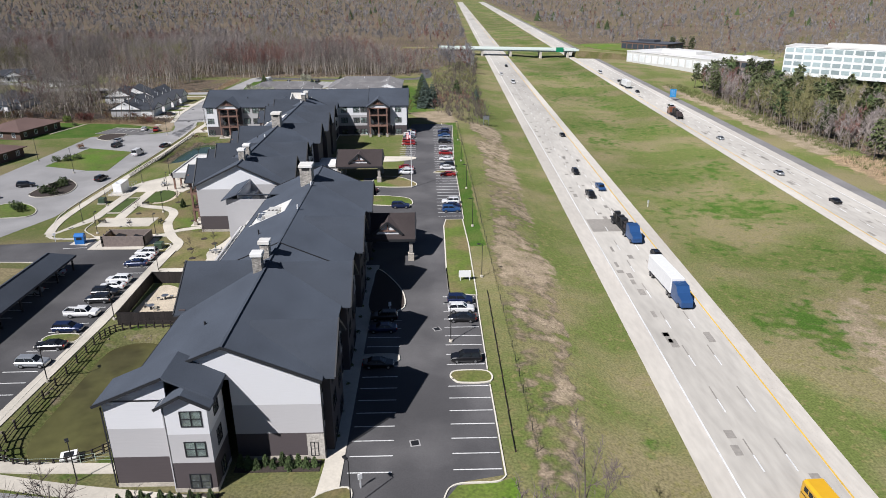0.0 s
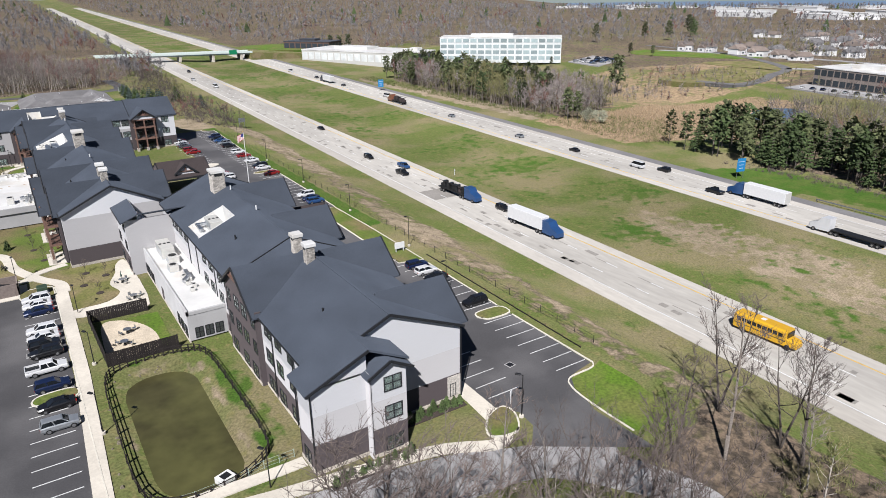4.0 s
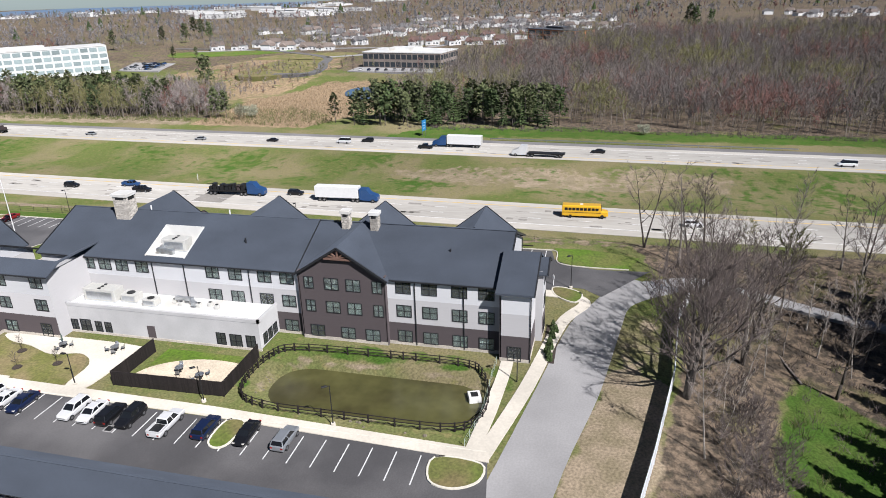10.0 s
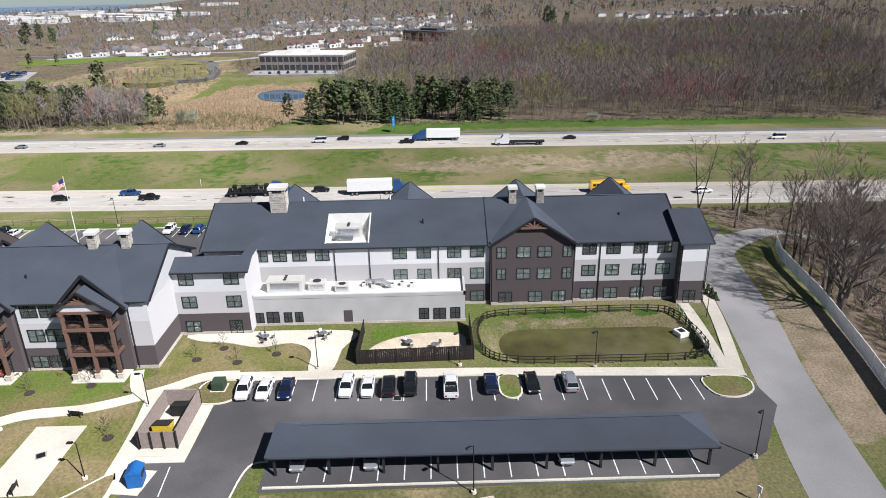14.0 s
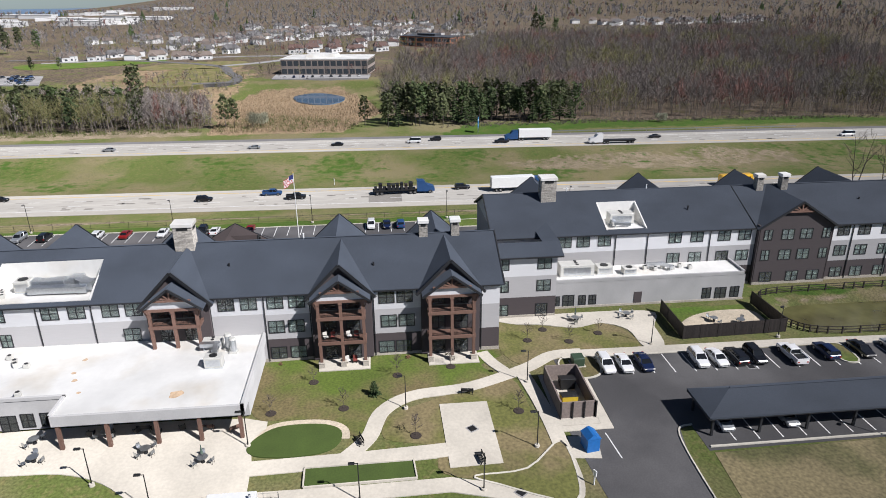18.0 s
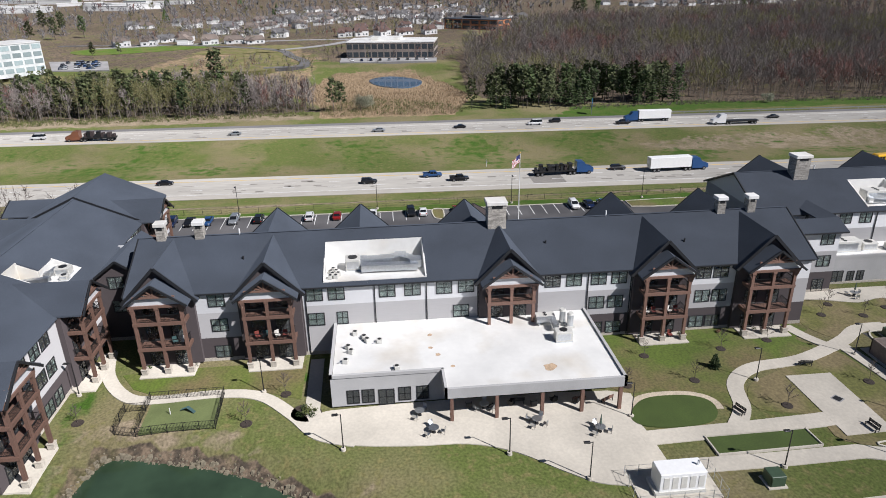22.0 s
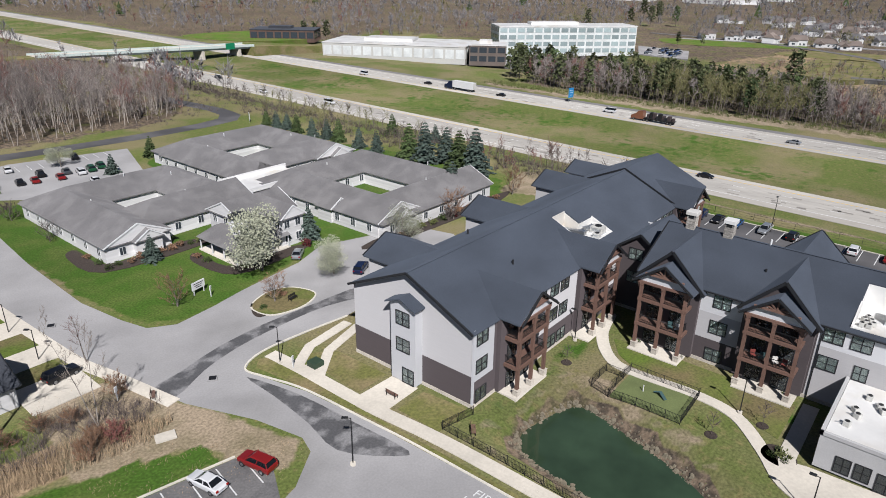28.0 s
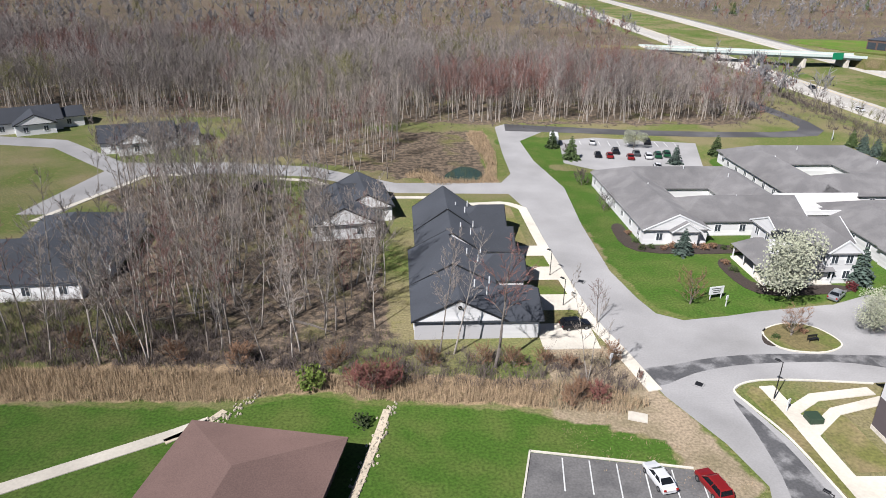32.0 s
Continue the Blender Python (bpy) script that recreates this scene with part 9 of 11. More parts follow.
# lots and roads there
for pts, mt, z, label in (([(322, 400), (318, 364), (364, 381), (370, 422)], m_road, 0.25, "grey car park by the office"), ([(200, 470), (216, 430), (238, 440), (240, 460), (215, 500)], m_road, 0.25, "grey car park by the low building"), ([(322, 222), (316, 160), (334, 158), (344, 222)], m_road, 0.25, "grey car park by the brown office")):
    solid("car_park", Shape().slab(pts, -9, max(gz(*p) for p in pts) + z), mt, label, "pavement", kind="structure")
for pts, w, mt in (([(306, 268), (311, 246), (335, 246), (363, 257), (405, 272), (444, 322), (470, 380), (480, 460)], 7, m_oldlot), ([(405, 272), (430, 240), (470, 215), (520, 190)], 8, m_road), ([(450, 420), (470, 340), (480, 260), (470, 190)], 7, m_road)):
    rd = Shape()
    line = curve_pts(pts, False, 5)
    z = max(gz(*p) for p in pts)
    ribbon(rd, line, w, z - 2, z + 0.3)
    solid("access_road", rd, mt, "pale curving access road", "road", kind="structure")
for pts, mt, label in (([(390, 330), (432, 315), (440, 260), (395, 262)], m_patchy, "bare tan field"), ([(330, 300), (385, 300), (390, 262), (345, 255), (300, 262), (296, 290)], m_patchy, "rough pale meadow"), ([(404, 405), (445, 430), (470, 340), (440, 330)], m_vivid, "bright green verge"), ([(470, 105), (530, 110), (535, 5), (440, 40)], m_patchy, "bare brownish field"), ([(160, 700), (230, 690), (215, 615), (165, 640)], m_vivid, "green sports field")):
    solid("field", Shape().slab(curve_pts(pts, True, 4), -12, max(gz(*p) for p in pts) + 0.2), mt, label, "field", kind="structure")

# suburban houses
roofs = (m_tanroof, m_greyroof, m_rustroof)
models = {}


def cottage(x, y, rz, kind, far=False):
    w, d, h, rise = ((13, 9, 4.6, 3.4), (16, 9, 3.2, 3.2), (11, 9, 5.4, 3.0))[kind % 3]
    rm = roofs[(kind // 3) % 3]
    if kind not in models:
        models[kind] = (Shape().box(-w / 2, w / 2, -d / 2, d / 2, -1.5, h).mesh("wall", [m_siding]),
                        Shape().hexa([(-w / 2 - 0.5, -d / 2 - 0.5, h), (w / 2 + 0.5, -d / 2 - 0.5, h), (w / 2 + 0.5, d / 2 + 0.5, h), (-w / 2 - 0.5, d / 2 + 0.5, h)], [(-w / 2 + 1.5, -0.06, h + rise), (w / 2 - 1.5, -0.06, h + rise), (w / 2 - 1.5, 0.06, h + rise), (-w / 2 + 1.5, 0.06, h + rise)]).mesh("roof", [rm]),
                        Shape().hexa([(-w * 0.2 - 3, -d / 2 - 2.5, -1), (-w * 0.2 + 3, -d / 2 - 2.5, -1), (-w * 0.2 + 3, 0, -1), (-w * 0.2 - 3, 0, -1)], [(-w * 0.2 - 3, -d / 2 - 2.5, h * 0.8), (-w * 0.2 + 3, -d / 2 - 2.5, h * 0.8), (-w * 0.2 + 3, 0, h * 0.8), (-w * 0.2 - 3, 0, h * 0.8)]).mesh("front_wing", [m_siding]),
                        Shape().hexa([(-w * 0.2 - 3.4, -d / 2 - 2.9, h * 0.8), (-w * 0.2 + 3.4, -d / 2 - 2.9, h * 0.8), (-w * 0.2 + 3.4, 0, h * 0.8), (-w * 0.2 - 3.4, 0, h * 0.8)], [(-w * 0.2 - 0.1, -d / 2 - 2.9, h * 0.8 + 2.6), (-w * 0.2 + 0.1, -d / 2 - 2.9, h * 0.8 + 2.6), (-w * 0.2 + 0.1, 0, h * 0.8 + 2.6), (-w * 0.2 - 0.1, 0, h * 0.8 + 2.6)]).mesh("gable_roof", [rm]))
    colour = ("tan", "grey", "reddish-brown")[(kind // 3) % 3]
    label = "white suburban house with " + colour + " shingle roof"
    if far:
        if ("far", kind) not in models:
            sh = Shape().box(-w / 2, w / 2, -d / 2, d / 2, -1.5, h)
            sh.hexa([(-w / 2 - 0.5, -d / 2 - 0.5, h), (w / 2 + 0.5, -d / 2 - 0.5, h), (w / 2 + 0.5, d / 2 + 0.5, h), (-w / 2 - 0.5, d / 2 + 0.5, h)], [(-w / 2 + 1.5, -0.06, h + rise), (w / 2 - 1.5, -0.06, h + rise), (w / 2 - 1.5, 0.06, h + rise), (-w / 2 + 1.5, 0.06, h + rise)], 1)
            sh.hexa([(-w * 0.2 - 3, -d / 2 - 2.5, -1), (-w * 0.2 + 3, -d / 2 - 2.5, -1), (-w * 0.2 + 3, 0, -1), (-w * 0.2 - 3, 0, -1)], [(-w * 0.2 - 3, -d / 2 - 2.5, h * 0.8), (-w * 0.2 + 3, -d / 2 - 2.5, h * 0.8), (-w * 0.2 + 3, 0, h * 0.8), (-w * 0.2 - 3, 0, h * 0.8)])
            sh.hexa([(-w * 0.2 - 3.4, -d / 2 - 2.9, h * 0.8), (-w * 0.2 + 3.4, -d / 2 - 2.9, h * 0.8), (-w * 0.2 + 3.4, 0, h * 0.8), (-w * 0.2 - 3.4, 0, h * 0.8)], [(-w * 0.2 - 0.1, -d / 2 - 2.9, h * 0.8 + 2.6), (-w * 0.2 + 0.1, -d / 2 - 2.9, h * 0.8 + 2.6), (-w * 0.2 + 0.1, 0, h * 0.8 + 2.6), (-w * 0.2 - 0.1, 0, h * 0.8 + 2.6)], 1)
            models["far", kind] = sh.mesh("house", [m_siding, rm])
        return solid("house", models["far", kind], None, label, "house", "suburban houses", m=pose(x, y, gz(x, y), 0, 0, rz))
    top = thing("house", label, "house", "suburban houses", m=pose(x, y, gz(x, y), 0, 0, rz))
    for me in models[kind]:
        part(me.name.split(".")[0], me, None, top)
    for wx in (w * 0.15, w * 0.36):
        pane_window(top, wx, -d / 2, 1.6, -90, 1.3, 1.4)
    pane_window(top, -w * 0.2, -d / 2 - 2.5, 1.8, -90, 2.0, 1.4)
    return top


hr = random.Random(5)
for a, b, n, jit, roofset in (((465, 403), (468, 295), 6, 5, (0, 1)), ((505, 228), (512, 150), 5, 3, (6, 7)), ((500, 380), (520, 280), 6, 6, (0, 3, 4)), ((545, 215), (560, 140), 4, 4, (6, 8)),
                              ((582, 318), (685, 288), 8, 7, (0, 1, 3)), ((560, 345), (620, 345), 4, 6, (3, 5)), ((610, 280), (690, 230), 6, 8, (0, 2, 4)), ((660, 456), (700, 380), 5, 12, (1, 3)), ((750, 175), (767, 87), 7, 6, (2, 5)), ((700, 120), (650, 40), 7, 6, (0, 2, 3)),
                              ((620, 60), (583, 8), 4, 5, (1, 4)), ((640, 160), (600, 90), 6, 5, (0, 5)), ((720, 220), (740, 300), 6, 8, (2, 3)),
                              ((640, 400), (730, 260), 9, 6, (0, 2, 4)), ((690, 330), (745, 130), 12, 6, (0, 3, 5)), ((745, 300), (765, 130), 11, 6, (1, 2, 0)), ((790, 260), (815, 60), 12, 7, (0, 5, 3)), ((880, 330), (940, 80), 14, 9, (0, 2, 3))):
    for i in range(n):
        f = i / max(n - 1, 1)
        cottage(a[0] + (b[0] - a[0]) * f + hr.uniform(-jit, jit), a[1] + (b[1] - a[1]) * f + hr.uniform(-jit, jit), hr.choice((-90, -80, -110, 0, -60)), hr.choice(roofset), a[0] > 540)
for i in range(40):
    f = i / 39
    cottage(850 + 55 * f + hr.uniform(-30, 60), -150 - 280 * f + hr.uniform(-18, 18), hr.choice((-90, -70, -110, 0)), hr.choice((0, 1, 2, 3, 4, 5)), True)
# white industrial roofs near the horizon
ind = random.Random(9)
for i in range(46):
    x, y = (ind.uniform(1150, 2000), ind.uniform(650, 1500)) if i < 34 else (ind.uniform(1050, 1300), ind.uniform(560, 760))
    top = thing("warehouse", "far white flat-roofed industrial building", "building", "industrial buildings", m=pose(x, y, gz(x, y), 0, 0, ind.uniform(-30, 30)))
    w, d, h = ind.uniform(12, 42), ind.uniform(8, 20), ind.uniform(4, 8)
    part("wall", Shape().box(-d, d, -w, w, -6, h), m_siding, top)
    part("roof", Shape().box(-d - 0.4, d + 0.4, -w - 0.4, w + 0.4, h, h + 0.6), m_membrane, top)
# cars in the far lots
fc = random.Random(4)
for i in range(30):
    f = fc.random()
    r = i % 4
    x, y = 326 + 10.5 * r, 372 + 26 * f + 4 * r
    car(fc.choice(("sedan", "suv")), fc.choice(("black", "white", "silver", "navy", "grey", "blue")), x, y, fc.choice((5, 185)), "cars in the far lot", gz(368, 420) + 0.25, "in the office car park", True)
for i in range(9):
    car(fc.choice(("sedan", "suv")), fc.choice(("black", "white", "silver", "navy", "grey")), 326, 166 + 6 * i, 5, "cars in the far lot", gz(343, 221) + 0.25, "by the brown office", True)


# ---- trees and plants ----
def bare_tree(seed, height_m, spread_m, trunk_r, clear=0.3, limbs=12, twigs=8, forks=False, lean=0.3, fine=0.028):
    """Trunk with limbs (tapered tubes) and a crown of fine twigs, as two shapes."""
    r = random.Random(seed)
    wood, crown = Shape(), Shape()
    stems = []
    starts = 2 if forks else 1
    for s in range(starts):
        pts, p = [], Vector((0, 0, -0.3))
        dx, dy = r.uniform(-lean, lean) * 0.25 + (0.12 * (s * 2 - 1) if forks else 0), r.uniform(-lean, lean) * 0.25
        for i in range(6):
            pts.append((p.copy(), trunk_r * (1 - 0.88 * (i / 5) ** 0.8) * (0.75 if forks else 1)))
            p = p + Vector((dx + r.uniform(-0.05, 0.05), dy + r.uniform(-0.05, 0.05), 1)) * (height_m * 0.92 / 5)
        for (a, ra), (b, rb) in zip(pts, pts[1:]):
            wood.tube(a, b, ra, rb, 6)
        stems.append(pts)
    for i in range(limbs):
        pts = stems[i % starts]
        f = clear + (0.97 - clear) * (i + r.random() * 0.7) / limbs
        k = min(int(f * 5), 4)
        base = pts[k][0].lerp(pts[k + 1][0], f * 5 - k)
        az = i * 2.4 + r.uniform(-0.5, 0.5)
        up = 0.55 + 0.75 * f + r.uniform(-0.15, 0.15)
        ln = spread_m * (1.15 - 0.75 * abs(f - 0.45)) * r.uniform(0.7, 1.05) * (1.05 - 0.45 * f)
        d = Vector((math.cos(az), math.sin(az), up)).normalized()
        rl = max(trunk_r * 0.42 * (1.05 - f), 0.03)
        mid = base + d * ln * 0.5
        d2 = (d + Vector((r.uniform(-0.25, 0.25), r.uniform(-0.25, 0.25), 0.35))).normalized()
        tip = mid + d2 * ln * 0.6
        wood.tube(base, mid, rl, rl * 0.6, 4)
        wood.tube(mid, tip, rl * 0.6, 0.012, 4)
        for j in range(6):
            g = 0.25 + 0.75 * (j + r.random()) / 6
            q = base.lerp(mid, g * 2) if g < 0.5 else mid.lerp(tip, g * 2 - 1)
            e = (d2 + Vector((r.uniform(-1, 1), r.uniform(-1, 1), r.uniform(-0.2, 0.9)))).normalized()
            l2 = ln * r.uniform(0.28, 0.5)
            q2 = q + e * l2
            crown.tube(q, q2, max(rl * 0.28, 0.022), 0.008, 3)
            for t in range(twigs):
                s = q.lerp(q2, 0.2 + 0.8 * r.random())
                w = (e + Vector((r.uniform(-1, 1), r.uniform(-1, 1), r.uniform(-0.3, 1)))).normalized()
                side = w.orthogonal().normalized() * fine
                l3 = l2 * r.uniform(0.35, 0.75)
                m = s + w * l3 * 0.6
                crown.face([s - side, s + side, s + w * l3])
                w2 = (w + Vector((r.uniform(-1, 1), r.uniform(-1, 1), r.uniform(-0.3, 0.6)))).normalized()
                crown.face([m - side * 0.8, m + side * 0.8, m + w2 * l3 * 0.7])
    return wood, crown


def leafy(seed, rx, rz_, z0, n, size, gaps=0.55):
    """Many small leaf clumps in an uneven crown."""
    r = random.Random(seed)
    sh = Shape()
    lobes = [(r.uniform(-1, 1) * rx * 0.55, r.uniform(-1, 1) * rx * 0.55, z0 + rz_ * r.uniform(0.5, 1.5), rx * r.uniform(0.38, 0.62)) for _ in range(9)]
    for _ in range(n):
        lx, ly, lz, lr = r.choice(lobes)
        v = Vector((r.gauss(0, 1), r.gauss(0, 1), r.gauss(0, 1))).normalized() * lr * (gaps + (1 - gaps) * r.random())
        c = Vector((lx, ly, max(lz + v.z * rz_ / rx, 0.12))) + Vector((v.x, v.y, 0))
        u = Vector((r.uniform(-1, 1), r.uniform(-1, 1), r.uniform(-1, 1))).normalized()
        w = u.orthogonal().normalized()
        s = size * r.uniform(0.6, 1.4)
        sh.face([c - u * s, c + w * s * 0.7, c + u * s, c - w * s * 0.7])
    return sh


def conifer(seed, h, r0, rows=13, droop=0.25, bare_to=0.06, spray=9):
    """Whorls of drooping boughs round a straight stem."""
    r = random.Random(seed)
    wood, crown = Shape(), Shape()
    wood.tube((0, 0, -0.3), (0, 0, h * 0.95), 0.022 * h, 0.03, 6)
    for i in range(rows):
        f = bare_to + (1 - bare_to) * (i + 0.3) / rows
        z = h * f
        ln = r0 * (1 - (f - bare_to) / (1 - bare_to)) ** 0.85 + 0.12
        for j in range(spray):
            az = j * 2 * math.pi / spray + i * 0.9 + r.uniform(-0.25, 0.25)
            l = ln * r.uniform(0.7, 1.12)
            d = Vector((math.cos(az), math.sin(az), -droop + r.uniform(-0.15, 0.15)))
            sd = Vector((-math.sin(az), math.cos(az), 0))
            a = Vector((0, 0, z))
            wd = l * 0.26 + 0.1
            for k in range(3):
                b0, b1 = a + d * l * (0.15 + 0.27 * k), a + d * l * (0.5 + 0.25 * k)
                dz = Vector((0, 0, r.uniform(-0.12, 0.05) * l - 0.05))
                crown.face([b0, b0.lerp(b1, 0.5) + sd * wd * (1.1 - 0.25 * k) + dz, b1, b0.lerp(b1, 0.5) - sd * wd * (1.1 - 0.25 * k) + dz])
                crown.face([b0 + Vector((0, 0, 0.1)), b1 + Vector((0, 0, 0.12)), b1 - Vector((0, 0, wd * 0.55)), b0 - Vector((0, 0, wd * 0.4))])
    return wood, crown


def pine(seed, h):
    """Tall pine with a clear stem and tufted boughs."""
    r = random.Random(seed)
    wood, crown = Shape(), Shape()
    wood.tube((0, 0, -0.4), (r.uniform(-0.3, 0.3), r.uniform(-0.3, 0.3), h * 0.96), 0.2, 0.04, 6)
    for i in range(26):
        f = 0.30 + 0.70 * i / 26
        az = i * 2.4 + r.uniform(-0.4, 0.4)
        l = h * 0.24 * (1.25 - 0.85 * f) * r.uniform(0.6, 1.15) + 0.3
        a = Vector((0, 0, h * f))
        b = a + Vector((math.cos(az), math.sin(az), 0.25)) * l
        wood.tube(a, b, 0.05, 0.02, 3)
        for k in range(11):
            c = a.lerp(b, 0.35 + 0.7 * r.random()) + Vector((r.gauss(0, 0.3), r.gauss(0, 0.3), r.gauss(0.1, 0.4)))
            u = Vector((r.uniform(-1, 1), r.uniform(-1, 1), r.uniform(-0.6, 0.6))).normalized() * r.uniform(0.45, 0.95)
            w = u.orthogonal().normalized() * r.uniform(0.3, 0.6)
            crown.face([c - u, c + w, c + u, c - w])
    return wood, crown


def tree_model(pair, bark, leaves):
    return pair[0].mesh("trunk", [bark], True), pair[1].mesh("crown", [leaves])


JOINED = {}


def plant(model, name, label, category, group, x, y, s=1.0, sz=None, rz=None, z=None, rnd=R):
    zz = gz(x, y) if z is None else z
    if x > 60 or y > 300 or y < -60 or x < -230:
        # far trees stay one mesh each
        key = (model[0].name, model[1].name)
        if key not in JOINED:
            bm = bmesh.new()
            bm.from_mesh(model[0])
            n = len(bm.faces)
            bm.from_mesh(model[1])
            bm.faces.ensure_lookup_table()
            for f in bm.faces[n:]:
                f.material_index = 1
            JOINED[key] = bpy.data.meshes.new("tree")
            bm.to_mesh(JOINED[key])
            bm.free()
            for mt in (model[0].materials[0], model[1].materials[0]):
                JOINED[key].materials.append(mt)
        ob = new(name, JOINED[key])
        ob.matrix_world = pose(x, y, zz, 0, 0, rnd.uniform(0, 360) if rz is None else rz) @ Matrix.Diagonal((s, s, sz or s, 1))
        return tagged(ob, label, category, group)
    ob = thing(name, label, category, group, m=pose(x, y, zz, 0, 0, rnd.uniform(0, 360) if rz is None else rz) @ Matrix.Diagonal((s, s, sz or s, 1)))
    part("trunk", model[0], None, ob)
    part("crown", model[1], None, ob)
    return ob


m_bark_pale = material("pale_grey_bark", (0.36, 0.32, 0.28), 0.95, 0.25, 6.0, 0, 0.01, rand=0.25)
m_bark_dark = material("dark_bark", (0.100, 0.083, 0.070), 0.95, 0.3, 6.0, 0, 0.01, rand=0.25)
m_rusty = material("rusty_buds", (0.24, 0.14, 0.085), 0.95, 0.2, 0.5, 0, island=0.35)
m_weed = material("yellow_green_brush", (0.125, 0.140, 0.045), 0.95, 0.25, 0.5, 0, island=0.4)
m_twig_pale = material("pale_grey_twigs", (0.265, 0.225, 0.195), 0.95, 0.2, 0.2, 0, rand=0.25, island=0.3)
m_twig_north = material("grey_mauve_twigs", (0.31, 0.268, 0.245), 0.95, 0.2, 0.2, 0, other=(0.205, 0.176, 0.160), other_scale=0.03, island=0.3)
m_twig_east = material("grey_brown_twigs", (0.205, 0.178, 0.162), 0.95, 0.2, 0.2, 0, other=(0.150, 0.128, 0.118), other_scale=0.03, island=0.3)
# lifted, cool grey base colour stands in for haze over the far woods
m_twig_haze = material("far_grey_twigs", (0.262, 0.248, 0.248), 0.95, 0.2, 0.2, 0, other=(0.195, 0.188, 0.195), other_scale=0.01, island=0.3)
grove_models = [tree_model(bare_tree(20 + i, 17 + 2 * (i % 3), 5.4 + 0.5 * (i % 2), 0.30, 0.32, 13, 7, i == 1), (m_bark_dark, m_bark_dark, m_bark)[i % 3], m_twig) for i in range(5)]
slim_models = [tree_model(bare_tree(40 + i, 19 + 2 * (i % 3), 3.3 + 0.5 * (i % 2), 0.145, 0.36, 17, 6, i == 2, 0.8, 0.021), (m_bark_pale, m_bark, m_bark_pale)[i % 3], m_twig_red if i == 4 else m_twig_pale) for i in range(6)]
green_model = tree_model(bare_tree(61, 16, 4.6, 0.22, 0.4, 13, 13, False, 0.5, 0.05), m_bark_pale, m_twig_green)
red_model = tree_model(bare_tree(62, 15, 4.2, 0.22, 0.4, 12, 9), m_bark, m_twig_red)
sapling = tree_model(bare_tree(63, 3.6, 1.3, 0.05, 0.35, 9, 4, fine=0.012), m_bark_dark, m_twig)
shrub_tree = tree_model(bare_tree(64, 5.0, 3.2, 0.13, 0.12, 16, 10, True, 0.5, 0.03), m_bark, m_rusty)
thicket_model = tree_model(bare_tree(65, 3.6, 2.6, 0.07, 0.06, 16, 7, True, 0.8, 0.022), m_bark, m_twig)
tr = random.Random(77)

# grove south of the residence
bare_label = "tall bare grey-brown tree with fine twigs"
for x, y, k, s in ((14.2, 41.0, 1, 0.92), (14.6, 33.0, 1, 0.8), (7.3, 35.1, 2, 0.9), (-8.7, 32.8, 3, 0.95), (-14, 25, 4, 1.0), (-26.7, 17.4, 0, 0.9), (-3.4, 9, 2, 1.0), (2, 38, 4, 0.8), (14, 30, 0, 0.95), (-20, 33.6, 2, 0.9)):
    plant(grove_models[k], "bare_tree", bare_label, "tree", "bare trees of the grove", x, y, s, rnd=tr)
plant(green_model, "budding_tree", "slender tree budding yellow-green in the grove", "tree", "budding trees", -6.6, 20.6, 0.95, rnd=tr)
wide_models = [tree_model(bare_tree(120 + i, 15, 8.2, 0.34, 0.2, 15, 8, True, 0.6), m_bark_dark, m_twig) for i in range(2)]
oak = tree_model(bare_tree(131, 17, 9.6, 0.62, 0.2, 30, 10, True, 0.5, 0.032), m_bark_dark, m_twig)
plant(oak, "bare_tree", "broad bare oak with heavy limbs beside the white fence", "tree", "bare trees of the grove", -35.6, 37.4, 1.05, rz=40, rnd=tr)
placed = [(-36.6, 37.4), (-6.6, 20.6), (-31, 21), (-38, 22), (-45, 22), (-35, 17)]
for i in (8, 9, 11, 12):
    x = -68 + 4.6 * i + tr.uniform(-1.2, 1.2)
    y = 38.8 - 0.155 * (x + 33) - tr.uniform(2.0, 4.5)
    placed.append((x, y))
    plant((wide_models + grove_models)[i % 5 if i % 2 else i % 2], "bare_tree", bare_label, "tree", "bare trees of the grove", x, y, tr.uniform(0.85, 1.1), rnd=tr)
for i in (1, 3):
    x = -28 + 5.2 * i + tr.uniform(-1.2, 1.2)
    y = 38.8 - 0.155 * (x + 33) - tr.uniform(7.0, 10.5)
    placed.append((x, y))
    plant(wide_models[i % 2], "bare_tree", bare_label, "tree", "bare trees of the grove", x, y, tr.uniform(0.9, 1.2), rnd=tr)
grove_poly = [(-66, 42), (-50, 38.5), (-33, 35.6), (-16, 33.6), (-8, 32), (3, 33), (15, 40), (20, 15), (22, -60), (-62, -55), (-66, 12)]
tries = 0
while len(placed) < 66 and tries < 3000:
    tries += 1
    x, y = tr.uniform(-62, 22), tr.uniform(-58, 40)
    if not inside(x, y, grove_poly) or (x < -19 and y > 8) or min(math.hypot(x - a, y - b) for a, b in placed) < 4.0 or poly_dist(np.array([x]), np.array([y]), south_lane)[0] < 2.2:
        continue
    placed.append((x, y))
    plant(tr.choice(grove_models + slim_models[:3]), "bare_tree", bare_label, "tree", "bare trees of the grove", x, y, tr.uniform(0.65, 1.0), rnd=tr)
for x, y in ((-30, 30), (-27, 33.6), (-23, 30.6), (-24.6, 26), (-20.4, 33), (-33.4, 33.6), (-42, 34), (-47, 36.4), (-17, 27), (-15.6, 31.4), (-21, 14), (-17.6, 11.6)):
    plant(tr.choice(slim_models), "bare_tree", "slender bare tree on the leaf litter", "tree", "bare trees of the grove", x, y, tr.uniform(0.5, 0.78), rnd=tr)
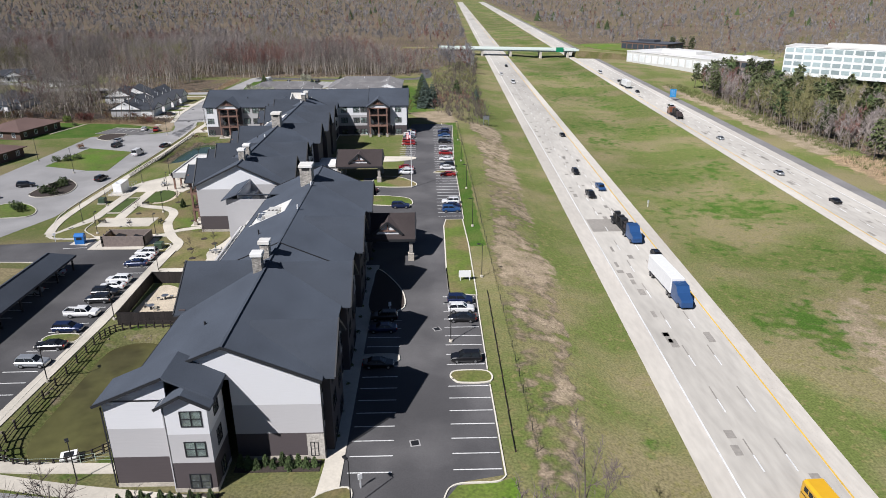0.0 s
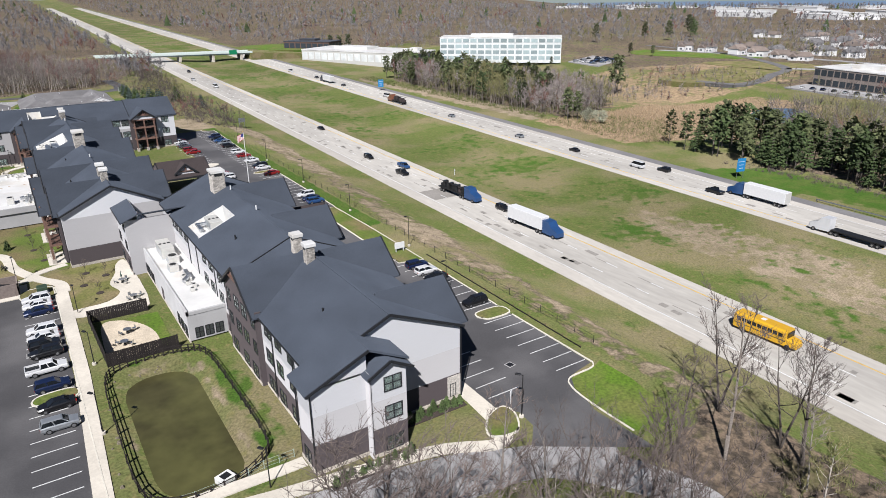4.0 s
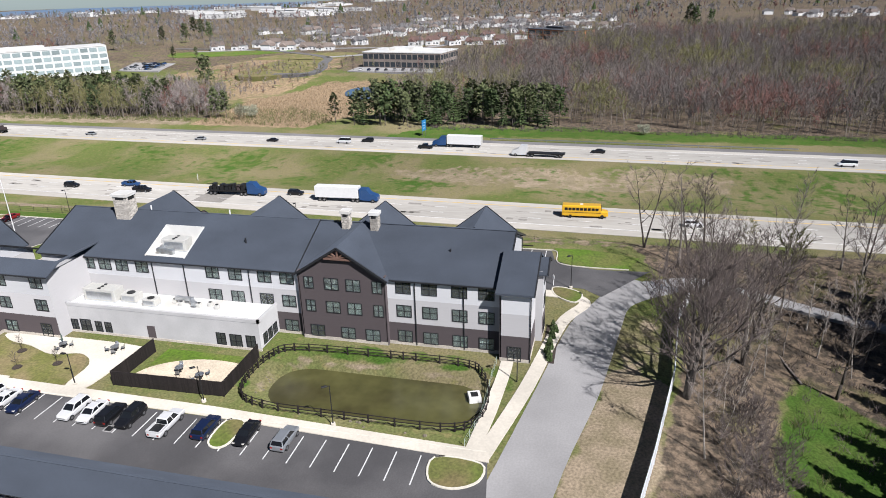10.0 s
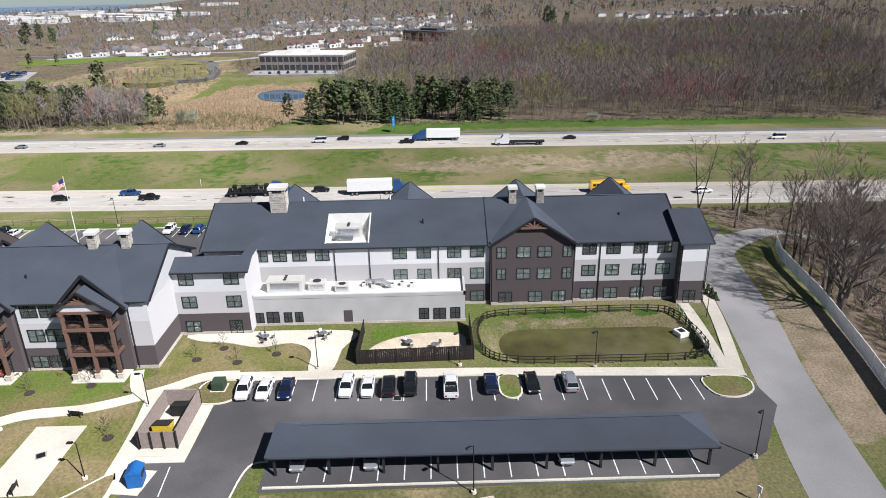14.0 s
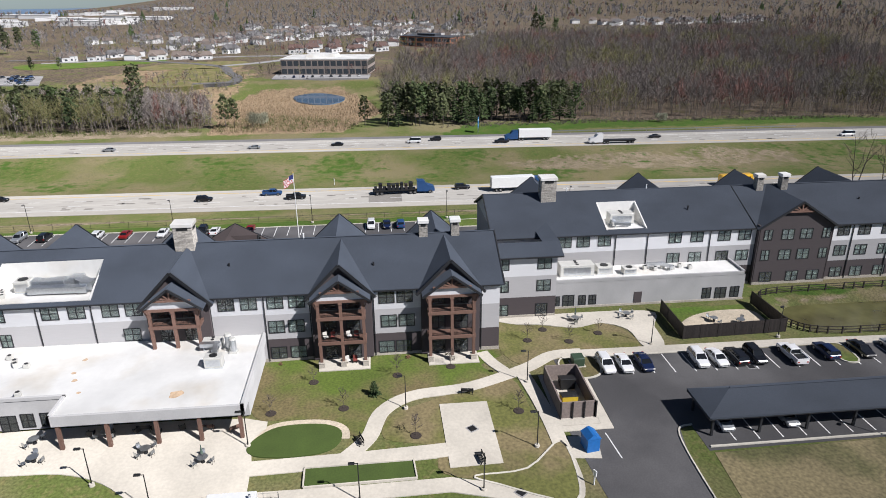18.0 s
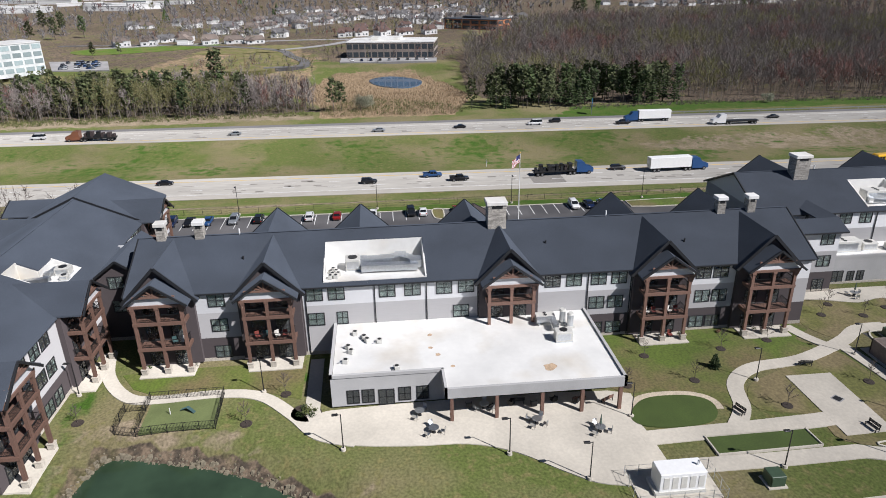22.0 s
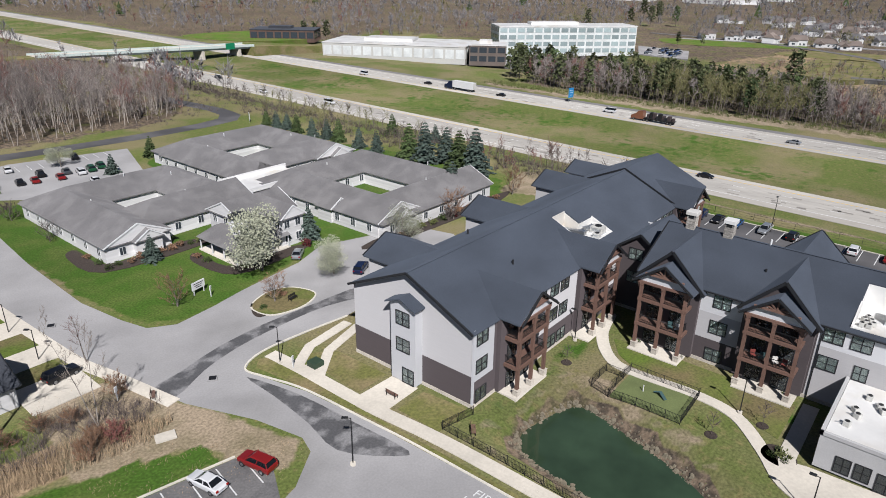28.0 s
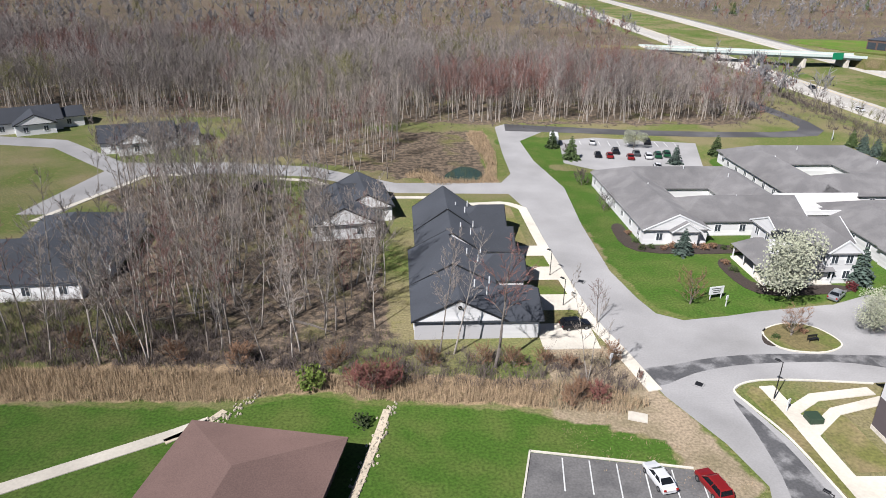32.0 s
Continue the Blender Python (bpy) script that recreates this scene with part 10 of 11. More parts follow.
for x, y, s in ((-20, 8, 0.7), (-10.4, 17.6, 0.7), (6.6, 24, 0.7), (-13, 12, 0.75)):
    plant(green_model, "budding_tree", "slender tree budding yellow-green in the grove", "tree", "budding trees", x, y, s, rnd=tr)

for x, y, sc in ((-50, 33.5, 1.3), (-46, 30.6, 1.4), (-43.4, 34.4, 1.1), (-40.6, 31.2, 1.3), (-48.6, 28.4, 1.1), (-53.6, 31.6, 1.2), (-37.6, 29.4, 1.1), (-56, 35.6, 1.0), (-44.6, 27.4, 1.0), (-33.4, 31.8, 1.1)):
    plant(thicket_model, "thicket_tree", "low many-stemmed bare thicket behind the white fence", "tree", "thicket of the grove", x, y, sc, rnd=tr)

# dense conifers at the south-west corner of the grove
dense_firs = [tree_model(conifer(140 + i, 17, 4.2, 22, 0.3, 0.05, 12), m_bark_dark, m_needle) for i in range(2)]
fir_spots = [(-58, 14), (-54, 11), (-50.5, 8), (-47, 5.5), (-43.5, 3), (-52, 3)] + [(-38 + 4.6 * (i % 7) + tr.uniform(-1, 1), 1.5 - 0.9 * (i % 7) - 5.0 * (i // 7) + tr.uniform(-1, 1)) for i in range(21)]
fir_spots += [(-24, 4), (-18, 3), (-12, 2), (-6, 1)]
for i, (x, y) in enumerate(fir_spots):
    plant(dense_firs[i % 2], "fir", "tall dense dark green fir beside the grove", "tree", "firs of the grove", x, y, tr.uniform(1.0, 1.2), rnd=tr)

# wood north-west, beside the terrace
wood = []
tries = 0
while len(wood) < 165 and tries < 6000:
    tries += 1
    x, y = tr.uniform(-196, -131), tr.uniform(275, 348)
    if not inside(x, y, NW_WOOD) or (wood and min(math.hypot(x - a, y - b) for a, b in wood) < 1.3) or (x > -152 and y > 308) or (-204 < x < -174 and 288 < y < 323):
        continue
    wood.append((x, y))
    plant(tr.choice(slim_models), "bare_tree", "tall slim bare tree with pale trunk", "tree", "bare trees of the wood", x, y, tr.uniform(0.65, 1.15), rnd=tr)
for x, y, k, s in ((-122.5, 276.2, 3, 1.0), (-124.3, 276.8, 1, 0.9), (-106.2, 269.4, 2, 0.72), (-152, 352, 0, 0.9), (-146, 356, 1, 0.85), (-157, 351, 3, 0.9), (-139, 349, 2, 0.8), (-132, 352, 4, 0.85), (-164, 356, 0, 0.9), (-142, 362, 4, 0.9), (-150, 366, 2, 0.9), (-131, 366, 1, 0.9), (-137, 374, 3, 0.95), (-146, 378, 0, 0.95), (-158, 372, 4, 0.95), (-168, 380, 1, 0.95), (-156, 386, 2, 1.0), (-140, 390, 0, 1.0), (-130, 384, 3, 0.9), (-150, 398, 1, 1.0), (-135, 402, 4, 1.0), (-170, 398, 2, 1.0)):
    plant(slim_models[k], "bare_tree", "tall slim bare tree with pale trunk", "tree", "bare trees of the wood", x, y, s, rnd=tr)
plant(red_model, "budding_tree", "bare tree with reddish buds beside the terrace", "tree", "budding trees", -117.4, 273.0, 1.2, rnd=tr)
plant(red_model, "budding_tree", "small reddish budding tree by the kerb", "tree", "budding trees", -101.0, 283.6, 0.5, rnd=tr)
for x, y, rz, ln in ((-160, 288, 20, 9), (-152, 301, 80, 7), (-170, 296, -15, 8), (-145, 292, 40, 6), (-165, 310, 60, 8), (-142, 284, -30, 7), (-20, 22, 10, 9), (-8, 14, -20, 8), (-25, 8, 50, 7)):
    solid("fallen_log", Shape().tube((-ln / 2, 0, 0.15), (0, 0.2, 0.2), 0.2, 0.17, 7).tube((0, 0.2, 0.2), (ln / 2, 0, 0.12), 0.17, 0.09, 7), m_bark, "grey fallen log on the leaf litter", "log", "fallen logs", m=pose(x, y, gz(x, y), 0, 0, rz))

# conifers
spruces = [tree_model(conifer(80 + i, 6.5, 2.6), m_bark_dark, m_spruce if i else m_needle) for i in range(3)]
for i, (x, y, sc) in enumerate(((-0.1, 380.2, 0.8), (-0.4, 374.7, 0.85), (0.6, 370.6, 0.85), (-0.5, 364.6, 0.95), (-0.7, 357.2, 0.95), (0.7, 352.2, 0.95), (0.5, 346.8, 1.1), (-0.1, 337.7, 0.95), (-0.3, 330.5, 0.95), (-0.7, 318.0, 1.6), (0.9, 313.8, 1.7), (4.6, 309.6, 1.5), (-0.1, 301.6, 1.7), (1.4, 297.7, 1.85), (26.0, 331.5, 0.9), (17.0, 341.0, 1.1), (-16.9, 290.3, 1.35), (-54.2, 294.9, 1.05), (-44.0, 371.5, 0.9), (-58.2, 363.8, 0.8), (-78.8, 307.4, 0.8), (-87, 379.5, 0.8))):
    plant(spruces[i % 3], "spruce", "blue-green spruce with drooping boughs", "tree", "spruces", x, y, sc, rnd=tr)
plant(spruces[0], "spruce", "dark spruce at the edge of the lane", "tree", "spruces", -84.5, 368, 1.0, rnd=tr)
plant(shrub_tree, "bare_shrub_tree", "rust-coloured budding tree with round crown", "tree", "", -6.0, 281.4, 1.1, rnd=tr)
plant(shrub_tree, "bare_shrub_tree", "rust-coloured budding tree with round crown", "tree", "", -27.6, 281.2, 1.15, rnd=tr)
conifer_far = [tree_model(conifer(90 + i, 13, 2.9, 11, 0.2, 0.15, 7), m_bark_dark, m_needle) for i in range(3)]
pines = [tree_model(pine(95 + i, 15), m_bark, m_pine if i else m_needle) for i in range(4)]
n = 0
while n < 84:
    y = tr.uniform(68, 152)
    x = tr.uniform(146, 171) + (y - 110) * -0.04
    n += 1
    plant(tr.choice(conifer_far + pines), "pine", "dark green conifer of the roadside stand", "tree", "roadside conifers", x, y, tr.uniform(0.8, 1.1), rnd=tr)
n = 0
while n < 96:
    x, y = tr.uniform(148, 245), tr.uniform(214, 420)
    if not inside(x, y, [(150, 400), (148, 270), (152, 246), (185, 252), (225, 276), (240, 330), (218, 420)]):
        continue
    n += 1
    plant(tr.choice(pines), "pine", "tall pine with tufted green crown", "tree", "pines across the highway", x, y, tr.uniform(0.75, 1.1), rnd=tr)
for x, y, s in ((253, 285, 1.5), (152, 217, 0.9), (155, 214, 0.8), (149, 160, 0.8), (300, 395, 0.5), (390, 400, 0.7), (400, 385, 0.6), (630, -21, 1.7), (622, -26, 1.6), (615, -40, 1.4), (560, 470, 1.3), (545, 490, 1.3), (520, 500, 1.2), (600, 505, 1.4), (470, 520, 1.2), (640, 540, 1.4), (500, 310, 0.6), (230, 640, 1.0), (238, 636, 1.0), (244, 630, 1.1)):
    plant(tr.choice(pines), "pine", "tall pine with tufted green crown", "tree", "pines across the highway", x, y, s, rnd=tr)

# flowering trees and garden plants
blossom_wood = bare_tree(70, 6.5, 3.5, 0.2, 0.2, 14, 2)[0].mesh("trunk", [m_bark])
blossom = (blossom_wood, leafy(71, 4.6, 3.4, 1.4, 5200, 0.115, 0.45).mesh("crown", [m_blossom]))
for x, y, s in ((-68.6, 290.2, 1.5), (-61.5, 280.0, 0.86), (-44.0, 279.8, 0.98), (-64, 379, 0.7), (-40, 362, 0.5)):
    plant(blossom, "blossom_tree", "round tree in white and pale green blossom", "tree", "blossom trees", x, y, s, rnd=tr)
for x, y, s in ((139, 37, 0.55), (152, 206, 0.9), (158, 204, 0.8)):
    plant(blossom, "blossom_tree", "white blossoming tree beside the highway", "tree", "blossom trees", x, y, s, rnd=tr)
plant(shrub_tree, "bare_shrub_tree", "rust-brown budding tree on the lawn", "tree", "", -85, 289, 1.05, rnd=tr)
plant(shrub_tree, "bare_shrub_tree", "small bare tree on the kerbed island", "tree", "", -74.4, 279, 0.85, rnd=tr)
for x, y, s in ((-86.6, 330, 1.0), (-87, 347, 1.0), (-29, 281.6, 0.8), (-45, 334, 0.7), (-84.6, 371, 0.9)):
    plant(thicket_model, "bare_shrub_tree", "small bare ornamental tree by the white wall", "tree", "", x, y, s, rnd=tr)
ring = Shape().tube((0, 0, -0.05), (0, 0, 0.10), 0.75, 0.6, 12).mesh("mulch_ring", [m_mulch])
for x, y in ((-60.3, 160.3), (-66.7, 151.7), (-63.2, 138.8), (-53.9, 164.5), (-53.4, 153.4), (-60.4, 169.2), (-52, 146), (-43, 131), (-47, 128), (-45, 123), (-46, 134), (-55, 205), (-57, 212), (-60, 236), (-62.5, 216)):
    solid("mulch_ring", ring, None, "dark round mulch bed in the lawn", "flower bed", "mulch rings", m=pose(x, y, 0.05))
    plant(sapling, "sapling", "thin bare sapling in a mulch ring", "tree", "garden saplings", x, y, tr.uniform(0.7, 1.0), z=0.12, rnd=tr)
shrub_mesh = [leafy(100 + i, 0.75, 0.55, 0.2, 200, 0.10, 0.6).mesh("shrub", [mt]) for i, mt in enumerate((m_shrub, m_weed, m_rusty))]
m_burgundy = material("burgundy_leaves", (0.10, 0.018, 0.02), 0.9, 0.3, 1.0, 0, island=0.35)
shrub_mesh.append(leafy(104, 0.75, 0.55, 0.2, 200, 0.10, 0.6).mesh("shrub", [m_burgundy]))
small_conifer = conifer(85, 2.2, 0.8, 8, 0.05, 0.04, 8)
part_mesh = tree_model(small_conifer, m_bark_dark, m_needle)
plant(part_mesh, "dwarf_conifer", "small dark conical conifer in the lawn", "shrub", "", -57.8, 156.5, 1.0, z=0.06, rnd=tr)
shrub_words = ("rounded dark green shrub in a mulched bed", "yellowish green shrub in a mulched bed", "rusty brown shrub in a mulched bed", "burgundy-leaved shrub in a mulched bed")


def shrub(x, y, k, s=1.0, z=None):
    solid("shrub", shrub_mesh[k], None, shrub_words[k], "shrub", "garden shrubs", m=pose(x, y, gz(x, y) - 0.2 * s if z is None else z, 0, 0, tr.uniform(0, 360)) @ Matrix.Scale(s, 4))


for i in range(10):
    shrub(-85.5 + 1.9 * i, 309.6 + tr.uniform(-0.5, 0.5), tr.choice((0, 1, 2, 0)), tr.uniform(0.8, 1.5))
for i in range(12):
    shrub(-45 + 3.1 * i, 282.6 + tr.uniform(-0.5, 0.6), tr.choice((0, 1, 2, 3)), tr.uniform(0.9, 1.8))
for i in range(9):
    shrub(-69 + 2.0 * i, 318.6, tr.choice((0, 1, 2)), tr.uniform(0.8, 1.4))
for i in range(7):
    shrub(-23 + 2.0 * i, 324.6, tr.choice((0, 1, 3)), tr.uniform(0.9, 1.6))
for x, y, k, s in ((-72.8, 300, 0, 1.2), (-73, 303, 2, 1.2), (-70, 292.8, 1, 1.3), (-66, 292.8, 0, 1.2), (-56.6, 292.6, 3, 1.5), (-47, 282, 3, 1.5), (-77, 278.4, 0, 0.9), (-72.2, 279.6, 2, 0.9), (-85.6, 313, 0, 1.1), (-85.8, 317, 2, 1.1)):
    shrub(x, y, k, s)
for dx, dy, k, s in ((0, 0, 1, 1.1), (0.9, 0.4, 0, 0.6), (-0.7, -0.6, 0, 0.7), (0.3, -0.9, 1, 0.6), (-0.5, 0.8, 0, 0.8)):
    shrub(-61.3 + dx, 209.0 + dy, k, s)
solid("mulch_bed", Shape().slab(curve_pts([(-63, 208.2), (-61.4, 207.2), (-59.8, 208.4), (-59.9, 210.4), (-61.6, 210.9), (-62.8, 210)], True, 4), -0.05, 0.12), m_mulch, "dark mulch bed beside the terrace paving", "flower bed", kind="structure")
for x0, x1, y0 in ((-31.6, -21.0, 55.2), (-20.4, -11.0, 60.3)):
    solid("mulch_bed", Shape().box(x0, x1, y0 - 0.9, y0 + 1.0, -0.1, 0.10), m_mulch, "dark mulch bed along the gable wall", "flower bed", kind="structure")
    for i in range(10):
        plant(part_mesh, "dwarf_conifer", "dark green columnar shrub in a mulched bed", "shrub", "gable wall shrubs", x0 + 0.6 + (x1 - x0 - 1.2) * i / 9, y0 + tr.uniform(-0.5, 0.5), tr.uniform(0.55, 0.8), z=0.08, rnd=tr)
for y0 in range(66, 134, 5):
    shrub(-9.6, y0 + tr.uniform(-0.8, 0.8), tr.choice((0, 1)), tr.uniform(0.4, 0.7))
for y0 in range(146, 236, 6):
    shrub(-49.0, y0 + tr.uniform(-1, 1), tr.choice((0, 1, 2)), tr.uniform(0.35, 0.65))
for x, y, k, s in ((-98, 170, 0, 2.2), (-97, 173, 0, 2.3), (-96.6, 176, 0, 2.2), (-97.6, 179, 0, 2.0), (-95, 168.6, 0, 2.1), (-97, 156, 0, 2.0), (-95, 154, 0, 1.8), (-98.6, 157.6, 0, 1.9), (-134, 262, 0, 1.6), (-112.8, 222, 2, 2.0), (-109, 205, 0, 2.2), (-107, 207, 0, 2.0), (-112, 204, 0, 2.1)):
    solid("bush", shrub_mesh[k], None, "large untrimmed bush at the grass edge", "shrub", "bushes", m=pose(x, y, gz(x, y) - 0.25 * s, 0, 0, tr.uniform(0, 360)) @ Matrix.Scale(s, 4))

m_redtwig = material("red_stems", (0.21, 0.085, 0.07), 0.95, 0.2, 0.5, 0, island=0.35)
red_bush = (thicket_model[0], bare_tree(66, 3.4, 2.6, 0.06, 0.05, 18, 12, True, 0.8, 0.03)[1].mesh("crown", [m_redtwig]))
rust_bush = (thicket_model[0], bare_tree(67, 3.4, 2.6, 0.06, 0.05, 18, 12, True, 0.8, 0.03)[1].mesh("crown", [m_rusty]))
for x, y, k, s in ((-133.0, 267.8, 0, 1.0), (-131, 268.6, 0, 0.9), (-134.8, 268.8, 0, 0.85), (-132.4, 269.8, 0, 0.9), (-106.2, 264.8, 0, 0.7), (-107.8, 265.6, 1, 0.75), (-109.6, 264.4, 1, 0.8), (-108, 272, 1, 0.6), (-102, 273.4, 1, 0.7), (-111, 273, 1, 0.7), (-115, 272.6, 1, 0.8), (-119, 273.4, 1, 0.7), (-126, 273.4, 1, 0.8), (-138, 273.4, 1, 0.8), (-150, 274.6, 1, 0.9), (-158, 275.6, 1, 0.8), (-165, 277.6, 1, 0.9), (-172, 279, 1, 0.8)):
    plant((red_bush, rust_bush)[k], "bare_shrub", ("red-stemmed bare shrub in the reeds", "rust-brown bare shrub by the ditch")[k], "shrub", "ditch shrubs", x, y, s, rnd=tr)

solid("bush", leafy(107, 0.75, 0.5, 0.2, 420, 0.07, 0.5).mesh("bush", [material("fresh_green_leaves", (0.135, 0.185, 0.03), 0.9, 0.3, 1.0, 0, island=0.35)]), None, "large bush in fresh light green leaf", "shrub", m=pose(-140.4, 269.6, -0.7) @ Matrix.Scale(3.0, 4))
# loose stones of the drainage swales
stones = Shape()
for line in (curve_pts([(-130.8, 265.3), (-132.2, 259.2), (-133.9, 253.5), (-135.5, 246)], False, 9), curve_pts([(-146.4, 268.6), (-149.5, 264.1), (-152, 262.4)], False, 9)):
    for x, y in line:
        for _ in range(5 if len(line) < 60 else 2):
            px, py, s = x + tr.gauss(0, 0.42), y + tr.gauss(0, 0.42), tr.uniform(0.10, 0.24)
            stones.hexa([(px + s * math.cos(a) * tr.uniform(0.8, 1.2), py + s * math.sin(a), -0.1) for a in (0.2, 1.8, 3.1, 4.6)], [(px + 0.6 * s * math.cos(a), py + 0.6 * s * math.sin(a), 0.1 + s * tr.uniform(0.3, 0.7)) for a in (0.2, 1.8, 3.1, 4.6)])
solid("swale_stones", stones, material("pale_stone", (0.42, 0.37, 0.29), 0.9, 0.25, 4.0, 0, 0.02, island=0.35), "loose pale stones along the drainage swales", "stones", kind="stuff")

solid("concrete_slab", Shape().box(-1.1, 1.1, -0.8, 0.8, -0.3, 0.16, bev=0.03), m_walk, "pale concrete slab on the bare ground by the ditch", "slab", m=pose(-102.3, 262.0, 0, 0, 0, -20))

# rocks round the ponds
def rock_ring(name, line, count, label, lo, hi):
    top = thing(name, label, "rocks", kind="stuff")
    base = [Shape().hexa([(math.cos(a) * tr.uniform(0.8, 1.2), math.sin(a) * tr.uniform(0.8, 1.2), -0.3) for a in (0.2, 1.3, 2.5, 3.6, 5.0)], [(0.6 * math.cos(a) * tr.uniform(0.7, 1.1), 0.6 * math.sin(a) * tr.uniform(0.7, 1.1), tr.uniform(0.35, 0.65)) for a in (0.2, 1.3, 2.5, 3.6, 5.0)]).mesh("rock", [m_rock]) for _ in range(6)]
    for i in range(count):
        p = line[int(tr.random() * len(line)) % len(line)]
        q = line[(line.index(p) + 1) % len(line)]
        f = tr.random()
        x, y = p[0] + (q[0] - p[0]) * f + tr.gauss(0, 0.4), p[1] + (q[1] - p[1]) * f + tr.gauss(0, 0.4)
        part("rock", tr.choice(base), None, top, m=pose(x, y, gz(x, y), 0, 0, tr.uniform(0, 360)) @ Matrix.Scale(tr.uniform(lo, hi), 4))


rock_ring("pond_rocks", POND_B, 190, "grey-brown rocks round the pond edge", 0.16, 0.5)
rock_ring("pond_rocks", curve_pts([(-49.3, 66), (-49.5, 78), (-49.0, 89), (-45, 91.4), (-41, 90.6), (-39.7, 84), (-39.6, 74), (-40.6, 65), (-44, 62.8)], True, 4), 45, "scattered rocks at the pond bank", 0.14, 0.34)


# small rubble along the muddy bank
rubble = Shape()
for i in range(900):
    k = tr.randrange(len(POND_B))
    p, q, f = POND_B[k], POND_B[(k + 1) % len(POND_B)], tr.random()
    dx, dy = q[1] - p[1], p[0] - q[0]
    ln = math.hypot(dx, dy) or 1.0
    off = tr.gauss(0.3, 0.55) * (1 if p[0] > -76 else 0.6)
    x, y, r = p[0] + (q[0] - p[0]) * f + dx / ln * off, p[1] + (q[1] - p[1]) * f + dy / ln * off, tr.uniform(0.06, 0.2)
    z = gz(x, y)
    turn = tr.uniform(0, 6)
    rubble.hexa([(x + r * math.cos(a + turn) * tr.uniform(0.8, 1.3), y + r * math.sin(a + turn), z - 0.1) for a in (0, 1.5, 3.1, 4.7)], [(x + 0.6 * r * math.cos(a + turn), y + 0.6 * r * math.sin(a + turn) * tr.uniform(0.7, 1.2), z + r * 0.7) for a in (0, 1.5, 3.1, 4.7)])
solid("bank_rubble", rubble, m_rock, "small brown stones on the muddy pond bank", "rocks", kind="stuff")


# ---- woods, brush and reeds: uncounted growth ----
def tri_object(name, chunks, mats, label, category):
    """One object from arrays of triangles: chunks of (corners (n, 3, 3), material index)."""
    co = np.concatenate([c.reshape(-1, 3) for c, _ in chunks]).astype(np.float32)
    mi = np.concatenate([np.full(len(c), k, np.int32) if np.isscalar(k) else k for c, k in chunks])
    nt = len(mi)
    me = bpy.data.meshes.new(name)
    me.vertices.add(len(co))
    me.vertices.foreach_set("co", co.ravel())
    me.loops.add(nt * 3)
    me.loops.foreach_set("vertex_index", np.arange(nt * 3, dtype=np.int32))
    me.polygons.add(nt)
    me.polygons.foreach_set("loop_start", np.arange(0, nt * 3, 3, dtype=np.int32))
    for mt in mats:
        me.materials.append(mt)
    me.polygons.foreach_set("material_index", mi)
    me.update(calc_edges=True)
    return tagged(new(name, me), label, category, kind="stuff")


def unit(a):
    return a / np.maximum(np.linalg.norm(a, axis=-1, keepdims=True), 1e-6)


def wood_tris(x, y, h, spread_m, n_twig, w_twig, trunk_w, limbs=5, low=0.35):
    """Triangles of many simple bare trees: trunks, limbs, twigs."""
    z = height(x, y)
    k = len(x)
    base = np.stack([x, y, z - 0.5], 1)
    lean = NP.normal(0, 0.085, (k, 2))
    tip = base + np.stack([lean[:, 0] * h, lean[:, 1] * h, h * 0.95], 1)
    trunks = []
    ph = NP.uniform(0, 6.28, k)
    ring_ = [np.stack([np.cos(ph + a), np.sin(ph + a), 0 * ph], 1) * (trunk_w * h[:, None] / 20) for a in (0, 2.1, 4.2)]
    for i in range(3):
        trunks.append(np.stack([base + ring_[i], base + ring_[(i + 1) % 3], tip], 1))
        up = base + (tip - base) * 0.45
        trunks.append(np.stack([up + ring_[i] * 0.75, base + ring_[(i + 1) % 3], up + ring_[(i + 1) % 3] * 0.75], 1))
    trunk = np.concatenate(trunks)
    f = NP.uniform(low, 0.9, (k, limbs))
    a = NP.uniform(0, 6.28, (k, limbs))
    st = base[:, None] + (tip - base)[:, None] * f[..., None]
    ln = (spread_m * NP.uniform(0.6, 1.15, (k, limbs)) * (1.25 - 0.6 * f) * h[:, None] / 20)
    dr = unit(np.stack([np.cos(a), np.sin(a), 0.6 + f], -1))
    en = st + dr * ln[..., None]
    sd = np.stack([-np.sin(a), np.cos(a), 0 * a], -1) * (trunk_w * 0.35)
    limb = np.stack([st - sd, st + sd, en], 2).reshape(-1, 3, 3)
    j = NP.randint(0, limbs, (k, n_twig))
    g = NP.uniform(0.2, 1.0, (k, n_twig, 1))
    ar = np.arange(k)[:, None]
    s2 = st[ar, j] + (en[ar, j] - st[ar, j]) * g
    top = NP.random_sample((k, n_twig)) < 0.3
    s2[top] = (base[:, None] + (tip - base)[:, None] * NP.uniform(0.55, 1.0, (k, n_twig, 1)))[top]
    d2 = unit(dr[ar, j] * 0.6 + NP.normal(0, 0.6, (k, n_twig, 3)) + np.array([0, 0, 0.55]))
    l2 = NP.uniform(0.08, 0.2, (k, n_twig, 1)) * h[:, None, None] * (spread_m / 4.0)
    sd2 = unit(np.cross(d2, NP.normal(0, 1, (k, n_twig, 3)))) * w_twig
    twig = np.stack([s2 - sd2, s2 + sd2, s2 + d2 * l2], 2)
    return trunk, limb, twig


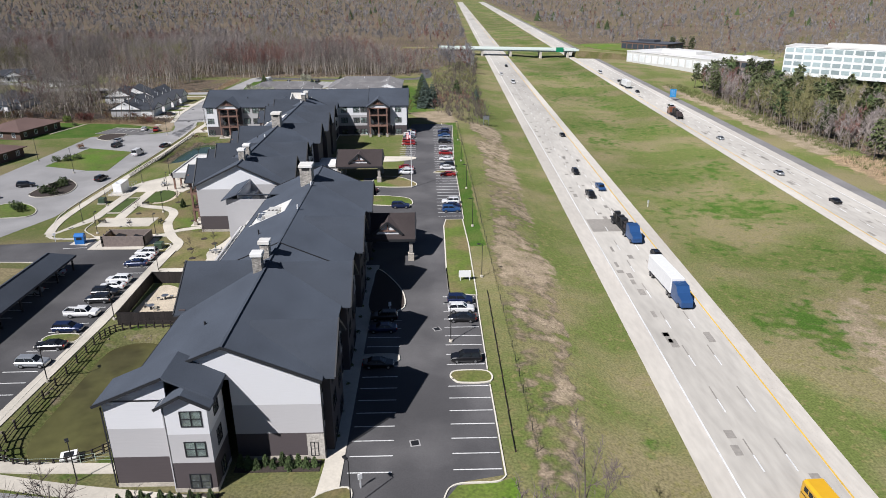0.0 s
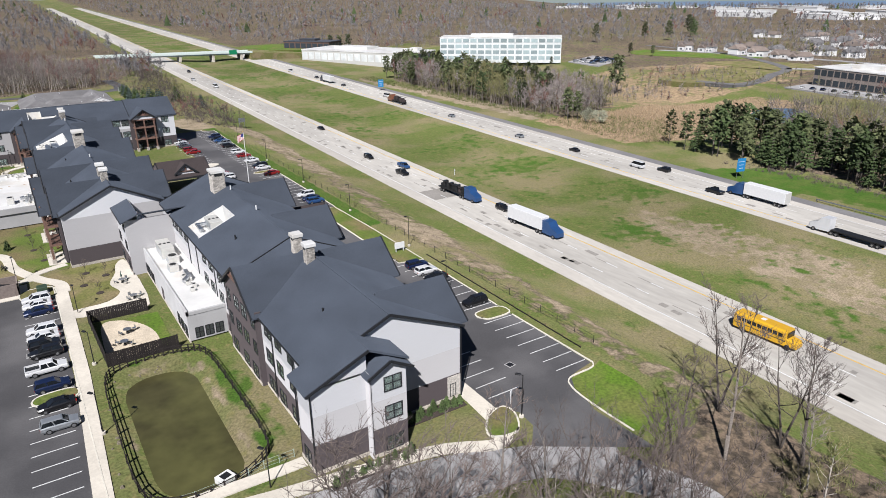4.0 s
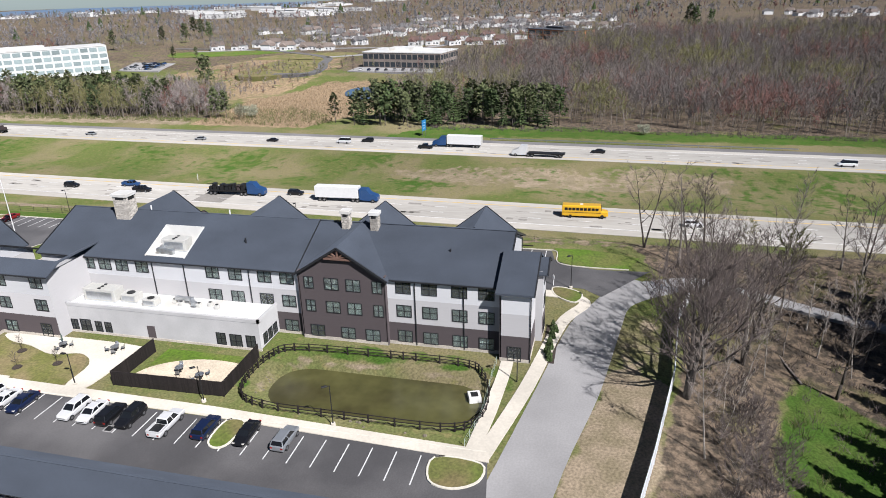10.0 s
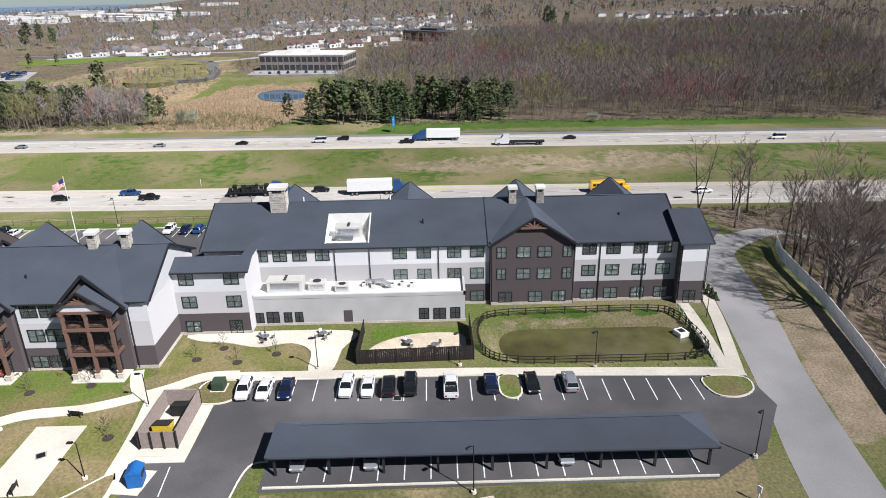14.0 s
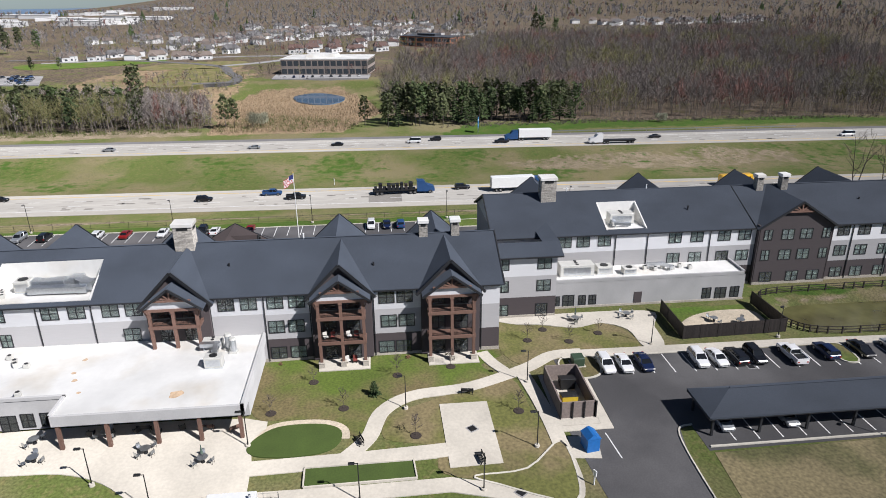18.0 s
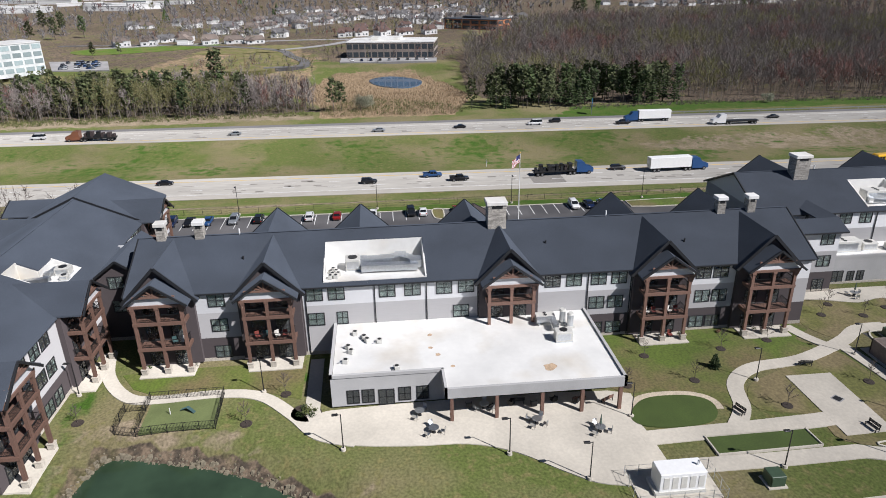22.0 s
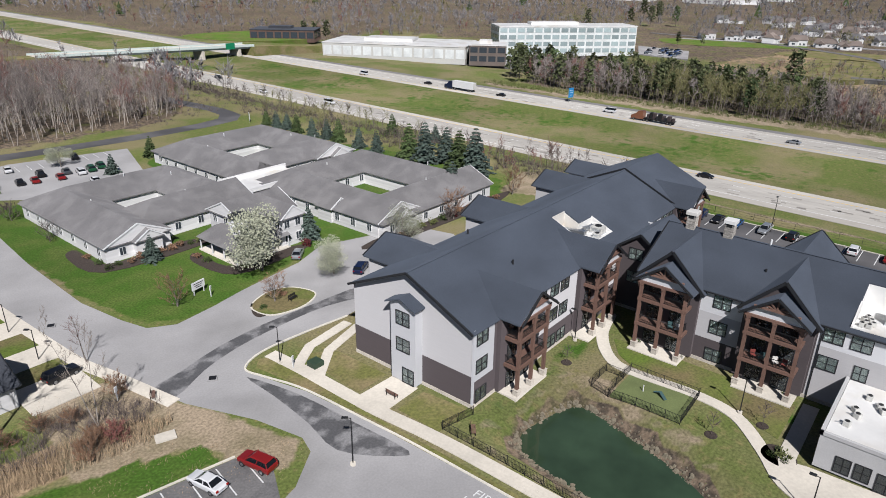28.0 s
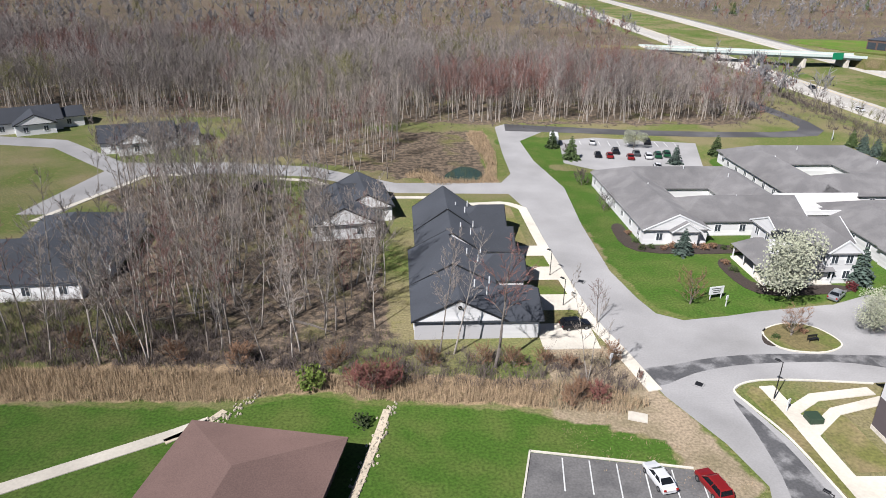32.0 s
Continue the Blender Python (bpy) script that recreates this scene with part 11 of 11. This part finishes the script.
def woodland(name, label, x, y, h, spread_m, n_twig, w_twig, trunk_w, limbs=5, tints=(0.72, 0.12, 0.16), low=0.35, bark=None, twig=None):
    trunk, limb, fine = wood_tris(x, y, h, spread_m, n_twig, w_twig, trunk_w, limbs, low)
    # tints gather in loose patches
    patch = np.sin(x * 0.061 + 1.3) * np.cos(y * 0.053) + 0.7 * np.sin(x * 0.023 - y * 0.031 + 0.5) + NP.normal(0, 0.55, len(x))
    order = patch.argsort().argsort() / max(len(x) - 1, 1)
    pick = np.where(order < tints[1], 1, np.where(order > 1 - tints[2], 2, 0))
    tri_object(name, [(trunk, 0), (limb, 0), (fine.reshape(-1, 3, 3), np.repeat(pick + 1, fine.shape[1]).astype(np.int32))],
               [bark or m_bark, twig or m_twig, m_twig_red, m_twig_green], label, "woodland")


def scatter(poly, n, lo=None):
    xs, ys = zip(*poly)
    px, py = NP.uniform(min(xs), max(xs), n), NP.uniform(min(ys), max(ys), n)
    ok = inside(px, py, poly)
    return px[ok], py[ok]


def off_road(x, y):
    return (x < hw1(y) - 14) | (x > hw2(y) + 40)


x, y = scatter([(-330, 430), (-262, 424), (-165, 412), (-100, 410), (-60, 409), (-15, 413), (2, 430), (18, 470), (34, 560), (30, 540), (10, 545), (-20, 640), (-330, 640)], 7600)
fall = np.clip((x + 40) / 50, 0, 1)
ok = (y < 560 - 1.0 * np.clip(x + 130, 0, 150)) & (x < 16)
x, y, fall = x[ok], y[ok], fall[ok]
edge = y < 462
for name_, label_, sel, tw, ww, tk in (("north_woodland", "tall bare grey-brown forest edge with pale trunks", edge, 96, 0.045, 0.14), ("north_woodland", "crowns of the deep bare forest", ~edge, 54, 0.072, 0.15)):
    woodland(name_, label_, x[sel], y[sel], NP.uniform(13, 21.5, int(sel.sum())) * (1 - 0.5 * fall[sel]), 4.6, tw, ww, tk, 7, tints=(0.78, 0.15, 0.07), low=0.32, bark=m_bark_pale, twig=m_twig_north)
x, y = scatter([(-178, 411), (-174, 382), (-159.5, 373), (-144.5, 360), (-131, 354.4), (-127.7, 394), (-127.5, 406.8)], 170)
woodland("woodland_edge", "thin bare trees beside the marsh", x, y, NP.uniform(13, 20, len(x)), 3.4, 100, 0.034, 0.13, 7, bark=m_bark_pale, twig=m_twig_pale)
x, y = scatter([(-620, 300), (-330, 300), (-215, 330), (-262, 360), (-262, 430), (-330, 430), (-330, 640), (-620, 640)], 3000)
woodland("west_woodland", "bare forest behind the houses", x, y, NP.uniform(13, 20, len(x)), 4.4, 46, 0.07, 0.16, 6, (0.66, 0.16, 0.18), bark=m_bark_pale, twig=m_twig_north)
x, y = scatter(E_FOREST[:4] + [(134, -160), (560, -260), (560, -60), (500, 60), (330, 140), (240, 150), (190, 152)], 8600)
ok = ~((x < 172) & (y > 66))
x, y = x[ok], y[ok]
woodland("east_woodland", "bare grey-brown forest beyond the highway", x, y, NP.uniform(11, 20, len(x)), 6.2, 56, 0.085, 0.12, tints=(0.72, 0.10, 0.18), low=0.22, twig=m_twig_east)
x, y = scatter(E_MIX, 1500)
woodland("mixed_woodland", "bare trees among the pines", x, y, NP.uniform(9, 15, len(x)), 4.6, 64, 0.10, 0.20, tints=(0.5, 0.05, 0.45), low=0.2, twig=m_twig_north)
x, y = scatter([(140, -300), (560, -260), (700, -120), (900, -420), (600, -900), (140, -900)], 2600)
woodland("south_east_woodland", "bare forest in the distance", x, y, NP.uniform(12, 18, len(x)), 4.5, 30, 0.12, 0.3)
# forest and tree belts to the horizon
n = 25000
rad = 330 + 3800 * NP.random_sample(n) ** 1.35
ang = NP.uniform(-1.1, 2.75, n)
x, y = -110 + rad * np.cos(ang), 150 + rad * np.sin(ang)
keep = off_road(x, y)
for pg in (E_FOREST, [(190, 150), (340, 120), (345, 262), (190, 262)], [(-330, 424), (-330, 640), (38, 640), (2, 420)], [(-620, 300), (-200, 300), (-215, 430), (-330, 640), (-620, 640)], [(140, 260), (250, 200), (300, 130), (540, 100), (780, 60), (800, 330), (700, 480), (450, 480), (330, 560), (140, 620)], [(100, 560), (260, 560), (260, 720), (100, 720)], [(-180, 240), (40, 240), (40, 420), (-180, 420)], [(1060, 560), (1500, 560), (1500, 900), (1060, 900)], [(830, -140), (1000, -140), (1000, -450), (830, -450)]):
    keep &= ~inside(x, y, pg)
keep &= ~((np.abs(y - 592 + (x - 18) * 0.288) < 34) & (x > -60) & (x < 420))
x, y = x[keep], y[keep]
h = NP.uniform(9, 15, len(x))
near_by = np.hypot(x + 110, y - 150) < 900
# distance haze is put into the twig colour here
woodland("distant_woodland", "bare woods beyond the fields", x[near_by], y[near_by], h[near_by], 7.0, 34, 0.21, 0.24, 4, (0.82, 0.09, 0.09), 0.2, twig=m_twig_haze)
woodland("distant_woodland", "bare woods in haze-grey tint reaching the horizon", x[~near_by], y[~near_by], h[~near_by], 8.0, 14, 0.66, 0.4, 3, (0.84, 0.06, 0.10), 0.2, twig=m_twig_haze)
verge_wood = [(6, 270), (26, 264), (29, 330), (31, 400), (42, 545), (30, 545), (16, 430), (12, 400), (6, 390), (5, 300)]
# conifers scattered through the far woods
pick = (NP.random_sample(len(x)) < 0.014) & ~near_by
cx, cy, ch = x[pick], y[pick], h[pick] * NP.uniform(1.0, 1.5, pick.sum())
cz = height(cx, cy)
tiers = []
for z0_, z1_, rr in ((0.10, 0.80, 0.30), (0.35, 1.0, 0.22)):
    for i in range(6):
        a0_, a1_ = i * 1.047, (i + 1) * 1.047
        jag = NP.uniform(0.7, 1.2, (2, len(cx)))
        tiers.append(np.stack([np.stack([cx + np.cos(a0_) * ch * rr * jag[0], cy + np.sin(a0_) * ch * rr * jag[0], cz + ch * z0_], 1),
                               np.stack([cx + np.cos(a1_) * ch * rr * jag[1], cy + np.sin(a1_) * ch * rr * jag[1], cz + ch * z0_], 1),
                               np.stack([cx, cy, cz + ch * z1_], 1)], 1))
tri_object("distant_conifers", [(np.concatenate(tiers), 0)], [m_needle], "dark conifers scattered through far woods", "woodland")
# trees between the suburban houses
x, y = scatter([(450, 420), (470, 160), (560, 90), (700, 20), (790, 100), (790, 330), (700, 470), (560, 450)], 1100)
woodland("suburb_trees", "bare garden trees among far houses", x, y, NP.uniform(8, 13, len(x)), 5.0, 28, 0.18, 0.28, 4, (0.78, 0.07, 0.15), twig=m_twig_haze)
x, y = scatter([(-44, 470), (-30, 415), (-12, 412), (6, 430), (20, 470), (34, 550), (10, 560), (-50, 520)], 700)
woodland("scrub_woodland", "low bare scrub between forest and highway", x, y, NP.uniform(3, 8, len(x)), 6.5, 50, 0.06, 0.13, 6, (0.70, 0.10, 0.20), 0.12, twig=m_twig_north)
x, y = scatter(verge_wood, 420)
woodland("roadside_trees", "small bare trees between the lane and the highway", x, y, NP.uniform(3, 8, len(x)), 7.0, 50, 0.05, 0.2, 6, (0.62, 0.10, 0.28), 0.15)
x, y = scatter([(262, 300), (262, 238), (300, 226), (318, 145), (340, 145), (430, 235), (330, 240), (300, 300)], 150)
woodland("meadow_trees", "scattered bare trees on rough meadow", x, y, NP.uniform(4, 10, len(x)), 5.0, 50, 0.07, 0.2, 5)
x, y = scatter([(150, 226), (185, 236), (232, 262), (262, 250), (330, 236), (360, 262), (350, 300), (290, 330), (242, 320), (215, 270)], 620)
woodland("meadow_scrub", "low bare scrub on tan meadow", x, y, NP.uniform(2, 6.5, len(x)), 7.5, 46, 0.06, 0.2, 6, (0.62, 0.12, 0.26), 0.1, twig=m_twig_north)


def blades(x, y, h, w, lean, z=None):
    z = height(x, y) if z is None else z
    k = len(x)
    h = h * NP.uniform(0.6, 1.2, k)
    b = np.stack([x, y, z - 0.05], 1)
    a = NP.uniform(0, 6.28, k)
    sd = np.stack([np.cos(a), np.sin(a), 0 * a], 1) * w
    t = b + np.stack([NP.normal(0, lean, k) * h, NP.normal(0, lean, k) * h, h], 1)
    return np.stack([b - sd, b + sd, t], 1)


def brush(poly, n, hmin, hmax, tw=16):
    """Low tangled shoots."""
    x, y = scatter(poly, n)
    k = len(x)
    h = NP.uniform(hmin, hmax, k)
    out = []
    for _ in range(tw):
        out.append(blades(x + NP.normal(0, 0.35, k), y + NP.normal(0, 0.35, k), h * NP.uniform(0.5, 1.1, k), 0.035, 0.42))
    return np.concatenate(out)


reeds = [[(-190, 268.6), (-156, 267.2), (-150, 266.6), (-144, 268.2), (-138, 268.4), (-134, 266.6), (-117, 264.8), (-104, 262.4), (-100, 264), (-105, 268.4), (-130, 270.4), (-155, 273.2), (-188, 275)]]
tri_object("dry_reeds", [(blades(*scatter(reeds[0], 26000), 1.6, 0.03, 0.16), 0), (blades(*scatter(MARSH_RIM, 16000), 1.2, 0.04, 0.2), 0)], [m_reed], "dry tan reeds along the ditch", "reeds")
rx, ry = scatter(REED_E, 20000)
ok = poly_dist(rx, ry, [(278, 203), (289, 190), (273, 174.5), (256, 174.5), (246, 184), (256, 198)]) > 3.0
tri_object("dry_reeds", [(blades(rx[ok], ry[ok], 1.2, 0.12, 0.2), 0)], [m_reed], "tan reed bed round the blue pond", "reeds")
verge = [(15, 262), (27, 262), (29, 330), (31, 400), (44, 560), (36, 560), (14, 420), (6, 400), (6, 300)]
tri_object("roadside_brush", [(brush(verge, 1800, 1.2, 3.8, 16), 0), (brush([(14.5, 60), (22, 60), (27, 150), (27, 260), (17, 262), (15.5, 120)], 260, 0.2, 0.6, 10), 0), (brush(E_MIX, 1500, 1.0, 3.0, 14), 2)], [m_twig, m_reed, m_weed], "bare roadside scrub and weeds", "brush")
tri_object("roadside_brush", [(brush([(142, 222), (138, 168), (150, 160), (170, 170), (200, 205), (165, 222)], 700, 1.0, 2.6, 16), 0), (brush([(138, 130), (150, 122), (152, 60), (148, 0), (140, -60), (134, -60), (141, 60)], 1100, 0.6, 2.2, 14), 1), (brush([(140, 400), (152, 400), (152, 230), (144, 224)], 900, 0.8, 2.4, 14), 0)], [m_weed, m_twig], "greenish scrub at the forest edge", "brush")
tri_object("undergrowth", [(brush(NW_WOOD, 2300, 0.4, 1.8, 13), 0), (brush(NW_WOOD, 260, 0.5, 1.6, 16), 1), (brush(grove_poly, 1800, 0.4, 2.0, 12), 0), (brush(grove_poly, 260, 0.8, 2.4, 22), 1), (brush([(-152, 279), (-132, 279), (-104, 274), (-98, 268), (-104, 266), (-132, 270), (-152, 272)], 700, 0.8, 2.6, 16), 0), (brush([(-200, 276), (-160, 274), (-150, 274), (-150, 282), (-186, 296), (-200, 292)], 900, 0.8, 2.4, 16), 0), (brush([(-200, 276), (-165, 275), (-160, 284), (-186, 294), (-200, 290)], 500, 0.8, 2.2, 16), 1)], [m_twig, m_weed], "bare brush and brambles under the trees", "brush")
tri_object("undergrowth", [(brush([(-260, 420), (-165, 409), (-100, 407), (-15, 410), (4, 428), (20, 470), (30, 470), (10, 414), (-15, 404), (-100, 402), (-165, 404), (-260, 415)], 2200, 0.6, 2.4, 12), 0)], [m_twig], "bare brush along the forest edge", "brush")
# tufts of rough grass on the meadows near the residence
tuft = [(-104, 262), (-92, 250), (-96, 246), (-112, 256), (-112, 280), (-101, 280)]
tri_object("rough_grass", [(brush([(9.5, 60), (13, 60), (13, 262), (9.5, 262)], 1600, 0.1, 0.25, 6), 0), (brush(tuft, 500, 0.15, 0.4, 8), 1), (brush([(13, 20), (30, 20), (36, 150), (38, 260), (30, 260), (14, 120)], 2200, 0.15, 0.4, 5), 0), (brush([(-82, 204), (-78, 202), (-66, 218), (-62, 232), (-70, 238), (-82, 234)], 700, 0.1, 0.3, 6), 0)], [m_weed, m_reed], "tufts of rough spring grass", "grass")
